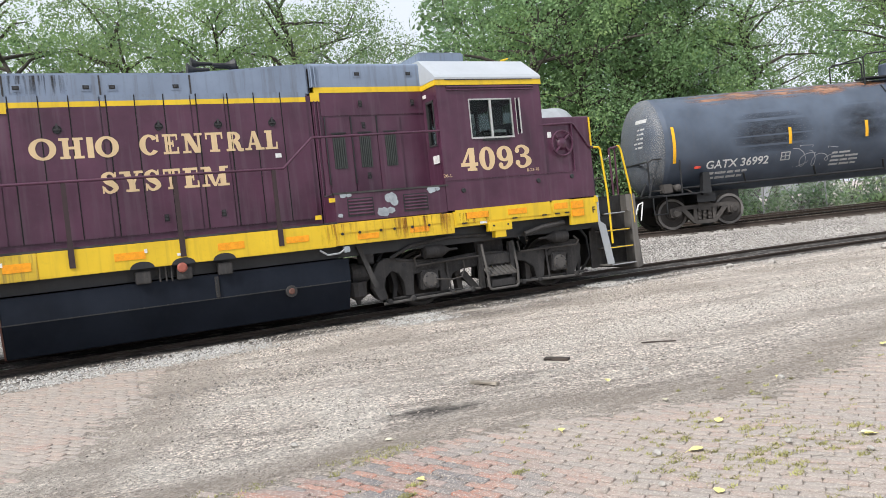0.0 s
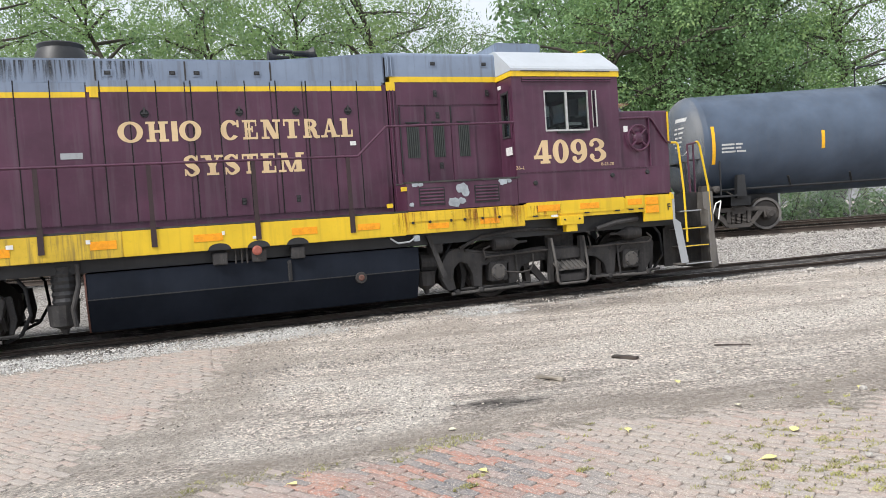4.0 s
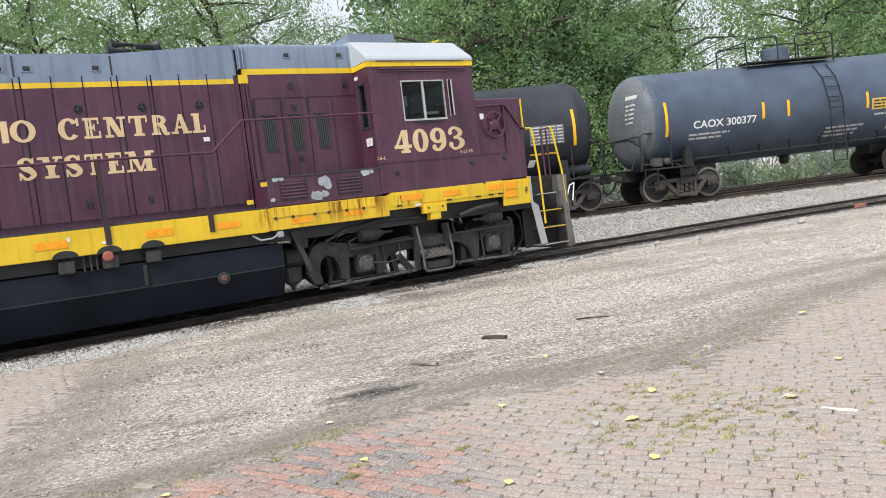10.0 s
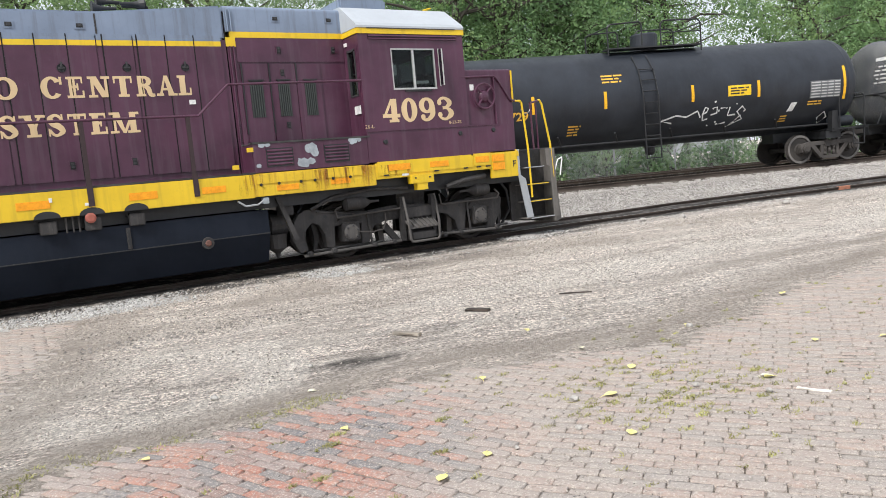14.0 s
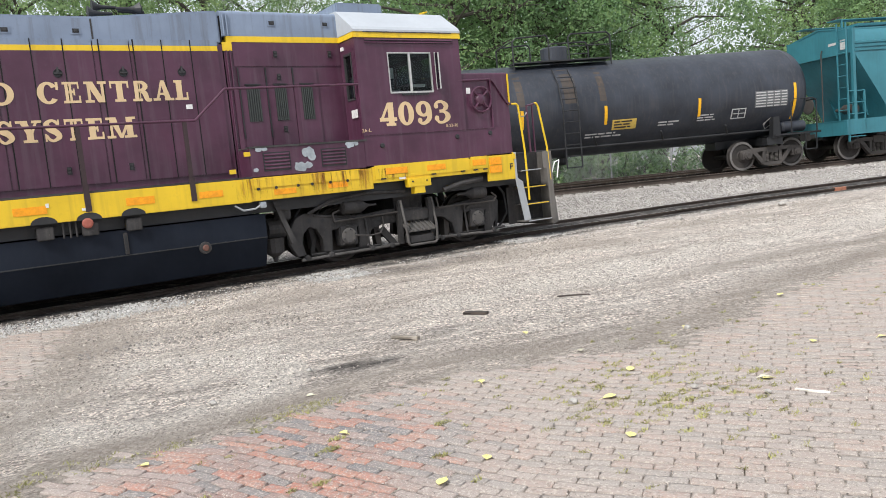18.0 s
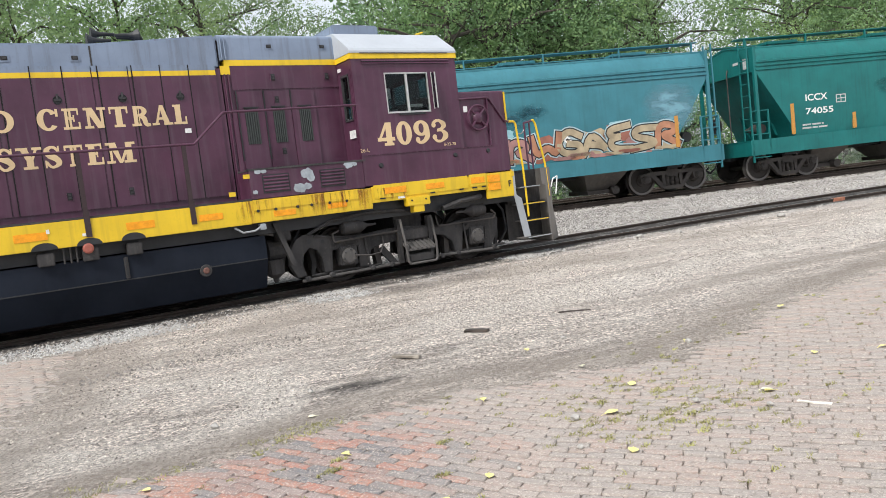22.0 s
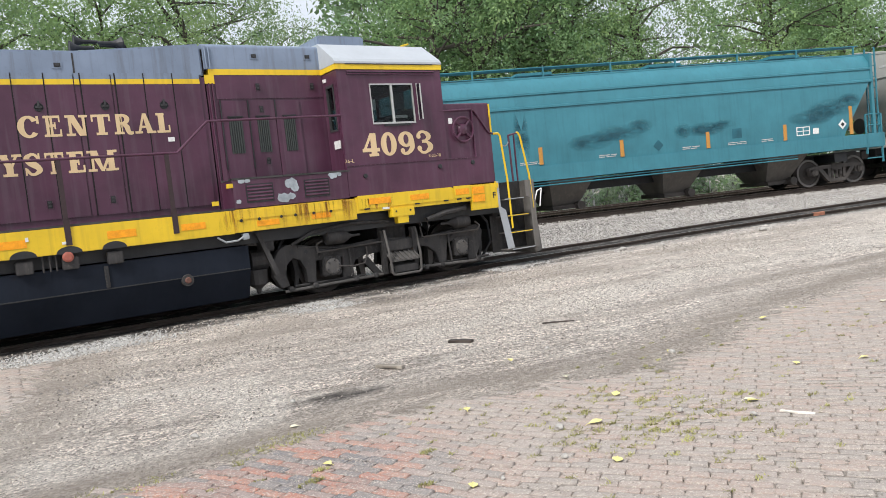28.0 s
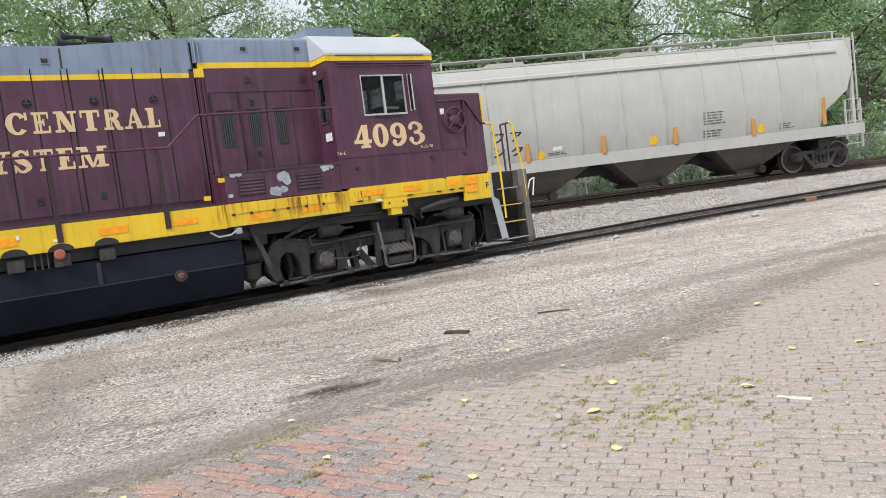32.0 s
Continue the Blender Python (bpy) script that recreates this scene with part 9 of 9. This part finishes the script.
while gx < 111.2:
    wd = gr.uniform(0.75, 1.0)
    hz, ht = gr.uniform(1.4, 1.5), gr.uniform(0.5, 0.68)
    st = [(gx + wd * (a + gr.uniform(-0.06, 0.06)), hz + ht * (b + gr.uniform(-0.06, 0.08))) for a, b in FORMS[k % 6]]
    st = rounded_run(st)
    base = cols[(0 if gx < 103.6 else 1 if gx < 107.5 else 2) if gr.random() < 0.75 else 3]
    blob(6, gx + wd / 2, hz + ht / 2, wd * 0.56, ht * 0.6, cols[(k + 1) % 3], 500 + k, 0.005, 18, "graffiti_shape", 0.5)
    scrawl(6, [st], "graf_white", 0.33, "graffiti_halo")
    for off, m, w in ((0.004, "black", 0.26), (0.008, base, 0.19)):
        f0 = YF[6]
        YF[6] = lambda z, f0=f0, off=off: f0(z) - off
        scrawl(6, [st], m, w, "graffiti_letter" if m != "black" else "graffiti_outline")
        YF[6] = f0
    gx += wd * 0.86
    k += 1
for k in range(16):
    blob(6, gr.uniform(101, 112), 1.36 + gr.uniform(0, 0.1), gr.uniform(0.2, 0.5), 0.05, cols[k % 4], 900 + k, 0.017, 12)
for s in (101.9, 106.3, 109.8, 104.6):
    blob(6, s, 2.12 + gr.uniform(-0.05, 0.12), 0.26, 0.12, "graf_sky", int(s * 10), 0.005)
for s, h, a, b in ((105.2, 2.42, 0.6, 0.1), (106.6, 2.62, 0.7, 0.14), (107.2, 2.82, 0.35, 0.1), (102.0, 2.55, 0.5, 0.08)):
    blob(6, s, h, a * 1.5, b * 2.4, "teal_smudge", int(s * 7), 0.004, 18, "overpainted_patch", 0.3)
patch(6, "overpainted_patch", 110.6, 112.6, 1.75, 3.45, "sky_smudge", proud=0.004)
diamond(6, 108.2, 1.9, 0.13)
# sea green hopper
letters(7, "ICCX", 116.25, 117.05, 2.34, 2.55, "white_paint")
letters(7, "74055", 116.23, 117.24, 1.92, 2.12, "white_paint")
framed(7, 117.36, 117.72, 2.2, 2.46)
marks(7, 116.1, 117.25, 1.46, 1.66, "dim_white", rows=2)
diamond(7, 122.5, 1.68, 0.13)
patch(7, "notice", 122.75, 123.25, 1.55, 1.62, "dim_white", slant=0.0)
framed(7, 127.66, 128.15, 1.48, 1.76, "white_paint")
diamond(7, 128.4, 1.6, 0.14)
marks(7, 124.48, 125.05, 1.46, 1.72, "dim_white", rows=4)
marks(7, 126.13, 126.85, 1.44, 1.66, "dim_white", rows=3)
for s, h, a, b, m in ((125.4, 2.95, 1.5, 0.62, "rust_smudge"), (128.2, 2.95, 1.1, 0.55, "rust_smudge"), (123.2, 3.0, 1.0, 0.4, "rust_smudge"), (121.0, 2.4, 0.8, 0.5, "rust_smudge"), (123.0, 2.35, 1.1, 0.34, "green_smudge"), (124.3, 2.55, 0.9, 0.3, "green_smudge"), (122.3, 2.15, 0.9, 0.24, "green_smudge"), (127.2, 2.1, 1.0, 0.2, "green_smudge"), (119.6, 2.6, 0.8, 0.3, "green_smudge"), (126.5, 3.3, 1.2, 0.3, "rust_smudge")):
    blob(7, s, h, a, b, m, int(s * 9), 0.004 + 0.0004 * (int(s * 10) % 5), 20, "overpainted_patch", 0.3)
# blue-teal hopper
letters(8, "ICCX", 133.18, 133.95, 2.52, 2.75, "white_paint")
letters(8, "81050", 133.18, 134.13, 2.1, 2.3, "white_paint")
marks(8, 133.15, 133.75, 1.6, 1.8, "dim_white", rows=2)
framed(8, 146.5, 147.0, 1.7, 1.98, "white_paint")
for z_ in (0.98, 1.06):
    part("train_line", rod(B(), (135.0 - CEN[8], -1.5, z_), (146.5 - CEN[8], -1.5, z_), 0.02, 6), M["blue_teal"], CAR[8])
diamond(8, 148.25, 1.94, 0.16)
diamond(8, 141.58, 1.83, 0.17, "teal_dark", "teal_dark")
patch(8, "overpainted_patch", 144.16, 144.5, 1.82, 2.12, "teal_dark", proud=0.004)
patch(8, "notice", 147.12, 147.34, 1.72, 1.9, "white_paint")
for s, w in ((137.1, 0.7), (139.6, 0.6), (142.4, 0.6), (144.0, 0.7), (145.2, 0.5)):
    marks(8, s, s + w, 1.62, 1.72, "dim_white", rows=2)
for s, h, a, b in ((139.4, 2.1, 0.5, 0.12), (140.3, 2.32, 0.6, 0.12), (141.0, 2.45, 0.3, 0.1), (143.2, 2.2, 0.5, 0.1), (143.9, 2.3, 0.3, 0.07), (147.0, 2.25, 0.6, 0.12), (147.9, 2.5, 0.6, 0.14), (148.6, 2.7, 0.3, 0.1), (137.2, 2.3, 0.16, 0.5), (142.4, 2.2, 0.2, 0.12)):
    blob(8, s, h, a * 1.5, b * 2.2, "teal_smudge", int(s * 9), 0.004 + 0.0004 * (int(s * 10) % 5), 18, "overpainted_patch", 0.3)
# pale grey hopper
part("eave_rail", prism(B(), [(-1.555, 3.74), (-1.575, 3.76), (-1.565, 3.84), (-1.49, 3.88), (-1.49, 3.74)], 151.6 - CEN[9], 168.6 - CEN[9]), M["pale_grey"], CAR[9])
letters(9, "CBFX", 152.33, 153.18, 2.36, 2.56, "black")
letters(9, "490040", 152.32, 153.58, 1.95, 2.13, "black")
marks(9, 152.3, 153.15, 1.44, 1.66, "grey_text", rows=2)
framed(9, 154.28, 154.6, 2.22, 2.46, "grey_text")
for s, h in ((154.23, 1.54), (158.05, 1.53), (161.78, 1.58), (165.6, 1.57)):
    f = YF[9]
    bm = B()
    rim = [(s - CEN[9] + 0.14 * math.cos(k * math.pi / 12), h + 0.14 * math.sin(k * math.pi / 12)) for k in range(24)]
    front = [bm.verts.new((a, f(z) - 0.008, z)) for a, z in rim]
    back = [bm.verts.new((a, f(z) + 0.005, z)) for a, z in rim]
    bm.faces.new(front)
    for k in range(24):
        bm.faces.new((front[k], back[k], back[(k + 1) % 24], front[(k + 1) % 24]))
    bmesh.ops.recalc_face_normals(bm, faces=bm.faces[:])
    part("yellow_dot", bm, M["dot_yellow"], CAR[9])
patch(9, "notice", 158.45, 158.75, 1.62, 1.73, "white_paint")
marks(9, 158.3, 158.9, 1.48, 1.58, "grey_text", rows=2)
marks(9, 163.5, 164.5, 1.86, 2.28, "grey_text", rows=5)
marks(9, 163.5, 164.4, 1.48, 1.72, "grey_text", rows=3)
marks(9, 166.28, 166.86, 1.48, 1.68, "grey_text", rows=3)
for row, pair in enumerate(("おば", "あち", "ゃん")):
    for c, ch_ in enumerate(pair):
        s0, h0 = 155.15 + c * 0.6, 2.16 - row * 0.38
        lettering("painted_character", ch_, s0 - CEN[9], h0, s0 + 0.4 - CEN[9], h0 + 0.32, YF[9], M["black"], CAR[9], 0.02)
for row, pair in enumerate(("フア", "ンク")):
    for c, ch_ in enumerate(pair):
        s0, h0 = 156.6 + c * 0.55, 2.0 - row * 0.4
        lettering("painted_character", ch_, s0 - CEN[9], h0, s0 + 0.36 - CEN[9], h0 + 0.28, YF[9], M["black"], CAR[9], 0.02)


# ---- motion ----
def shift(t):
    """How far the train has rolled along the far track."""
    return -1.06465 * (4.5687 * t + 0.00599 * t ** 2 - 0.00021 * t ** 3 + 0.00000328 * t ** 4)


def motions():
    ts = [0.5 * k for k in range(65)]
    for car, c in CARS:
        rows = []
        for t in ts:
            p = along(c + shift(t))
            rows.append((t, pose(p.x, p.y, p.z, 0, 0, T2_TURN)))
        walk(car, rows)
    wt = [k / 10 for k in range(321)]
    roll = [math.degrees(shift(t) / 0.457) for t in wt]
    for o, x in WHEELSETS:
        walk(o, [(t, pose(x, 0, 0.457, 0, a, 0)) for t, a in zip(wt, roll)])


motions()
